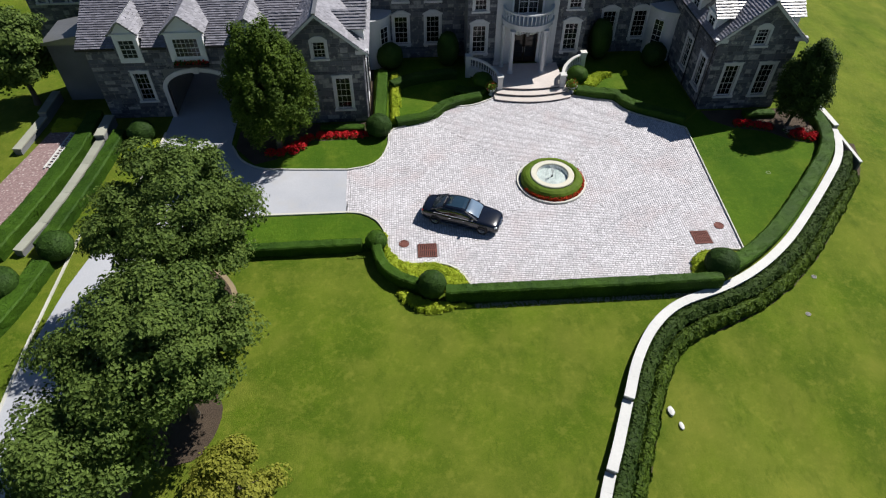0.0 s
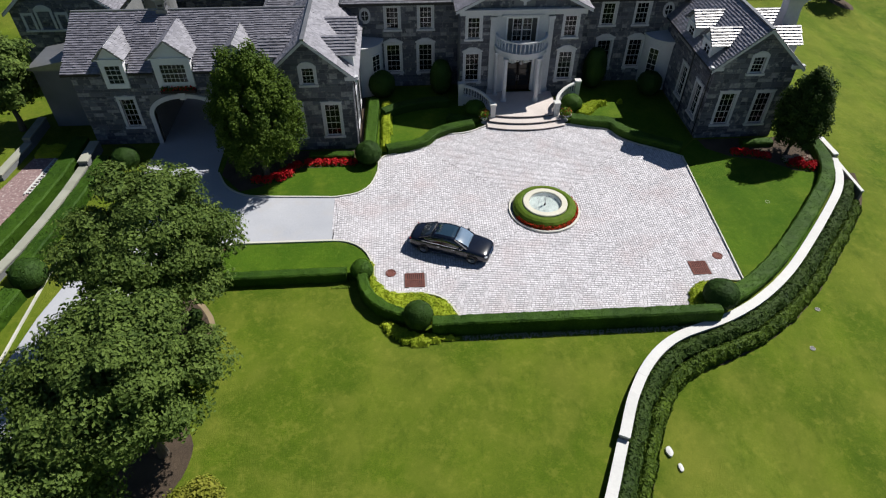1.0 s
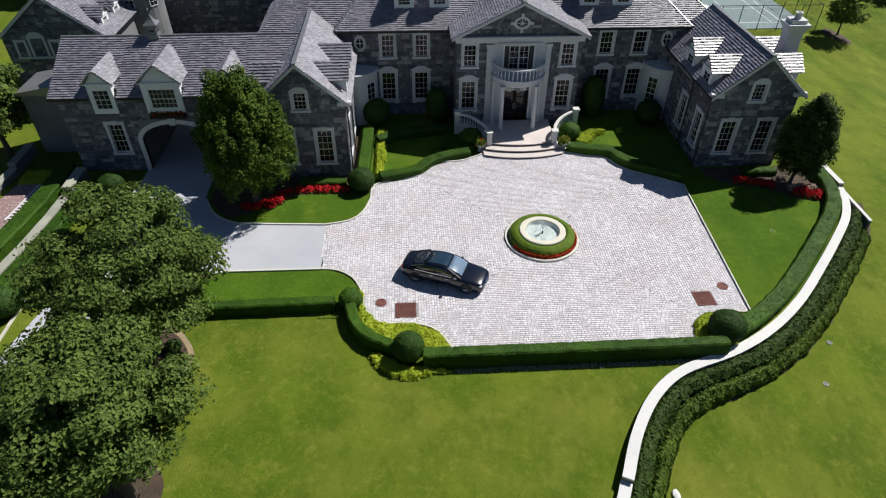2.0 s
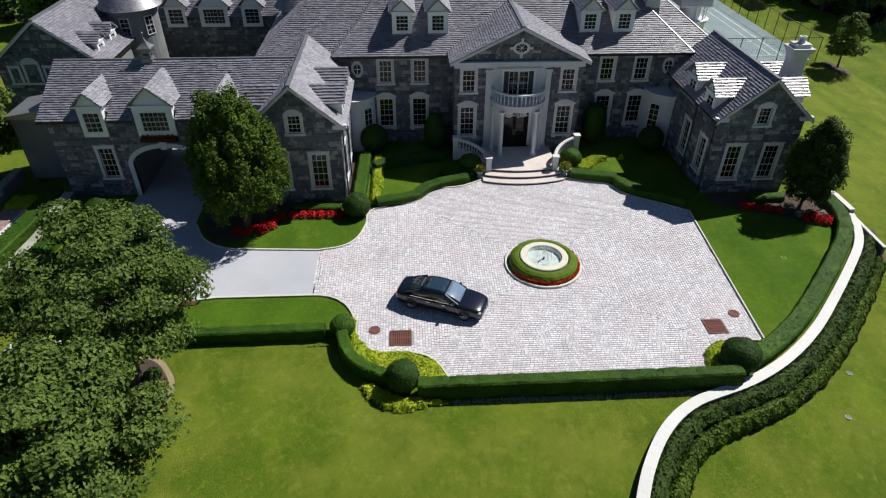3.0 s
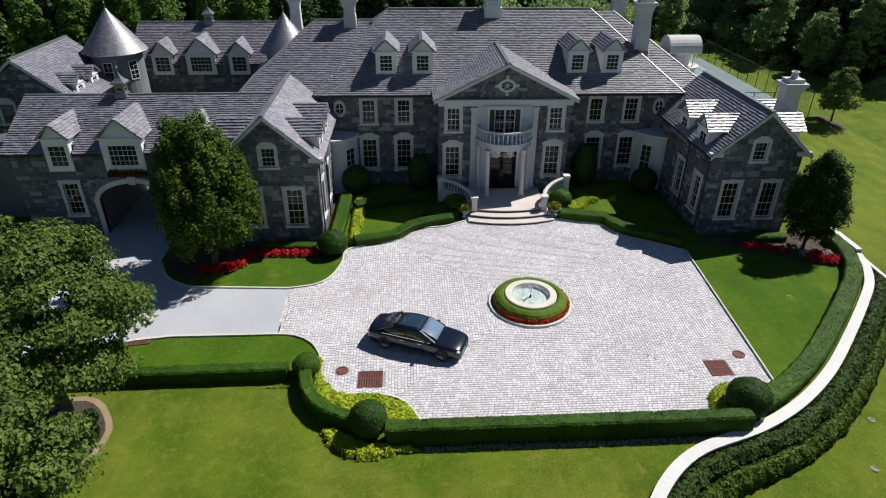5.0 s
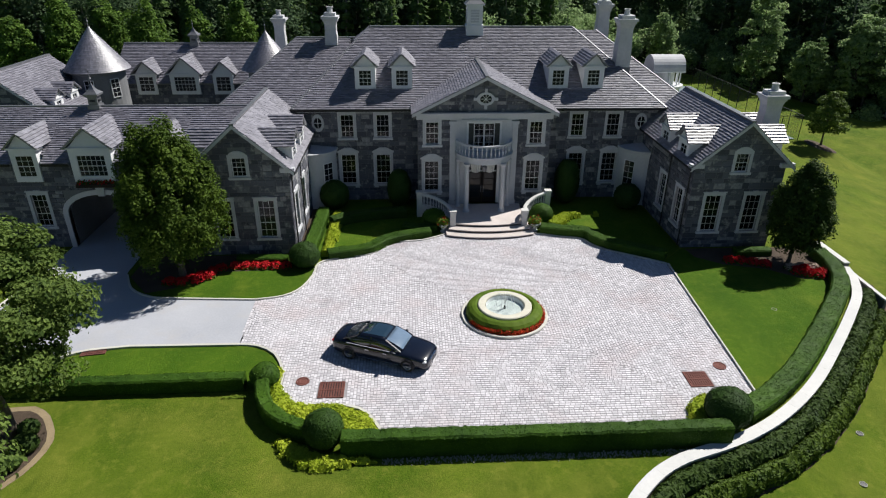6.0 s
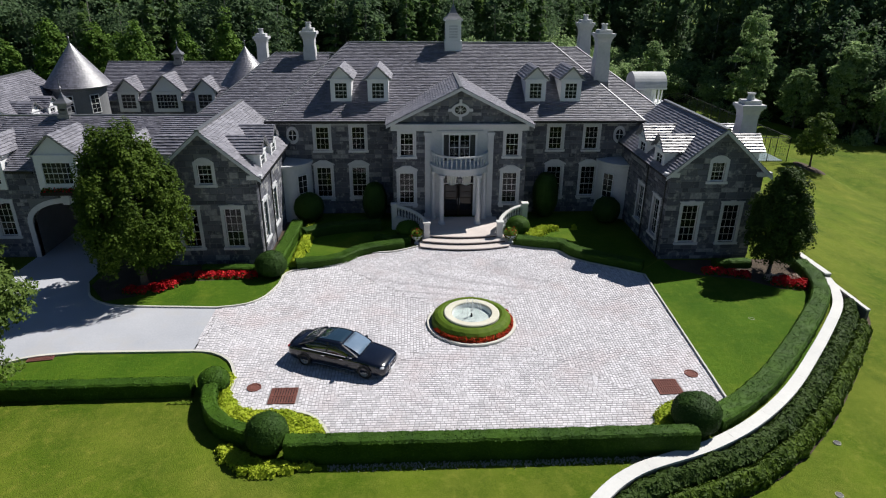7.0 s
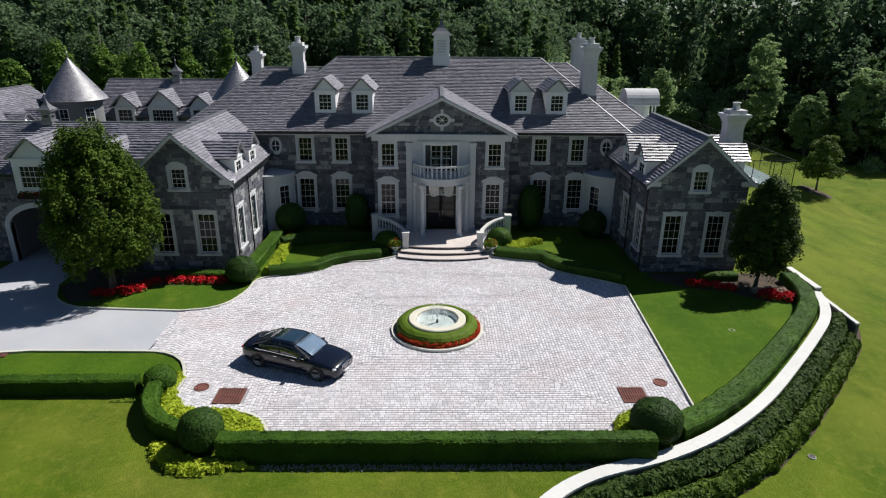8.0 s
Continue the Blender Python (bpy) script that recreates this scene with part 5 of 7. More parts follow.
# ---- planting ----
def leaf_quads(centres, normals, size, rng, jitter=0.5, stretch=1.5):
    """One small four-cornered leaf at each centre, turned about its normal with some jitter."""
    n = len(centres)
    nn = normals + rng.normal(0, jitter, (n, 3))
    nn /= np.linalg.norm(nn, axis=1)[:, None] + 1e-9
    a = np.cross(nn, rng.normal(0, 1, (n, 3)))
    a /= np.linalg.norm(a, axis=1)[:, None] + 1e-9
    b = np.cross(nn, a)
    s = (size * rng.uniform(0.65, 1.35, n))[:, None]
    v = np.stack([centres - a * s * stretch * 0.5, centres + b * s * 0.42 + nn * s * 0.12, centres + a * s * stretch * 0.5, centres - b * s * 0.42 + nn * s * 0.12], 1)
    return v.reshape(-1, 3)


def leaves_mesh(name, verts, material):
    return arrays_mesh(name, verts, np.arange(len(verts)).reshape(-1, 4), material)


def surface_points(me, density, rng):
    """Points and normals spread evenly over a mesh's faces."""
    me.calc_loop_triangles()
    co = np.empty(len(me.vertices) * 3, np.float32)
    me.vertices.foreach_get("co", co)
    tri = np.empty(len(me.loop_triangles) * 3, np.int32)
    me.loop_triangles.foreach_get("vertices", tri)
    p = co.reshape(-1, 3)[tri.reshape(-1, 3)].astype(float)
    cr = np.cross(p[:, 1] - p[:, 0], p[:, 2] - p[:, 0])
    area = np.linalg.norm(cr, axis=1) / 2
    n = int(area.sum() * density)
    k = rng.choice(len(area), n, p=area / area.sum())
    u, w = rng.random(n), rng.random(n)
    flip = u + w > 1
    u[flip], w[flip] = 1 - u[flip], 1 - w[flip]
    q = p[k]
    pts = q[:, 0] + (q[:, 1] - q[:, 0]) * u[:, None] + (q[:, 2] - q[:, 0]) * w[:, None]
    return pts, cr[k] / (2 * area[k][:, None] + 1e-12)


def roughen(geo, amount, size):
    geo.v = [(x + noisy(x, y, z + 7, size) * amount, y + noisy(x + 9, y, z, size) * amount, z + (noisy(x, y + 5, z, size) * amount if z > 0.1 else 0)) for x, y, z in geo.v]
    return geo


def shrub_thing(name, geo, label, category, material, density=300, leaf=0.055, seed=1, group="", lift=0.0):
    """A clipped shrub: a dense body under a skin of leaves."""
    rng = np.random.default_rng(seed)
    h = holder(name, label, category, group=group)
    body = part("foliage_body", geo, material, h)
    pts, nrm = surface_points(body.data, density, rng)
    part("leaves", leaves_mesh("leaves", leaf_quads(pts + nrm * rng.uniform(-0.02, 0.03 + lift, len(pts))[:, None], nrm, leaf, rng, 0.28), material), material, h)
    return h


def hedge(path, width, h, label, seed, material=None, leaf=0.055, density=300, round_=0.08, name="hedge", ground=True, rough=0.05):
    pts = smooth_path(path, 0.3)
    for p in pts:
        p.z = float(height(p.x, p.y)) if ground else p.z
    w, r = width / 2, round_
    prof = [(-w, -0.05)] + [(-w, h * k / 3) for k in (1, 2)] + [(-w, h - r), (-w + r, h)] + [(-w + r + (width - 2 * r) * k / 3, h) for k in (1, 2)] + [(w - r, h), (w, h - r)] + [(w, h * k / 3) for k in (2, 1)] + [(w, -0.05)]
    geo = roughen(sweep(pts, prof), rough, 0.45)
    return shrub_thing(name, geo, label, "hedge", material or HEDGE, density, leaf, seed)


def ball(x, y, r, hgt, label, seed, material=None, top=None):
    """A clipped shrub, round or taller than wide, standing on the ground."""
    z = float(height(x, y))
    g = Geo()
    n = 14
    prof = []
    for i in range(n + 1):
        a = -math.pi / 2 + math.pi * i / n
        prof.append((max(0.001, r * math.cos(a) ** (0.8 if top else 1)), z + hgt / 2 * (1 + math.sin(a)) * 1.0))
    g.lathe(prof, 24, pose(x, y, 0))
    return shrub_thing("clipped_shrub", roughen(g, 0.05, 0.4), label, "shrub", material or BOX, 420, 0.055, seed, group="clipped shrubs")


def patch(outline, h, label, seed, material, leaf=0.08, density=340, name="groundcover", category="ground cover", lumps=0.12):
    """Low planting that fills an outline, with an uneven top."""
    xs, ys = [p[0] for p in outline], [p[1] for p in outline]
    step = 0.16
    X, Y = np.meshgrid(np.arange(min(xs), max(xs), step), np.arange(min(ys), max(ys), step), indexing="ij")
    ok = inside(outline, X, Y)
    g, ids = Geo(), {}
    for i, j in zip(*np.nonzero(ok)):
        edge = not (0 < i < ok.shape[0] - 1 and 0 < j < ok.shape[1] - 1 and ok[i - 1, j] and ok[i + 1, j] and ok[i, j - 1] and ok[i, j + 1])
        x, y = X[i, j], Y[i, j]
        z0 = float(height(x, y))
        ids[i, j] = len(g.v)
        g.v.append((x, y, z0 + (0.03 if edge else h + lumps * noisy(x, y, seed, 0.35))))
    for (i, j), a in ids.items():
        q = [(i, j), (i + 1, j), (i + 1, j + 1), (i, j + 1)]
        if all(k in ids for k in q):
            g.f.append(tuple(ids[k] for k in q))
    rng = np.random.default_rng(seed)
    t = holder(name, label, category)
    body = part("foliage_body", g, material, t)
    pts, nrm = surface_points(body.data, density, rng)
    part("leaves", leaves_mesh("leaves", leaf_quads(pts + nrm * rng.uniform(-0.02, 0.08, len(pts))[:, None], nrm, leaf, rng), material), material, t)
    return t


def tube(points, radii, sides=8):
    g = Geo()
    for k, (p, r) in enumerate(zip(points, radii)):
        d = (points[min(k + 1, len(points) - 1)] - points[max(k - 1, 0)]).normalized()
        u = d.orthogonal().normalized()
        w = d.cross(u)
        g.v += [tuple(p + (u * math.cos(a) + w * math.sin(a)) * r) for a in [2 * math.pi * i / sides for i in range(sides)]]
    for k in range(len(points) - 1):
        g.f += [(k * sides + i, k * sides + (i + 1) % sides, (k + 1) * sides + (i + 1) % sides, (k + 1) * sides + i) for i in range(sides)]
    return g


def tree(x, y, base, crown_z, rx, rz, label, seed, material, leaf=0.24, clusters=420, per=60, spread_=0.55, shape="round", trunk_r=0.22, tall=0.55):
    """A trunk with limbs and a crown of leaf clusters; crown_z: the crown's middle above the base."""
    rng = np.random.default_rng(seed)
    t = holder("tree", label, "tree", pose(x, y, base))
    trunk = [Vector((rng.normal(0, 0.04) * k, rng.normal(0, 0.04) * k, crown_z * k / 5)) for k in range(6)]
    part("trunk", tube(trunk, [trunk_r * (1.25 if k == 0 else 1 - 0.13 * k) for k in range(6)], 10), BARK, t)
    d = rng.normal(0, 1, (clusters, 3))
    d /= np.linalg.norm(d, axis=1)[:, None]
    rad = rng.uniform(0.2, 1.0, clusters) ** 0.36
    lump = np.array([1 + 0.28 * noisy(v[0] * 1.6 + seed, v[1] * 1.6, v[2] * 1.6, 1.0) + 0.12 * noisy(v[0] * 5, v[1] * 5 + seed, v[2] * 5, 1.0) for v in d])
    c = d * (rad * lump)[:, None] * np.array([rx, rx, rz])
    if shape == "cone":
        k = np.clip((c[:, 2] + rz) / (2 * rz), 0, 1)
        f = np.clip(1.35 * (1 - k) ** 0.75 + 0.12, 0.1, 1.15) * np.where(k < 0.12, 0.7, 1)
        c[:, :2] *= f[:, None]
    if shape == "egg":
        k = np.clip((c[:, 2] + rz) / (2 * rz), 0, 1)
        c[:, :2] *= (1.08 - 0.35 * k ** 2)[:, None]
    if shape == "flame":
        k = np.clip((c[:, 2] + rz) / (2 * rz), 0, 1)
        c[:, :2] *= (1.08 - 0.5 * k ** 1.8)[:, None]
    c[:, 2] += crown_z
    keep = c[:, 2] > 0.35
    c = c[keep]
    # each cluster is a flattened, leafy dome, so that its top catches the light
    e = rng.normal(0, 1, (len(c), per, 3))
    e /= np.linalg.norm(e, axis=2)[:, :, None]
    e[:, :, 2] = np.where(rng.random(e.shape[:2]) < 0.72, np.abs(e[:, :, 2]), e[:, :, 2])
    size = spread_ * rng.uniform(0.75, 1.45, (len(c), 1, 1))
    pts = (c[:, None, :] + e * size * rng.uniform(0.55, 1.08, (len(c), per, 1)) * np.array([1.0, 1.0, tall])).reshape(-1, 3)
    out = e.reshape(-1, 3) * np.array([0.8, 0.8, 1.1]) + np.repeat(d[keep], per, axis=0) * 0.45 + np.array([0, 0, 0.25])
    part("crown", leaves_mesh("crown", leaf_quads(pts, out, leaf, rng, 0.6, 1.4), material), material, t)
    limbs = rng.choice(len(c), min(9, len(c)), replace=False)
    for k in limbs:
        s = trunk[int(rng.integers(2, 5))]
        e = Vector(c[k]) * 0.9 + Vector((0, 0, 0.1 * crown_z))
        mid = (s + e) / 2 + Vector((0, 0, 0.25))
        part("limb", tube([s, mid, e], [trunk_r * 0.5, trunk_r * 0.3, 0.03], 6), BARK, t)
    return t


# hedges round the forecourt
hedge([(-8.1, -27.2), (-4, -27.22), (0, -27.22), (4, -27.22), (7.6, -27.2)], 0.66, 1.0, "long clipped green hedge along the forecourt's lower edge", 1)
hedge([(-24.5, -23.0), (-20, -22.95), (-16, -22.92), (-12.9, -22.88)], 0.62, 0.72, "clipped green hedge along the driveway lawn", 2)
hedge([(-12.0, -23.2), (-11.85, -24.05), (-11.45, -25.0), (-10.6, -25.85), (-9.3, -26.5)], 0.6, 0.8, "curved clipped hedge round the corner bed", 3)
ball(-12.0, -22.75, 0.66, 1.1, "round clipped green shrub at the hedge's end", 4, HEDGE)
ball(-8.85, -26.72, 0.8, 1.7, "round dark clipped shrub in yellow ground cover", 5)
ball(8.0, -26.15, 0.96, 1.7, "large round dark clipped shrub at the forecourt corner", 6)
patch([(-11.75, -21.4), (-11.3, -21.9), (-11.15, -23.3), (-10.3, -24.2), (-8.4, -24.4), (-7.2, -25.0), (-6.4, -26.6), (-8.5, -26.8), (-10.3, -26.0), (-11.5, -24.6), (-12.0, -22.8)], 0.26, "yellow-green ground cover beside the forecourt", 7, GCOVER)
patch([(-11.05, -26.4), (-10.6, -27.4), (-9.7, -28.1), (-8.9, -28.35), (-7.2, -27.95), (-5.7, -27.7), (-7.4, -27.5), (-9.3, -27.15), (-10.2, -26.4)], 0.24, "yellow-green ground cover before the hedge", 8, GCOVER, lumps=0.1)
patch([(-14.4, -23.5), (-12.7, -23.42), (-12.35, -23.8), (-13.5, -23.85)], 0.16, "low pale plants at the foot of the hedge", 49, GCOVER2, leaf=0.07)
patch([(6.2, -26.6), (6.75, -25.0), (7.7, -24.35), (9.2, -24.35), (9.2, -25.6), (7.4, -26.7)], 0.3, "yellow-green ground cover in the corner bed", 9, GCOVER)
inner = [p - side_of(WALL_LINE, i) * 0.9 for i, p in enumerate(WALL_LINE) if p.x > 9.0][::4]
hedge([(p.x, p.y) for p in inner] + [(21.3, -10.9)], 0.95, 0.62, "broad curved clipped hedge along the garden wall", 10)

# beds beyond the garden wall
off = [p + side_of(WALL_LINE, i) * 0.62 for i, p in enumerate(WALL_LINE) if p.y < -14.6][6::4]
hedge([(p.x, p.y) for p in off], 0.85, 0.8, "dark low planting under the garden wall", 11, FOLIAGE3, 0.14, 150, 0.25, name="planting", rough=0.16)
off = [p + side_of(WALL_LINE, i) * 1.36 for i, p in enumerate(WALL_LINE) if p.y < -15.2][6::4]
hedge([(p.x, p.y) for p in off], 0.85, 0.75, "loose dark green shrub hedge below the garden wall", 12, FOLIAGE2, 0.14, 190, 0.35, rough=0.15)

strip = Geo()
marks = [(p, side_of(WALL_LINE, i)) for i, p in enumerate(WALL_LINE)][4:]
steps = (0.2, 0.4, 0.6, 0.8, 1.1, 1.5, 1.84)
for p, s in marks:
    for o in steps:
        q = p + s * (o + (0.1 * noisy(p.x, p.y, 3, 0.8) if o > 1.8 else 0))
        strip.v.append((q.x, q.y, float(height(q.x, q.y)) + 0.03))
n = len(steps)
strip.f += [(i * n + k, i * n + k + 1, (i + 1) * n + k + 1, (i + 1) * n + k) for i in range(len(marks) - 1) for k in range(n - 1)]
tagged(part("planting_bed", strip, MULCH), "dark bark bed along the outer foot of the garden wall", "planting bed", kind="structure")

# beds before the house
hedge([(-11.9, -10.4), (-11.75, -7), (-11.65, -3.0)], 0.85, 0.65, "clipped hedge running towards the corner bay", 13)
patch([(-11.2, -10.1), (-10.3, -9.9), (-10.1, -3.0), (-11.1, -3.0)], 0.35, "yellow-green ground cover strip beside the hedge", 14, GCOVER)
ball(-11.9, -11.1, 0.95, 1.6, "round dark clipped shrub at the hedge corner", 15)
ball(-11.0, -1.6, 1.1, 2.2, "large round dark clipped shrub before the corner bay", 16)
hedge([(-10.6, -10.0), (-8.2, -9.35), (-7.0, -8.1), (-5.6, -7.35), (-3.9, -6.9)], 0.8, 0.55, "low curved clipped hedge behind the kerb", 17)
hedge([(-5.8, -5.8), (-4.6, -6.2), (-3.6, -5.9)], 0.9, 0.5, "low clipped hedge beside the steps", 18)
ball(-3.6, -5.1, 0.85, 1.25, "round clipped shrub beside the steps", 19, HEDGE)
ball(4.2, -4.9, 0.85, 1.45, "round clipped shrub beside the balustrade", 20, HEDGE)
ball(6.9, -0.95, 0.95, 3.5, "tall column-shaped clipped evergreen before the house", 21, BOX, top=True)
ball(11.3, -2.4, 1.0, 2.0, "dark clipped shrub in the shaded corner", 22)
hedge([(3.9, -6.5), (5.4, -7.0), (6.9, -7.4), (7.4, -8.5), (8.6, -9.5), (10.0, -10.3), (11.2, -11.0)], 0.9, 0.6, "low curved clipped hedge before the shaded lawn", 23)
patch([(4.3, -5.9), (5.4, -6.3), (6.6, -4.6), (8.6, -3.6), (9.0, -4.2), (6.3, -3.7), (4.8, -4.6)], 0.4, "yellow-green ground cover beside the lawn", 24, GCOVER)
hedge([(-16.2, -10.45), (-13.0, -10.55)], 0.6, 0.45, "low flat-clipped hedge before the west wing", 25)
hedge([(16.0, -10.5), (18.3, -10.55)], 0.7, 0.45, "low flat-clipped hedge before the east wing", 26)
hedge([(-10.9, -5.0), (-9.5, -4.2), (-7.4, -3.6), (-5.6, -3.4)], 0.8, 0.7, "dark shaded hedge along the house wall", 27, BOX)
ball(-6.1, -1.3, 0.9, 2.9, "tall dark clipped evergreen against the house wall", 28, BOX, top=True)

# west side
hedge([(-33.1, -8.0), (-33.1, -11.5), (-33.6, -16.5), (-34.7, -22.5)], 1.15, 0.9, "broad clipped hedge beside the brick path", 31)
hedge([(-30.7, -10.4), (-30.95, -14.5), (-31.5, -19.0), (-31.95, -22.0)], 0.9, 0.8, "clipped hedge beside the pale-coped wall", 32)
ball(-29.0, -10.8, 0.95, 1.6, "round dark clipped shrub beside the driveway", 33)
patch([(-30.2, -11.6), (-28.2, -11.4), (-28.0, -10.0), (-27.9, -12.2), (-30.0, -12.4)], 0.3, "yellow-green ground cover round the shrub", 34, GCOVER)
ball(-30.9, -22.3, 1.0, 1.7, "round dark clipped shrub by the driveway", 35)
ball(-33.0, -25.2, 1.1, 1.8, "round dark clipped shrub on the terrace", 36)
hedge([(-31.4, -23.4), (-32.0, -26.5), (-33.2, -30.0)], 1.1, 0.8, "clipped hedge along the driveway bank", 37)
patch([(-36.3, -7.8), (-34.0, -8.0), (-34.0, -9.4), (-36.2, -9.4)], 0.35, "yellow-green ground cover at the path's end", 38, GCOVER)

# flowers
def flowers(spots, label, seed, material, h=0.35, r=0.42):
    rng = np.random.default_rng(seed)
    t = holder("flower_bed", label, "flowers")
    for k, (x, y) in enumerate(spots):
        n = 170
        d = rng.normal(0, 1, (n, 3))
        d /= np.linalg.norm(d, axis=1)[:, None]
        d[:, 2] = np.abs(d[:, 2])
        z = float(height(x, y))
        pts = np.array([x, y, z + 0.05]) + d * np.array([r, r, h]) * rng.uniform(0.75, 1.05, (n, 1))
        part("bloom_mound", leaves_mesh("bloom_mound", leaf_quads(pts, d, 0.13, rng, 0.5, 1.1), material), material, t)
        low = np.array([x, y, z + 0.03]) + d[:90] * np.array([r * 1.05, r * 1.05, h * 0.6])
        part("greenery", leaves_mesh("greenery", leaf_quads(low, d[:90], 0.14, rng, 0.6, 1.3), HEDGE), HEDGE, t)
    return t


flowers([(-16.2 + 0.62 * k, -11.15 - 0.02 * k) for k in range(6)], "row of bright red flower mounds before the west wing", 41, REDFLOWER)
flowers([(-18.9, -13.1), (-18.4, -12.7), (-17.9, -12.3), (-17.4, -11.8), (-17.0, -11.4), (-18.0, -12.9), (-17.5, -12.4), (-19.6, -13.0)], "bed of bright red flowers under the clipped tree", 42, REDFLOWER)
flowers([(15.2, -11.5), (15.9, -11.6), (16.6, -11.8), (17.2, -12.1)], "row of red flowers before the east wing", 43, REDFLOWER)
flowers([(18.7, -13.2), (19.2, -13.5), (19.7, -13.7), (20.1, -13.5), (19.3, -13.0)], "clump of bright red flowers beside the curved hedge", 44, REDFLOWER, 0.45)
flowers([(18.6, -12.7), (19.3, -12.6), (20.0, -12.7)], "pale dry flowers between the red clumps", 45, surface("pale_dry_flowers", (0.35, 0.28, 0.22), (0.55, 0.42, 0.36), 0.9, bump=0))
rng_box = np.random.default_rng(46)
p_box = np.stack([rng_box.uniform(-1.15, 1.15, 160), rng_box.uniform(-0.2, 0.15, 160), rng_box.uniform(0.2, 0.42, 160)], -1)
part("blooms", leaves_mesh("blooms", leaf_quads(p_box[:70], np.tile([0.0, -0.5, 1.0], (70, 1)), 0.11, rng_box), REDFLOWER), REDFLOWER, WINDOW_BOX)
part("greenery", leaves_mesh("greenery", leaf_quads(p_box[70:], np.tile([0.0, -0.5, 1.0], (90, 1)), 0.12, rng_box), HEDGE), HEDGE, WINDOW_BOX)

# beds of bark
def bed(outline, label, z=0.012, material=MULCH):
    o = flat_sheet("planting_bed", outline, 0.0, material, label, "planting bed")
    b_ = bmesh.new()
    b_.from_mesh(o.data)
    bmesh.ops.subdivide_edges(b_, edges=b_.edges[:], cuts=6, use_grid_fill=True)
    for v in b_.verts:
        v.co.z = float(height(v.co.x, v.co.y)) + 0.02 + z
    b_.to_mesh(o.data)
    b_.free()


def oval(cx, cy, rx, ry, n=28, wob=0.06, seed=0):
    return [(cx + rx * math.cos(a) * (1 + wob * noisy(math.cos(a) * 2, math.sin(a) * 2, seed, 1)), cy + ry * math.sin(a) * (1 + wob * noisy(math.sin(a) * 2, math.cos(a) * 2, seed + 3, 1))) for a in [2 * math.pi * i / n for i in range(n)]]


bed([(-22.2, -12.2), (-20.6, -14.2), (-19.2, -13.7), (-17.6, -12.6), (-16.6, -11.7), (-12.9, -11.6), (-12.9, -9.5), (-18.6, -9.5), (-18.7, -8), (-22.2, -8)], "bark bed under the clipped tree and flowers")
bed([(13.0, -9.6), (13.2, -10.8), (14.6, -11.9), (17.0, -12.6), (18.6, -13.9), (20.2, -14.2), (21.0, -12.5), (20.9, -9.6)], "bark bed before the east wing")
bed([(-13.0, -9.2), (-12.4, -9.2), (-12.4, -0.5), (-12.9, -0.5)], "bark strip along the west wing's side")
bed(oval(-22.25, -26.6, 2.4, 2.75, wob=0.08), "dry earth rim round the tree bed", 0.004, EARTH)
bed(oval(-22.25, -26.6, 2.12, 2.45, wob=0.08), "bark bed under the shade tree")
bed(oval(-21.4, -33.6, 1.9, 2.3, wob=0.1), "bark bed under the second shade tree")
bed(oval(45.8, 26.4, 1.9, 1.9, wob=0.1), "bark ring under the young tree")
bed([(-36.2, -9.2), (-33.8, -9.4), (-34.3, -14), (-35.2, -18.6), (-36.3, -22), (-38.8, -22), (-37.6, -16), (-36.8, -12.3)], "reddish brick path with a pale edging", 0.0)
BRICK_PATH = bpy.data.objects["planting_bed.008"]
BRICK_PATH.name = "pavement_brick"
BRICK_PATH.data.materials[0] = BRICK
tagged(BRICK_PATH, category="path")

# trees
tree(-21.7, -25.6, 0, 5.9, 3.65, 3.4, "broad green shade tree beside the driveway", 51, FOLIAGE, leaf=0.135, clusters=150, per=380, spread_=0.82, tall=0.42)
tree(-20.8, -33.4, float(height(-20.8, -33.4)), 5.9, 3.45, 3.4, "broad green shade tree beside the driveway", 52, FOLIAGE, leaf=0.135, clusters=150, per=380, spread_=0.82, tall=0.42)
tree(-23.2, -37.0, float(height(-23.2, -37.0)), 4.6, 2.4, 2.4, "spreading green shade tree over the driveway", 53, FOLIAGE, leaf=0.135, clusters=70, per=360, spread_=0.8, tall=0.42)
tree(-18.0, -37.6, float(height(-18, -37.6)), 1.5, 1.9, 1.3, "golden-leaved shrub under the shade trees", 54, YELLOW, leaf=0.13, clusters=90, per=150, spread_=0.42, trunk_r=0.06)
tree(-19.0, -12.4, 0, 5.0, 2.8, 3.95, "dense egg-shaped clipped green tree before the house", 55, FOLIAGE2, leaf=0.12, clusters=520, per=130, spread_=0.34, shape="egg", trunk_r=0.2, tall=2.0)
tree(18.9, -11.8, 0, 3.45, 1.9, 2.8, "dark flame-shaped young tree in a flower bed", 56, FOLIAGE3, leaf=0.12, clusters=340, per=90, spread_=0.32, shape="flame", trunk_r=0.11, tall=1.5)
tree(-38.6, -5.4, 0, 4.6, 2.4, 2.9, "leafy green tree on the terrace", 57, FOLIAGE, leaf=0.22, clusters=120, per=150, spread_=0.7)
tree(45.8, 26.4, float(height(45.8, 26.4)), 3.9, 2.1, 2.8, "slender young tree in a bark ring on the lawn", 58, FOLIAGE, leaf=0.2, clusters=80, per=70, spread_=0.5, shape="egg", trunk_r=0.12)
for k, (x, y, r) in enumerate(((-21.0, -25.6, 0.4), (-20.65, -26.5, 0.5), (-20.75, -27.4, 0.42), (-21.3, -28.1, 0.45))):
    ball(x, y, r, 0.5 + 0.5 * r, "low dark shrub at the edge of the tree bed", 60 + k, FOLIAGE3)


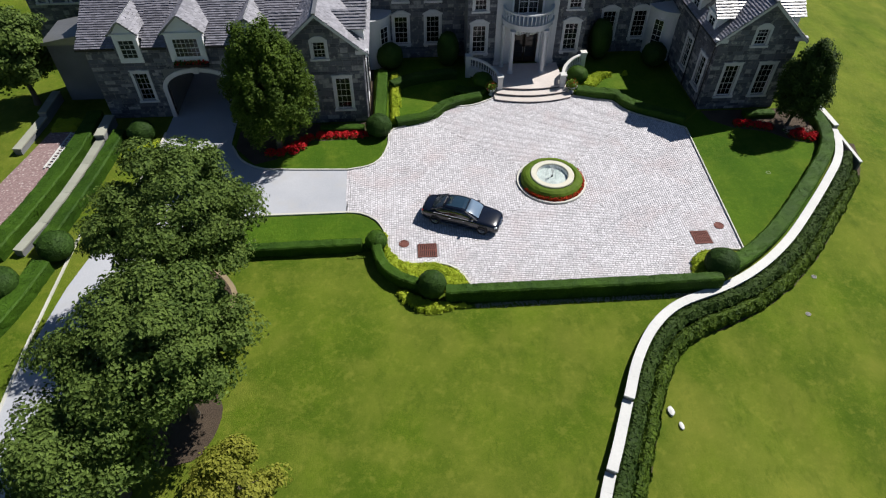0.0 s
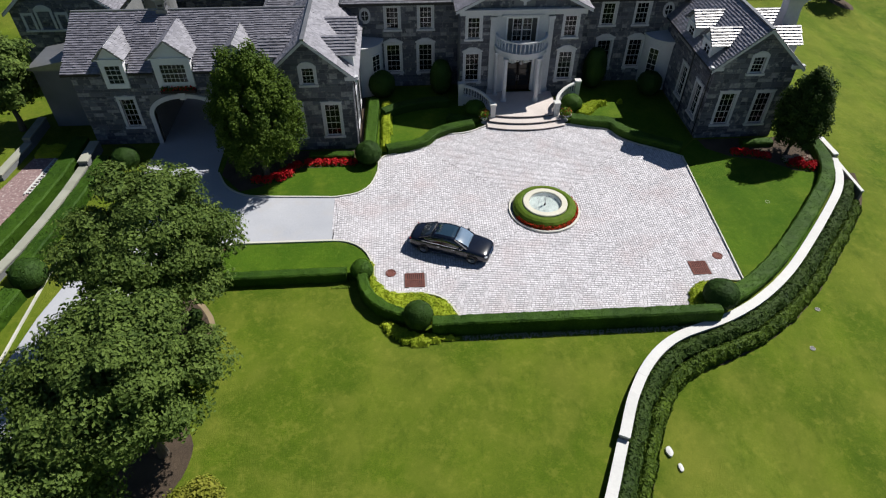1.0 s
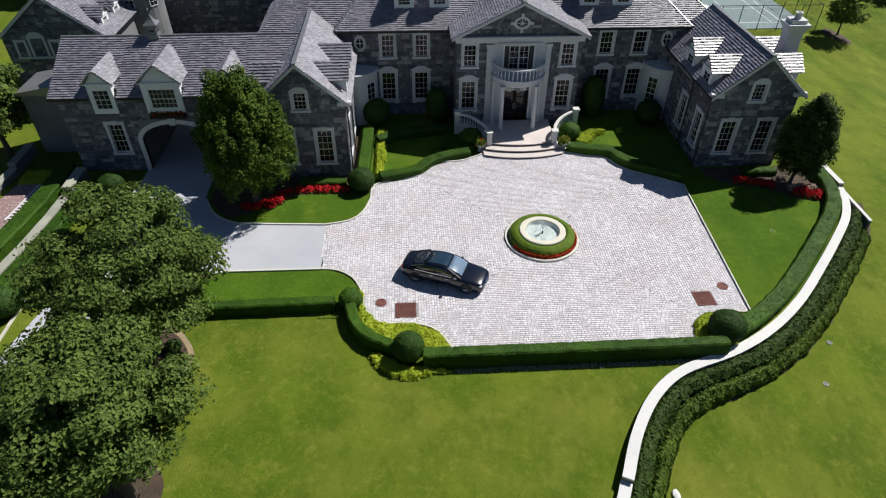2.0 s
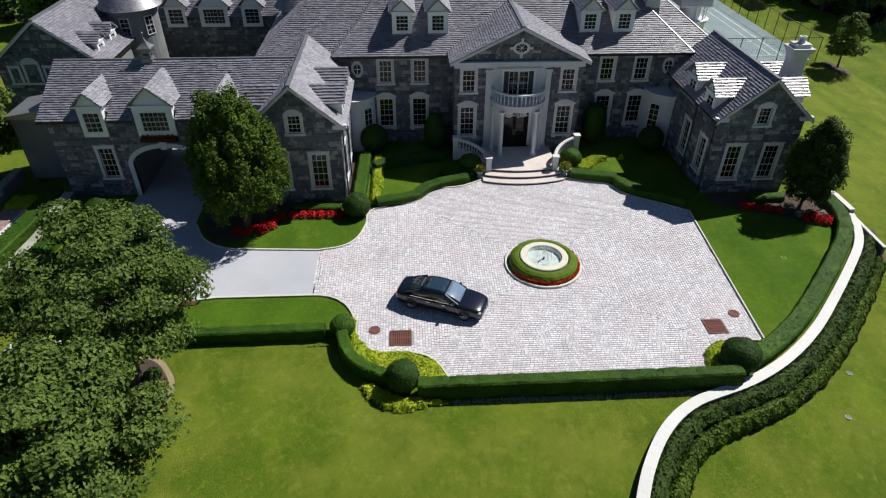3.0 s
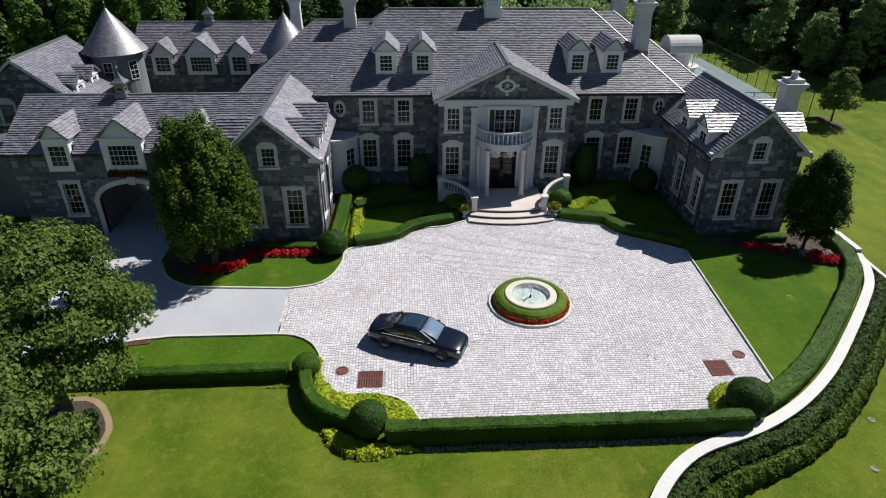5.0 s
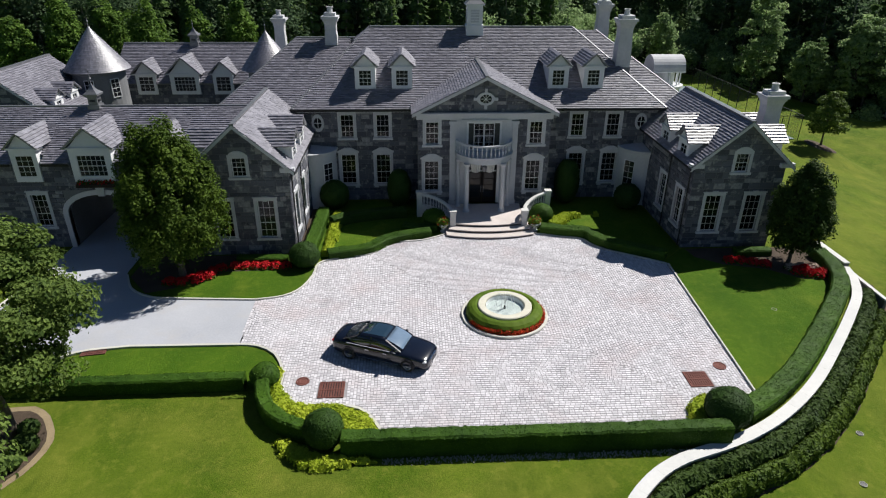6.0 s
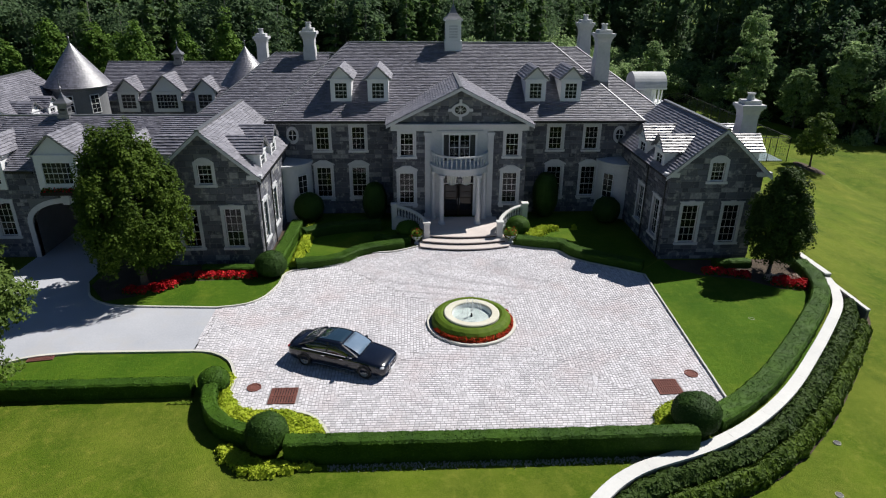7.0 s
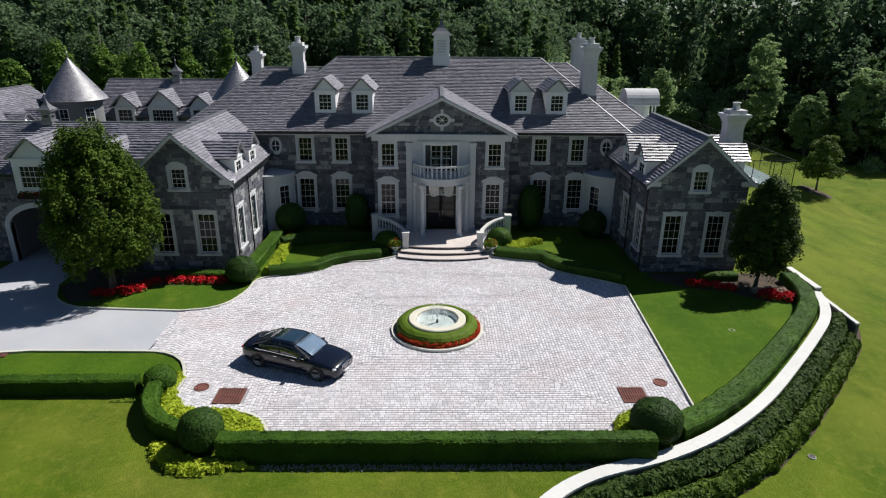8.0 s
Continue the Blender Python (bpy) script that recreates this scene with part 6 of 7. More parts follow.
for k, (x, y, h, r) in enumerate(((59.5, 70.0, 20.0, 3.6), (70.0, 57.0, 15.5, 3.4), (65.0, 62.0, 11.0, 2.6), (43.5, 76.0, 12.0, 2.2))):
    tree(x, y, float(height(x, y)), h * 0.53, r, h * 0.46, "tall pale-leaved tree at the wood's edge", 90 + k, EDGELEAF, leaf=0.34, clusters=170, per=48, spread_=0.85, shape="egg", trunk_r=0.2)


LEYLAND = leafy("bright_conifer_foliage", (0.030, 0.080, 0.014), (0.20, 0.33, 0.055), 0.35, grain=0.5)
for k, (x, y, h, r) in enumerate(((-45.7, 33.0, 12.3, 2.3), (-36.4, 33.4, 11.8, 2.7), (-29.8, 32.2, 10.8, 2.0), (-25.2, 33.0, 12.6, 1.9), (-51.0, 32.0, 10.4, 2.4), (-41.0, 35.0, 12.0, 2.2))):
    tree(x, y, 0, h * 0.5, r, h * 0.49, "bright green conifer behind the courtyard range", 110 + k, LEYLAND, leaf=0.26, clusters=230, per=44, spread_=0.5, shape="flame", trunk_r=0.16, tall=1.2)


# ---- woodland ----
def wood_edge(x):
    """How far back the wood begins."""
    stops = [(-140, 44), (-20, 31), (14, 37), (28, 84), (46, 96), (58, 84), (69, 50), (90, 30), (150, 10)]
    for (x0, y0), (x1, y1) in zip(stops, stops[1:]):
        if x <= x1:
            return y0 + (y1 - y0) * max(0, x - x0) / (x1 - x0)
    return 10


def woodland():
    rng = np.random.default_rng(77)
    conifers, broad, young, trunks = [], [], [], Geo()
    spots = []
    while len(spots) < 400:
        x, y = rng.uniform(-92, 125), rng.uniform(18, 125)
        edge = wood_edge(x)
        if y < edge + rng.uniform(0, 3) or y > edge + 38:
            continue
        room = 26.0 if y - edge < 8 else 9.0
        if any((x - a) ** 2 + (y - b) ** 2 < room for a, b, *_ in spots):
            continue
        spots.append((x, y, y - edge))
    for x, y, deep in spots:
        z = float(height(x, y))
        front = deep < 8
        near = deep < 13
        low_band = (22 < x < 62 and deep < 18) or (46 < x < 72 and deep < 30)
        if (x < 8 and rng.random() < (0.86 if front else 0.5)) or (x >= 8 and rng.random() < 0.3):
            h, r = (rng.uniform(9, 15) if front else 11 + 0.22 * deep + rng.uniform(0, 4)), rng.uniform(2.0, 3.0)
            if low_band:
                h, r = rng.uniform(5, 9), rng.uniform(1.4, 2.0)
            n = 1700 if near else 800
            k = rng.random(n) ** 0.75
            whorls = 13
            tier = np.floor(k * whorls) / whorls + rng.uniform(0, 0.035, n)
            boughs = np.floor(rng.uniform(0, 9, n)) * (2 * math.pi / 9) + np.floor(k * whorls) * 0.9
            a = boughs + rng.normal(0, 0.16, n)
            rr = r * (1.03 - tier) * rng.uniform(0.15, 1.0, n) ** 0.6
            pts = np.stack([x + rr * np.cos(a), y + rr * np.sin(a), z + 0.6 + tier * (h - 0.6) - rr * 0.28], -1)
            nr = np.stack([np.cos(a) * 0.5, np.sin(a) * 0.5, np.ones(n)], -1)
            conifers.append(leaf_quads(pts, nr, 0.42 if near else 0.7, rng, 0.35, 1.8))
        else:
            h = (rng.uniform(7, 13) if front else 11 + 0.22 * deep + rng.uniform(0, 4))
            if low_band:
                h = rng.uniform(3.5, 6) + 0.2 * deep
            r = rng.uniform(2.2, 3.6)
            c = 84 if near else 46
            per = 26
            d = rng.normal(0, 1, (c, 3))
            d /= np.linalg.norm(d, axis=1)[:, None]
            low = 0.08 if front else 0.25
            cz = h * (0.5 + low / 2)
            cen = d * rng.uniform(0.4, 1.0, (c, 1)) * np.array([r, r, h * (1 - low) / 2]) + np.array([x, y, z + cz])
            pts = (cen[:, None] + rng.normal(0, 1, (c, per, 3)) * np.array([0.6, 0.6, 0.35])).reshape(-1, 3)
            # front and low trees get the leaf colour with sunlight painted in
            (young if low_band or front else broad).append(leaf_quads(pts, np.tile([0.25, -0.1, 0.9], (len(pts), 1)), 0.36 if near else 0.58, rng, 0.6, 1.3))
        lean = rng.normal(0, 0.4, 2)
        q = tube([Vector((x, y, z - 0.2)), Vector((x + lean[0] * 0.5, y + lean[1] * 0.5, z + h * 0.45)), Vector((x + lean[0], y + lean[1], z + h * 0.9))], [0.2, 0.15, 0.05], 6)
        trunks.add(q.v, q.f)
    # tall trees far behind, which close the view
    for i in range(270):
        x = -105 + 2.8 * (i % 90) + rng.uniform(-1, 1)
        y = wood_edge(x) + (36 if i < 90 else 48) + rng.uniform(0, 8)
        if i >= 180:
            x, y = -160 + 4.2 * (i - 180) + rng.uniform(-1, 1), 142 + rng.uniform(0, 6)
        z, h, r = float(height(x, y)), rng.uniform(25, 29) + (3 if x > 10 else 0) + (14 if i >= 180 else 0), rng.uniform(3.2, 4.6)
        n = 460
        d = rng.normal(0, 1, (n, 3))
        d /= np.linalg.norm(d, axis=1)[:, None]
        pts = np.array([x, y, z + h * 0.5]) + d * np.array([r, r, h * 0.5]) * rng.uniform(0.6, 1.05, (n, 1))
        broad.append(leaf_quads(pts, d, 1.3, rng, 0.6, 1.3))
    # undergrowth along the edge and among the trunks
    for i in range(330):
        x = rng.uniform(-90, 115)
        y = wood_edge(x) + (rng.uniform(-2.5, 1.5) if i < 150 else rng.uniform(4, 46))
        z = float(height(x, y))
        r = rng.uniform(0.9, 2.2)
        n = 200 if i < 150 else 70
        d = rng.normal(0, 1, (n, 3))
        d /= np.linalg.norm(d, axis=1)[:, None]
        d[:, 2] = np.abs(d[:, 2])
        (young if x > 18 and i < 150 else broad).append(leaf_quads(np.array([x, y, z]) + d * np.array([r, r, r * 1.1]) * rng.uniform(0.7, 1.1, (n, 1)), d, 0.36 if i < 150 else 0.8, rng, 0.6, 1.3))
    w = holder("woodland", "dense dark mixed wood of conifers and broadleaf trees", "woodland", kind="stuff")
    tagged(part("conifer_crowns", leaves_mesh("conifer_crowns", np.concatenate(conifers), CONIFER), CONIFER, w), kind="stuff")
    tagged(part("broadleaf_crowns", leaves_mesh("broadleaf_crowns", np.concatenate(broad), WOODS), WOODS, w), kind="stuff")
    tagged(part("edge_thicket", leaves_mesh("edge_thicket", np.concatenate(young), EDGELEAF), EDGELEAF, w), kind="stuff")
    tagged(part("trunks", trunks, PALEBARK, w), kind="stuff")


woodland()
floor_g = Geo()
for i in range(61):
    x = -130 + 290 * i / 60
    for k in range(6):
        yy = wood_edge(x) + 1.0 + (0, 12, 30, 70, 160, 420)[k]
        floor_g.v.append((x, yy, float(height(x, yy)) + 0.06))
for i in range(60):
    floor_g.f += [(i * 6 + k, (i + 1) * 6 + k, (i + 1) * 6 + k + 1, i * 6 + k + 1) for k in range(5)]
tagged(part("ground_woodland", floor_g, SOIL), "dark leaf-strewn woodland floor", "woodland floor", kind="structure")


# ---- fountain ----
RIMSTONE = surface("cream_rim_stone", (0.50, 0.48, 0.39), (0.64, 0.62, 0.52), 0.75, 8.0, 0.8, bump=0.15, spec=0.3)
SPRAY = surface("white_water_spray", (0.78, 0.80, 0.80), (0.88, 0.89, 0.89), 0.5, 9.0, 2.0, bump=0.2)
FX, FY = -0.22, -17.3
fountain = holder("fountain", "round stone fountain basin within a clipped hedge ring", "fountain", pose(FX, FY, 0))
part("kerb_ring", Geo().lathe([(2.22, 0.0), (2.22, 0.14), (2.34, 0.14), (2.36, 0.11), (2.36, 0.0)], 48), KERB, fountain)
part("rim", Geo().lathe([(1.06, 0.3), (1.06, 0.66), (1.09, 0.7), (1.42, 0.7), (1.46, 0.66), (1.46, 0.2)], 48), RIMSTONE, fountain, "broad pale stone rim")
part("basin", Geo().lathe([(0.0, 0.18), (0.75, 0.2), (0.98, 0.3), (1.03, 0.62)], 40), WATER_GREY, fountain)
WATER = surface("rippled_water", (0.30, 0.37, 0.36), (0.62, 0.68, 0.66), 0.3, 9.0, 2.0, bump=0.5, bump_size=0.03)
part("water", Geo().lathe([(0.0, 0.42), (0.35, 0.425), (0.7, 0.42), (1.03, 0.42)], 40), WATER, fountain)
part("nozzle", Geo().lathe([(0, 0.2), (0.07, 0.2), (0.05, 0.55), (0.03, 0.62), (0, 0.62)], 10), BLACKMETAL, fountain)
jet = Geo()
rngj = random.Random(3)
for k in range(9):
    a = 2 * math.pi * k / 9
    pts = [Vector((math.cos(a) * r, math.sin(a) * r, 0.6 + 0.75 * (1 - ((r - 0.28) / 0.28) ** 2))) for r in (0.02, 0.1, 0.2, 0.3, 0.42, 0.54)]
    q = tube(pts, [0.012, 0.01, 0.009, 0.009, 0.011, 0.014], 5)
    jet.add(q.v, q.f)
part("water_jet", jet, SPRAY, fountain)
ring = roughen(Geo().lathe([(1.5, 0.1), (1.5, 0.6), (1.6, 0.66), (1.78, 0.64), (1.95, 0.54), (2.06, 0.4), (2.1, 0.1)], 64), 0.03, 0.3)
rngf = np.random.default_rng(8)
hr = part("hedge_ring", ring, GCOVER2, fountain)
pts, nrm = surface_points(hr.data, 700, rngf)
part("hedge_leaves", leaves_mesh("hedge_leaves", leaf_quads(pts + nrm * 0.02, nrm, 0.06, rngf, 0.4), GCOVER2), GCOVER2, fountain)
n = 1300
a = rngf.uniform(math.radians(205), math.radians(385), n)
r = rngf.uniform(2.0, 2.2, n)
pts = np.stack([r * np.cos(a), r * np.sin(a), rngf.uniform(0.1, 0.42, n) * (1 - (r - 2.0))], -1)
part("flower_ring", leaves_mesh("flower_ring", leaf_quads(pts, np.stack([np.cos(a), np.sin(a), np.full(n, 0.6)], -1), 0.08, rngf), ORANGE), ORANGE, fountain, "orange-red flowers round the hedge ring")


# ---- iron covers ----
def grate(x, y, w, d, turn=0.0, bars=9, label="rusty iron drain grate set in the setts"):
    h = holder("drain_grate", label, "drain grate", pose(x, y, 0, 0, 0, turn), group="drain covers")
    # flat slab, its near-black colour painting the shade of a shaft
    part("pit", Geo().box(-w / 2, w / 2, -d / 2, d / 2, 0.005, 0.016), PIT, h)
    fr = Geo().box(-w / 2, w / 2, -d / 2, -d / 2 + 0.06, 0.016, 0.055).box(-w / 2, w / 2, d / 2 - 0.06, d / 2, 0.016, 0.055)
    fr.box(-w / 2, -w / 2 + 0.06, -d / 2 + 0.06, d / 2 - 0.06, 0.016, 0.055).box(w / 2 - 0.06, w / 2, -d / 2 + 0.06, d / 2 - 0.06, 0.016, 0.055).box(-w / 2 + 0.06, w / 2 - 0.06, -0.03, 0.03, 0.016, 0.055)
    part("frame", fr, RUST, h)
    for i in range(bars):
        x0 = -w / 2 + 0.06 + (w - 0.12) * (i + 0.2) / bars
        for y0, y1 in ((-d / 2 + 0.06, -0.03), (0.03, d / 2 - 0.06)):
            part("bar", Geo().box(x0, x0 + (w - 0.12) / bars * 0.62, y0, y1, 0.016, 0.05), RUST, h)
    return h


grate(-8.95, -23.3, 1.16, 1.12)
grate(8.08, -23.25, 1.08, 1.1)
grate(-20.95, -20.0, 1.15, 0.35, 9, 9, "narrow rusty drain grate at the driveway's edge")


def manhole(x, y, r):
    h = holder("manhole_cover", "round rusty iron manhole cover in the setts", "manhole cover", pose(x, y, 0), group="drain covers")
    part("ring", Geo().lathe([(r - 0.06, 0.0), (r - 0.06, 0.058), (r, 0.058), (r, 0.0)], 28), RUST, h)
    part("lid", Geo().lathe([(0, 0.05), (0.12, 0.05), (0.13, 0.058), (0.18, 0.058), (0.19, 0.05), (r - 0.08, 0.05), (r - 0.07, 0.0)], 28), RUST, h)


manhole(-10.35, -22.65, 0.31)
manhole(9.55, -22.3, 0.31)


# ---- car ----
CARPAINT = surface("black_car_paint", (0.003, 0.005, 0.012), (0.006, 0.009, 0.020), 0.22, 40.0, 2.0, bump=0.0, coat=0.7, spec=0.3)
CARGLASS = surface("tinted_car_glass", (0.012, 0.018, 0.026), (0.02, 0.028, 0.038), 0.06, 3.0, 1.0, bump=0.0, spec=0.6, coat=1.0)
# pale blue base colour paints the sky's glare onto the windscreen
SCREEN = surface("windscreen_painted_glare", (0.13, 0.19, 0.27), (0.18, 0.25, 0.34), 0.12, 3.0, 1.0, bump=0.0, spec=1.0, coat=1.0)
SKYROOF = surface("tinted_roof_glass", (0.012, 0.03, 0.05), (0.02, 0.042, 0.066), 0.1, 3.0, 1.0, bump=0.0, spec=0.6, coat=1.0)
CHROME = surface("chrome", (0.65, 0.66, 0.68), (0.75, 0.76, 0.78), 0.12, 8.0, 1.0, bump=0.0, metal=1.0)
RUBBER = surface("tyre_rubber", (0.012, 0.012, 0.012), (0.025, 0.025, 0.025), 0.85, 30.0, 2.0, bump=0.2)
RIM = surface("alloy_rim", (0.42, 0.43, 0.44), (0.56, 0.56, 0.58), 0.3, 10.0, 1.0, bump=0.0, metal=0.2)
LAMP = surface("headlamp_lens", (0.5, 0.53, 0.56), (0.7, 0.72, 0.75), 0.08, 10.0, 1.0, bump=0.0, spec=1.0, coat=1.0)
TAIL = surface("tail_lamp", (0.20, 0.01, 0.01), (0.30, 0.02, 0.02), 0.15, 10.0, 1.0, bump=0.0, coat=1.0)


def section_loft(stations, rows_):
    """Skin over half sections; each station: x and a list of (y, z) from the sill up to the middle line; mirrored."""
    g = Geo()
    n = rows_ * 2 - 1
    for x, pts in stations:
        full = [(-y, z) for y, z in pts] + [(y, z) for y, z in pts[-2::-1]]
        g.v += [(x, y, z) for y, z in full]
    for i in range(len(stations) - 1):
        g.f += [(i * n + k, (i + 1) * n + k, (i + 1) * n + k + 1, i * n + k + 1) for k in range(n - 1)]
    e = (len(stations) - 1) * n
    g.f += [tuple(range(n)), tuple(e + k for k in range(n - 1, -1, -1))]
    return g


def sedan(x, y, turn):
    c = holder("car", "glossy black luxury sedan parked on the setts", "car", pose(x, y, 0.04, 0, 0, turn) @ Matrix.Scale(0.96, 4))
    st = []
    for px, w, sill, belt, top in ((-2.62, 0.70, 0.42, 0.72, 0.90), (-2.56, 0.82, 0.32, 0.80, 1.00), (-2.35, 0.91, 0.26, 0.88, 1.06), (-1.9, 0.945, 0.22, 0.94, 1.09), (-1.3, 0.95, 0.2, 0.95, 1.06),
                                   (-0.4, 0.95, 0.2, 0.94, 1.0), (0.5, 0.95, 0.2, 0.93, 0.99), (1.1, 0.95, 0.2, 0.90, 1.0), (1.6, 0.94, 0.2, 0.85, 0.96), (2.05, 0.92, 0.22, 0.79, 0.90),
                                   (2.4, 0.86, 0.24, 0.72, 0.81), (2.56, 0.76, 0.28, 0.64, 0.72), (2.62, 0.62, 0.34, 0.56, 0.62)):
        st.append((px, [(w * 0.93, sill), (w, sill + 0.12), (w, (sill + belt) / 2 + 0.08), (w * 0.965, belt), (w * 0.86, belt + (top - belt) * 0.62), (w * 0.5, top), (0, top + 0.015)]))
    body = part("body", section_loft(st, 7), CARPAINT, c, smooth=True)
    sub = body.modifiers.new("round", 'SUBSURF')
    sub.levels = sub.render_levels = 1
    gl = []
    for px, wb, wt, z0, z1 in ((-2.02, 0.60, 0.50, 1.02, 1.05), (-1.55, 0.80, 0.60, 0.98, 1.27), (-1.05, 0.85, 0.66, 0.95, 1.42), (-0.5, 0.86, 0.69, 0.94, 1.475), (0.1, 0.86, 0.69, 0.93, 1.475),
                               (0.5, 0.86, 0.67, 0.93, 1.41), (0.9, 0.84, 0.64, 0.93, 1.24), (1.28, 0.74, 0.6, 0.96, 1.02)):
        gl.append((px, [(wb, z0), (wb * 0.97, z0 + (z1 - z0) * 0.35), ((wb + wt) / 2 + 0.02, z0 + (z1 - z0) * 0.7), (wt, z1), (wt * 0.6, z1 + 0.025), (0, z1 + 0.035)]))
    cabin = part("glasshouse", section_loft(gl, 6), CARGLASS, c, "dark tinted glass", smooth=True)
    sub = cabin.modifiers.new("round", 'SUBSURF')
    sub.levels = sub.render_levels = 1
    rf = [(px, [(wt + 0.02, z1 - 0.03), (wt * 0.97, z1 + 0.015), (wt * 0.6, z1 + 0.04), (0, z1 + 0.05)]) for px, wt, z1 in ((-1.2, 0.62, 1.36), (-0.95, 0.655, 1.43), (-0.5, 0.68, 1.472), (0.05, 0.68, 1.475), (0.36, 0.665, 1.43))]
    part("roof", section_loft(rf, 4), CARPAINT, c, smooth=True)
    ws = [(px, [(wt, z), (wt * 0.6, z + 0.022), (0, z + 0.03)]) for px, wt, z in ((0.4, 0.63, 1.45), (0.62, 0.63, 1.38), (0.9, 0.64, 1.262), (1.12, 0.63, 1.14), (1.24, 0.61, 1.06))]
    part("windscreen", section_loft(ws, 3), SCREEN, c, "windscreen with pale sky glare painted into its colour", smooth=True)
    part("roof_glass", section_loft([(px, [(wt, z), (wt * 0.6, z + 0.012), (0, z + 0.016)]) for px, wt, z in ((-0.95, 0.5, 1.462), (-0.5, 0.54, 1.512), (0.05, 0.54, 1.515), (0.3, 0.52, 1.475))], 3), SKYROOF, c, "blue-tinted roof glass", smooth=True)
    for s in (-1, 1):
        part("pillar", beam((0.36, s * 0.67, 1.43), (1.2, s * 0.80, 0.98), 0.07, 0.05), CARPAINT, c)
        part("pillar", beam((-1.15, s * 0.64, 1.38), (-1.95, s * 0.68, 1.05), 0.16, 0.05), CARPAINT, c)
        part("pillar", beam((-0.38, s * 0.70, 1.45), (-0.42, s * 0.875, 0.97), 0.09, 0.04), CARPAINT, c)
        part("window_trim", beam((-1.7, s * 0.88, 0.965), (0.95, s * 0.885, 0.945), 0.02, 0.03), CHROME, c)
        part("sill_trim", beam((-1.1, s * 0.955, 0.32), (1.1, s * 0.955, 0.32), 0.015, 0.03), CHROME, c)
        mir = part("mirror", Geo().lathe([(0, -0.11), (0.07, -0.09), (0.09, 0), (0.07, 0.09), (0, 0.11)], 10, pose(0.78, s * 1.02, 1.0, 90, 0, 0) @ Matrix.Diagonal((1.2, 0.9, 1, 1))), CARPAINT, c, smooth=True)
        for k in (-0.35, 0.62):
            part("door_handle", Geo().box(k - 0.32, k - 0.12, s * 0.955 - 0.012, s * 0.955 + 0.012, 0.80, 0.825), CHROME, c)
        part("headlight", Geo().lathe([(0, -0.19), (0.06, -0.16), (0.085, 0), (0.06, 0.16), (0, 0.19)], 12, pose(2.37, s * 0.68, 0.665, 90, 0, -s * 38) @ Matrix.Diagonal((1.6, 0.8, 1, 1))), LAMP, c, smooth=True)
        part("tail_light", Geo().lathe([(0, -0.2), (0.06, -0.15), (0.08, 0), (0.06, 0.15), (0, 0.2)], 12, pose(-2.48, s * 0.66, 0.84, 90, 0, s * 25) @ Matrix.Diagonal((1.0, 0.9, 1, 1))), TAIL, c, smooth=True)
        for wx in (-1.6, 1.58):
            wheel = part("wheel", Geo().lathe([(0.22, -0.115), (0.31, -0.125), (0.345, -0.09), (0.35, 0), (0.345, 0.09), (0.31, 0.125), (0.22, 0.115)], 28, pose(wx, s * 0.85, 0.35, 90)), RUBBER, c, "black tyre")
            rim = Geo().lathe([(0.0, 0.05), (0.05, 0.06), (0.06, 0.03)], 12).lathe([(0.2, 0.02), (0.225, 0.105), (0.245, 0.11), (0.245, 0.0)], 28)
            for k in range(10):
                rim.box(0.04, 0.215, -0.018, 0.018, 0.03, 0.065, pose(0, 0, 0, 0, 0, 36 * k))
            part("rim", rim, RIM, wheel, m=pose(wx, s * 0.855, 0.35, 90 if s < 0 else -90))
            part("disc", Geo().lathe([(0, 0.0), (0.21, 0.0)], 20), BLACKMETAL, wheel, m=pose(wx, s * 0.86, 0.35, 90 if s < 0 else -90))
            part("wheel_arch", Geo().lathe([(0.37, -0.03), (0.385, -0.03), (0.385, 0.03), (0.37, 0.03)], 20, pose(wx, s * 0.94, 0.36, 90), 0, math.pi if s < 0 else -math.pi), CARPAINT, c)
    grille = part("grille", Geo().box(2.585, 2.66, -0.36, 0.36, 0.42, 0.44).box(2.56, 2.62, -0.34, 0.34, 0.66, 0.69).box(2.58, 2.65, -0.38, -0.35, 0.42, 0.68).box(2.58, 2.65, 0.35, 0.38, 0.42, 0.68), CHROME, c, "upright chrome grille")
    for k in range(4):
        part("grille_bar", Geo().box(2.59, 2.645, -0.35, 0.35, 0.47 + k * 0.047, 0.485 + k * 0.047), CHROME, grille)
    part("number_plate", Geo().box(2.62, 2.66, -0.2, 0.2, 0.3, 0.39), PAINT, c)
    return c


sedan(-6.6, -20.75, -22)

# ---- potted plants by the steps ----
def urn(x, y, seed):
    h = holder("planter_urn", "pale stone urn with trailing green plants", "planter", pose(x, y, 0.02), group="urns by the steps")
    part("bowl", Geo().lathe([(0, 0), (0.2, 0), (0.2, 0.08), (0.1, 0.14), (0.1, 0.22), (0.26, 0.36), (0.36, 0.55), (0.42, 0.58), (0.42, 0.63), (0.34, 0.63), (0.3, 0.5)], 20), TRIM, h, smooth=False)
    rng = np.random.default_rng(seed)
    n = 260
    d = rng.normal(0, 1, (n, 3))
    d /= np.linalg.norm(d, axis=1)[:, None]
    pts = np.array([0, 0, 0.72]) + d * np.array([0.5, 0.5, 0.42]) * rng.uniform(0.5, 1, (n, 1))
    part("leaves", leaves_mesh("leaves", leaf_quads(pts, d, 0.13, rng, 0.5, 1.8), GCOVER2), GCOVER2, h)
    part("blooms", leaves_mesh("blooms", leaf_quads(pts[:50] * 1.04, d[:50], 0.1, rng, 0.5), REDFLOWER), REDFLOWER, h)


urn(3.5, -6.35, 5)
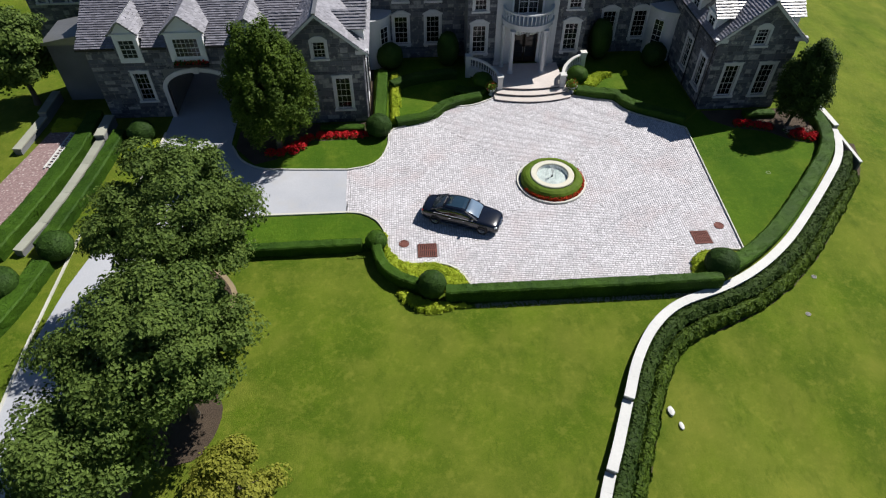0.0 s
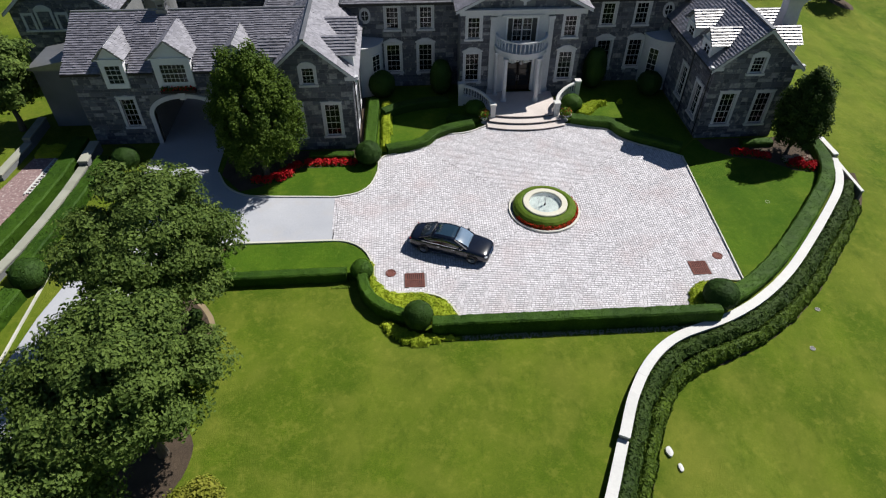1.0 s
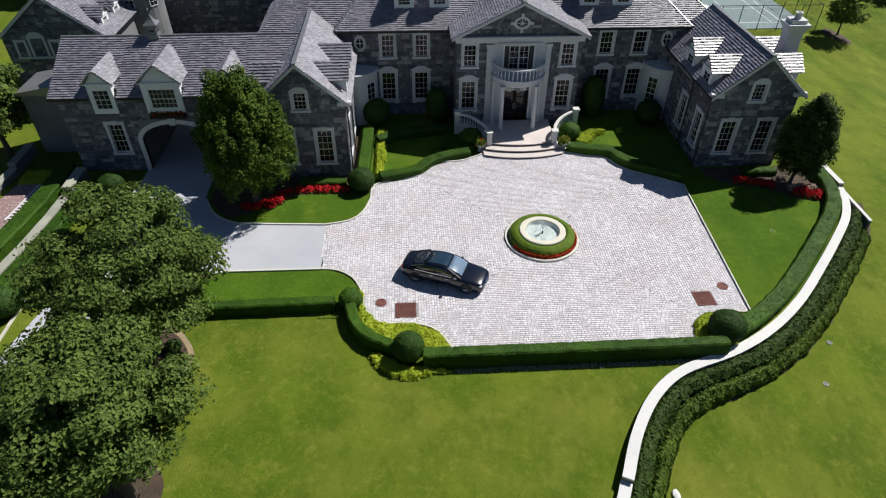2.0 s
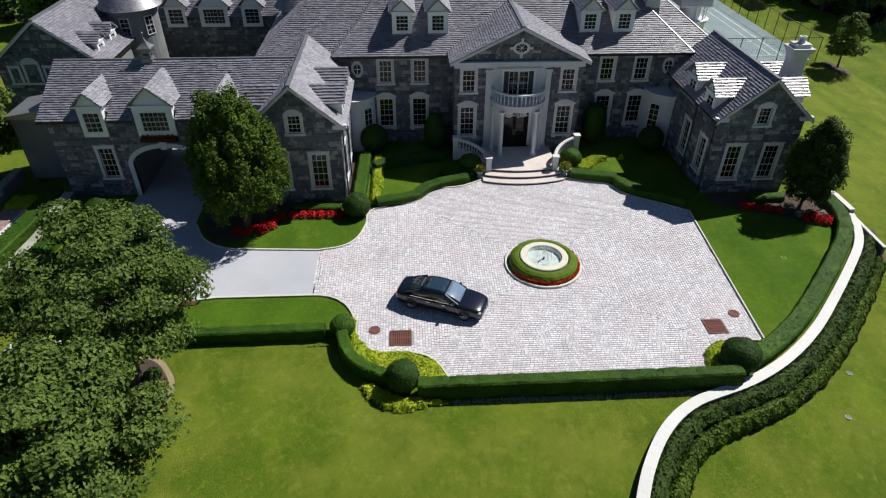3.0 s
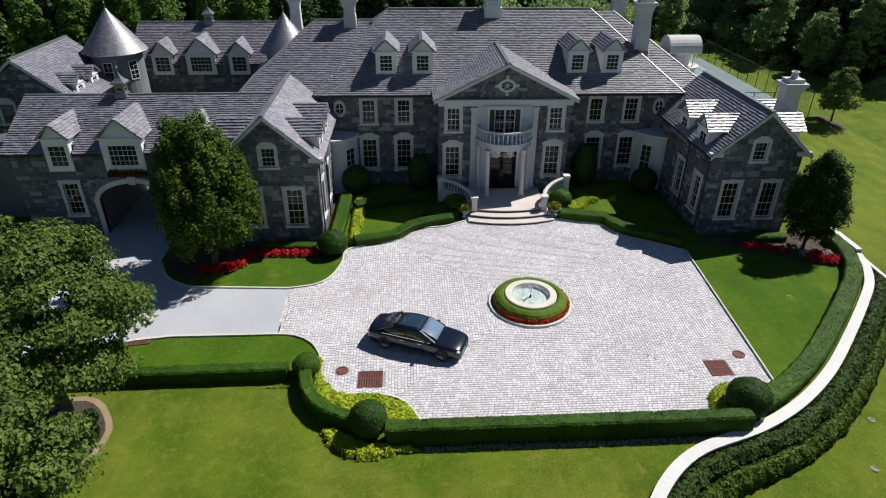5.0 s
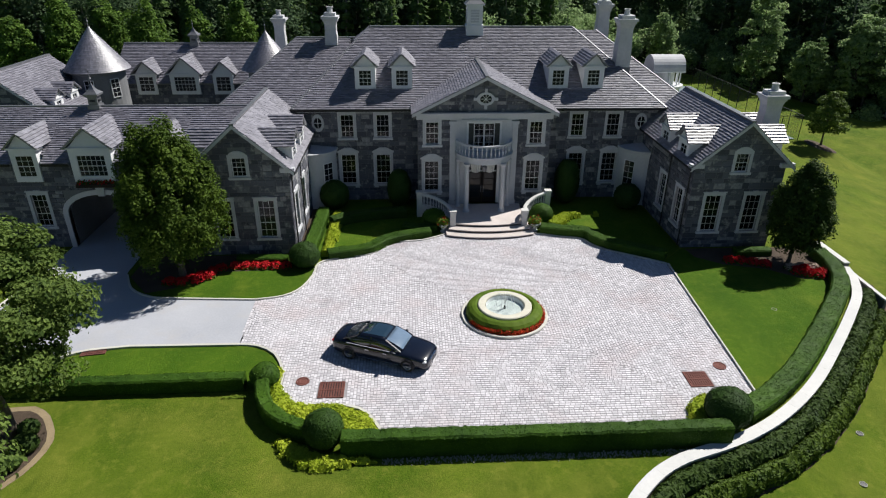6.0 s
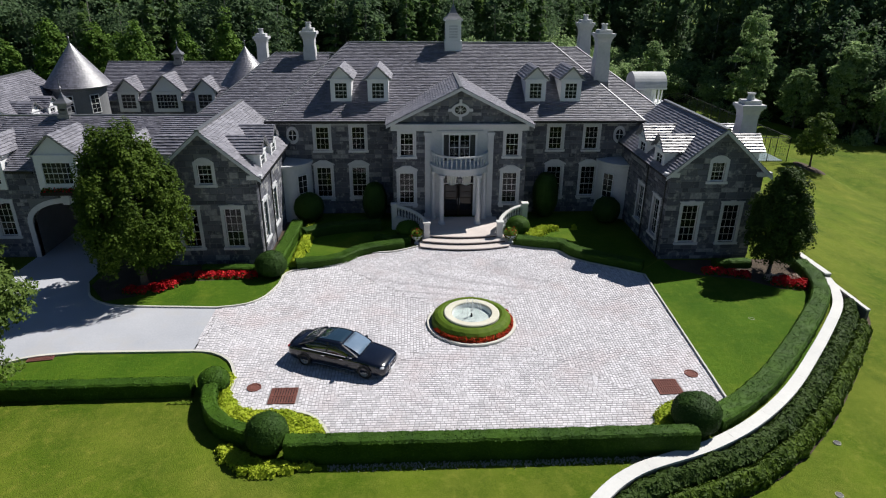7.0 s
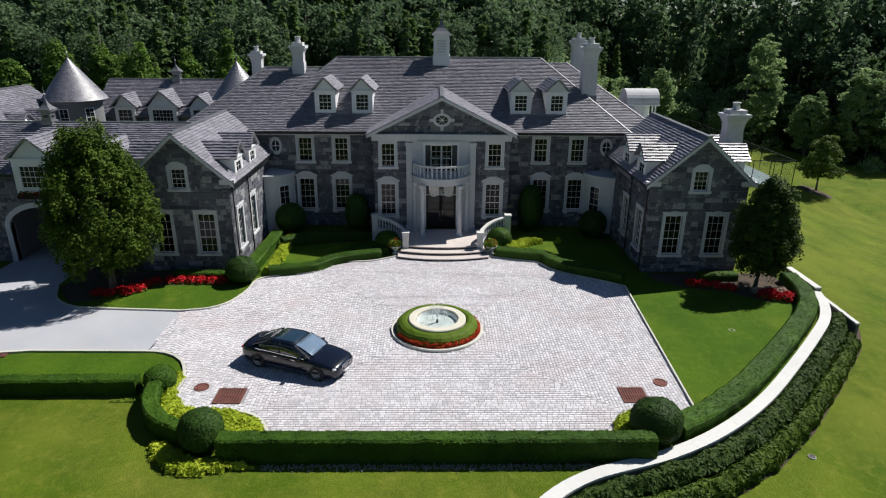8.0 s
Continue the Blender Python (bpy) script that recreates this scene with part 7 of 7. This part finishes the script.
urn(-3.0, -6.3, 6)

# ---- tennis court with its fence ----
court_z = -3.6
tcourt = tagged(part("tennis_court", Geo().box(25.7, 43.2, 28, 60, court_z - 0.4, court_z), COURT), "grey-blue tennis court behind a dark fence", "tennis court", kind="structure")
lines = Geo()
for x0, x1, y0, y1 in ((29.3, 29.4, 30.1, 53.9), (40.3, 40.4, 30.1, 53.9), (29.4, 40.3, 30.1, 30.2), (29.4, 40.3, 53.8, 53.9), (30.7, 30.78, 30.2, 53.8), (38.9, 38.98, 30.2, 53.8), (30.78, 38.9, 35.5, 35.58), (30.78, 38.9, 48.4, 48.48), (34.8, 34.88, 35.58, 48.4)):
    lines.box(x0, x1, y0, y1, court_z + 0.002, court_z + 0.008)
part("court_lines", lines, PAINT, tcourt)
fence = holder("fence", "tall dark wire fence round the tennis court", "fence")
corners = [(25.5, 27.6), (43.4, 27.6), (43.4, 60.2), (25.5, 60.2)]
for (x0, y0), (x1, y1) in zip(corners, corners[1:]):
    L = math.hypot(x1 - x0, y1 - y0)
    n = round(L / 2.7)
    mesh = Geo()
    for i in range(n + 1):
        x, y = x0 + (x1 - x0) * i / n, y0 + (y1 - y0) * i / n
        part("post", Geo().lathe([(0.05, court_z - 0.6), (0.05, court_z + 3.0), (0, court_z + 3.0)], 8, pose(x, y, 0)), BLACKMETAL, fence)
    for k in range(int(L / 0.3)):
        x, y = x0 + (x1 - x0) * k * 0.3 / L, y0 + (y1 - y0) * k * 0.3 / L
        q = beam((x, y, court_z - 0.3), (x, y, court_z + 2.95), 0.009, 0.009)
        mesh.add(q.v, q.f)
    for k in range(10):
        q = beam((x0, y0, court_z + 0.1 + k * 0.3), (x1, y1, court_z + 0.1 + k * 0.3), 0.009, 0.009)
        mesh.add(q.v, q.f)
    tagged(part("wire_mesh", mesh, BLACKMETAL, fence), kind="stuff")
    part("rail", beam((x0, y0, court_z + 3.0), (x1, y1, court_z + 3.0), 0.06, 0.06), BLACKMETAL, fence)

# pale ladder-like stone edging of the brick path
edging = holder("stone_edging", "pale stone ladder-like edging beside the brick path", "path edging", pose(-34.4, -9.6, 0.03, 0, 0, -96))
for side in (-0.2, 0.2):
    part("rail", Geo().box(0, 4.2, side - 0.05, side + 0.05, 0, 0.09), COPING, edging)
for k in range(13):
    part("cross_piece", Geo().box(0.1 + 0.32 * k, 0.2 + 0.32 * k, -0.148, 0.148, 0, 0.07), COPING, edging)

# two pale stones on the lower lawn
for x, y, s in ((2.9, -34.2, 0.22), (3.2, -35.0, 0.16)):
    z = float(height(x, y))
    g = roughen(Geo().lathe([(0.001, 0), (s, 0.02), (s * 0.9, s * 0.5), (0.001, s * 0.7)], 10, pose(x, y, z) @ Matrix.Diagonal((0.8, 1.3, 1, 1))), 0.05, 0.2)
    tagged(part("stone_marker", g, COPING), "small pale stone lying on the lawn", "stone", group="pale stones on the lawn")

# small fittings set in the lawns
for x, y, r in ((15.0, -17.3, 0.15), (14.3, -26.1, 0.15), (12.75, -28.7, 0.15)):
    z = float(height(x, y)) + 0.005
    cover = holder("ground_fitting", "small round dark fitting set flush in the lawn", "ground fitting", pose(x, y, z), group="fittings in the lawn")
    part("rim", Geo().lathe([(r - 0.02, 0.0), (r - 0.02, 0.03), (r, 0.028), (r + 0.01, 0.0)], 20), OLDCOPING, cover)
    part("lid", Geo().lathe([(0, 0.02), (r - 0.022, 0.018), (r - 0.021, 0.0)], 20), BLACKMETAL, cover)

# gravel strip at the foot of the long hedge
rngg = np.random.default_rng(21)
n = 900
gx_, gy_ = rngg.uniform(-6.5, 6.0, n), -27.72 + rngg.normal(0, 0.1, n)
sz = rngg.uniform(0.012, 0.03, n)
v = np.zeros((n, 8, 3))
for i, (sx, sy) in enumerate(((-1, -1), (1, -1), (1, 1), (-1, 1))):
    v[:, i] = np.stack([gx_ + sx * sz, gy_ + sy * sz, np.full(n, -0.03)], -1)
    v[:, i + 4] = np.stack([gx_ + sx * sz * 0.6, gy_ + sy * sz * 0.6, sz * 1.2], -1)
f = np.array([(4, 5, 6, 7), (0, 1, 5, 4), (1, 2, 6, 5), (2, 3, 7, 6), (3, 0, 4, 7)])
tagged(new("gravel", arrays_mesh("gravel", v.reshape(-1, 3), (np.arange(n)[:, None, None] * 8 + f[None]).reshape(-1, 4), OLDCOPING)), "pale gravel strip at the hedge's foot", "gravel", kind="stuff")


# ---- setts of the forecourt ----
setts, sett_rng = sett_field(5)
order = np.argsort((setts[:, 1] + 22.5) ** 2 + (setts[:, 0] + 2) ** 2)
setts = setts[order]
sv, sf = sett_geo(setts, sett_rng)
FACES = [(4, 5, 6, 7), (0, 1, 5, 4), (1, 2, 6, 5), (2, 3, 7, 6), (3, 0, 4, 7)]
for k in range(300):
    part("sett", Geo().add(sv[k].tolist(), FACES), SETT, plaza)
rest = sv[300:]
faces = (np.arange(len(rest))[:, None, None] * 8 + np.array(FACES)[None]).reshape(-1, 4)
field = new("sett_field", arrays_mesh("sett_field", rest.reshape(-1, 3), faces, SETT))
field.parent = plaza
tagged(field, kind="stuff")
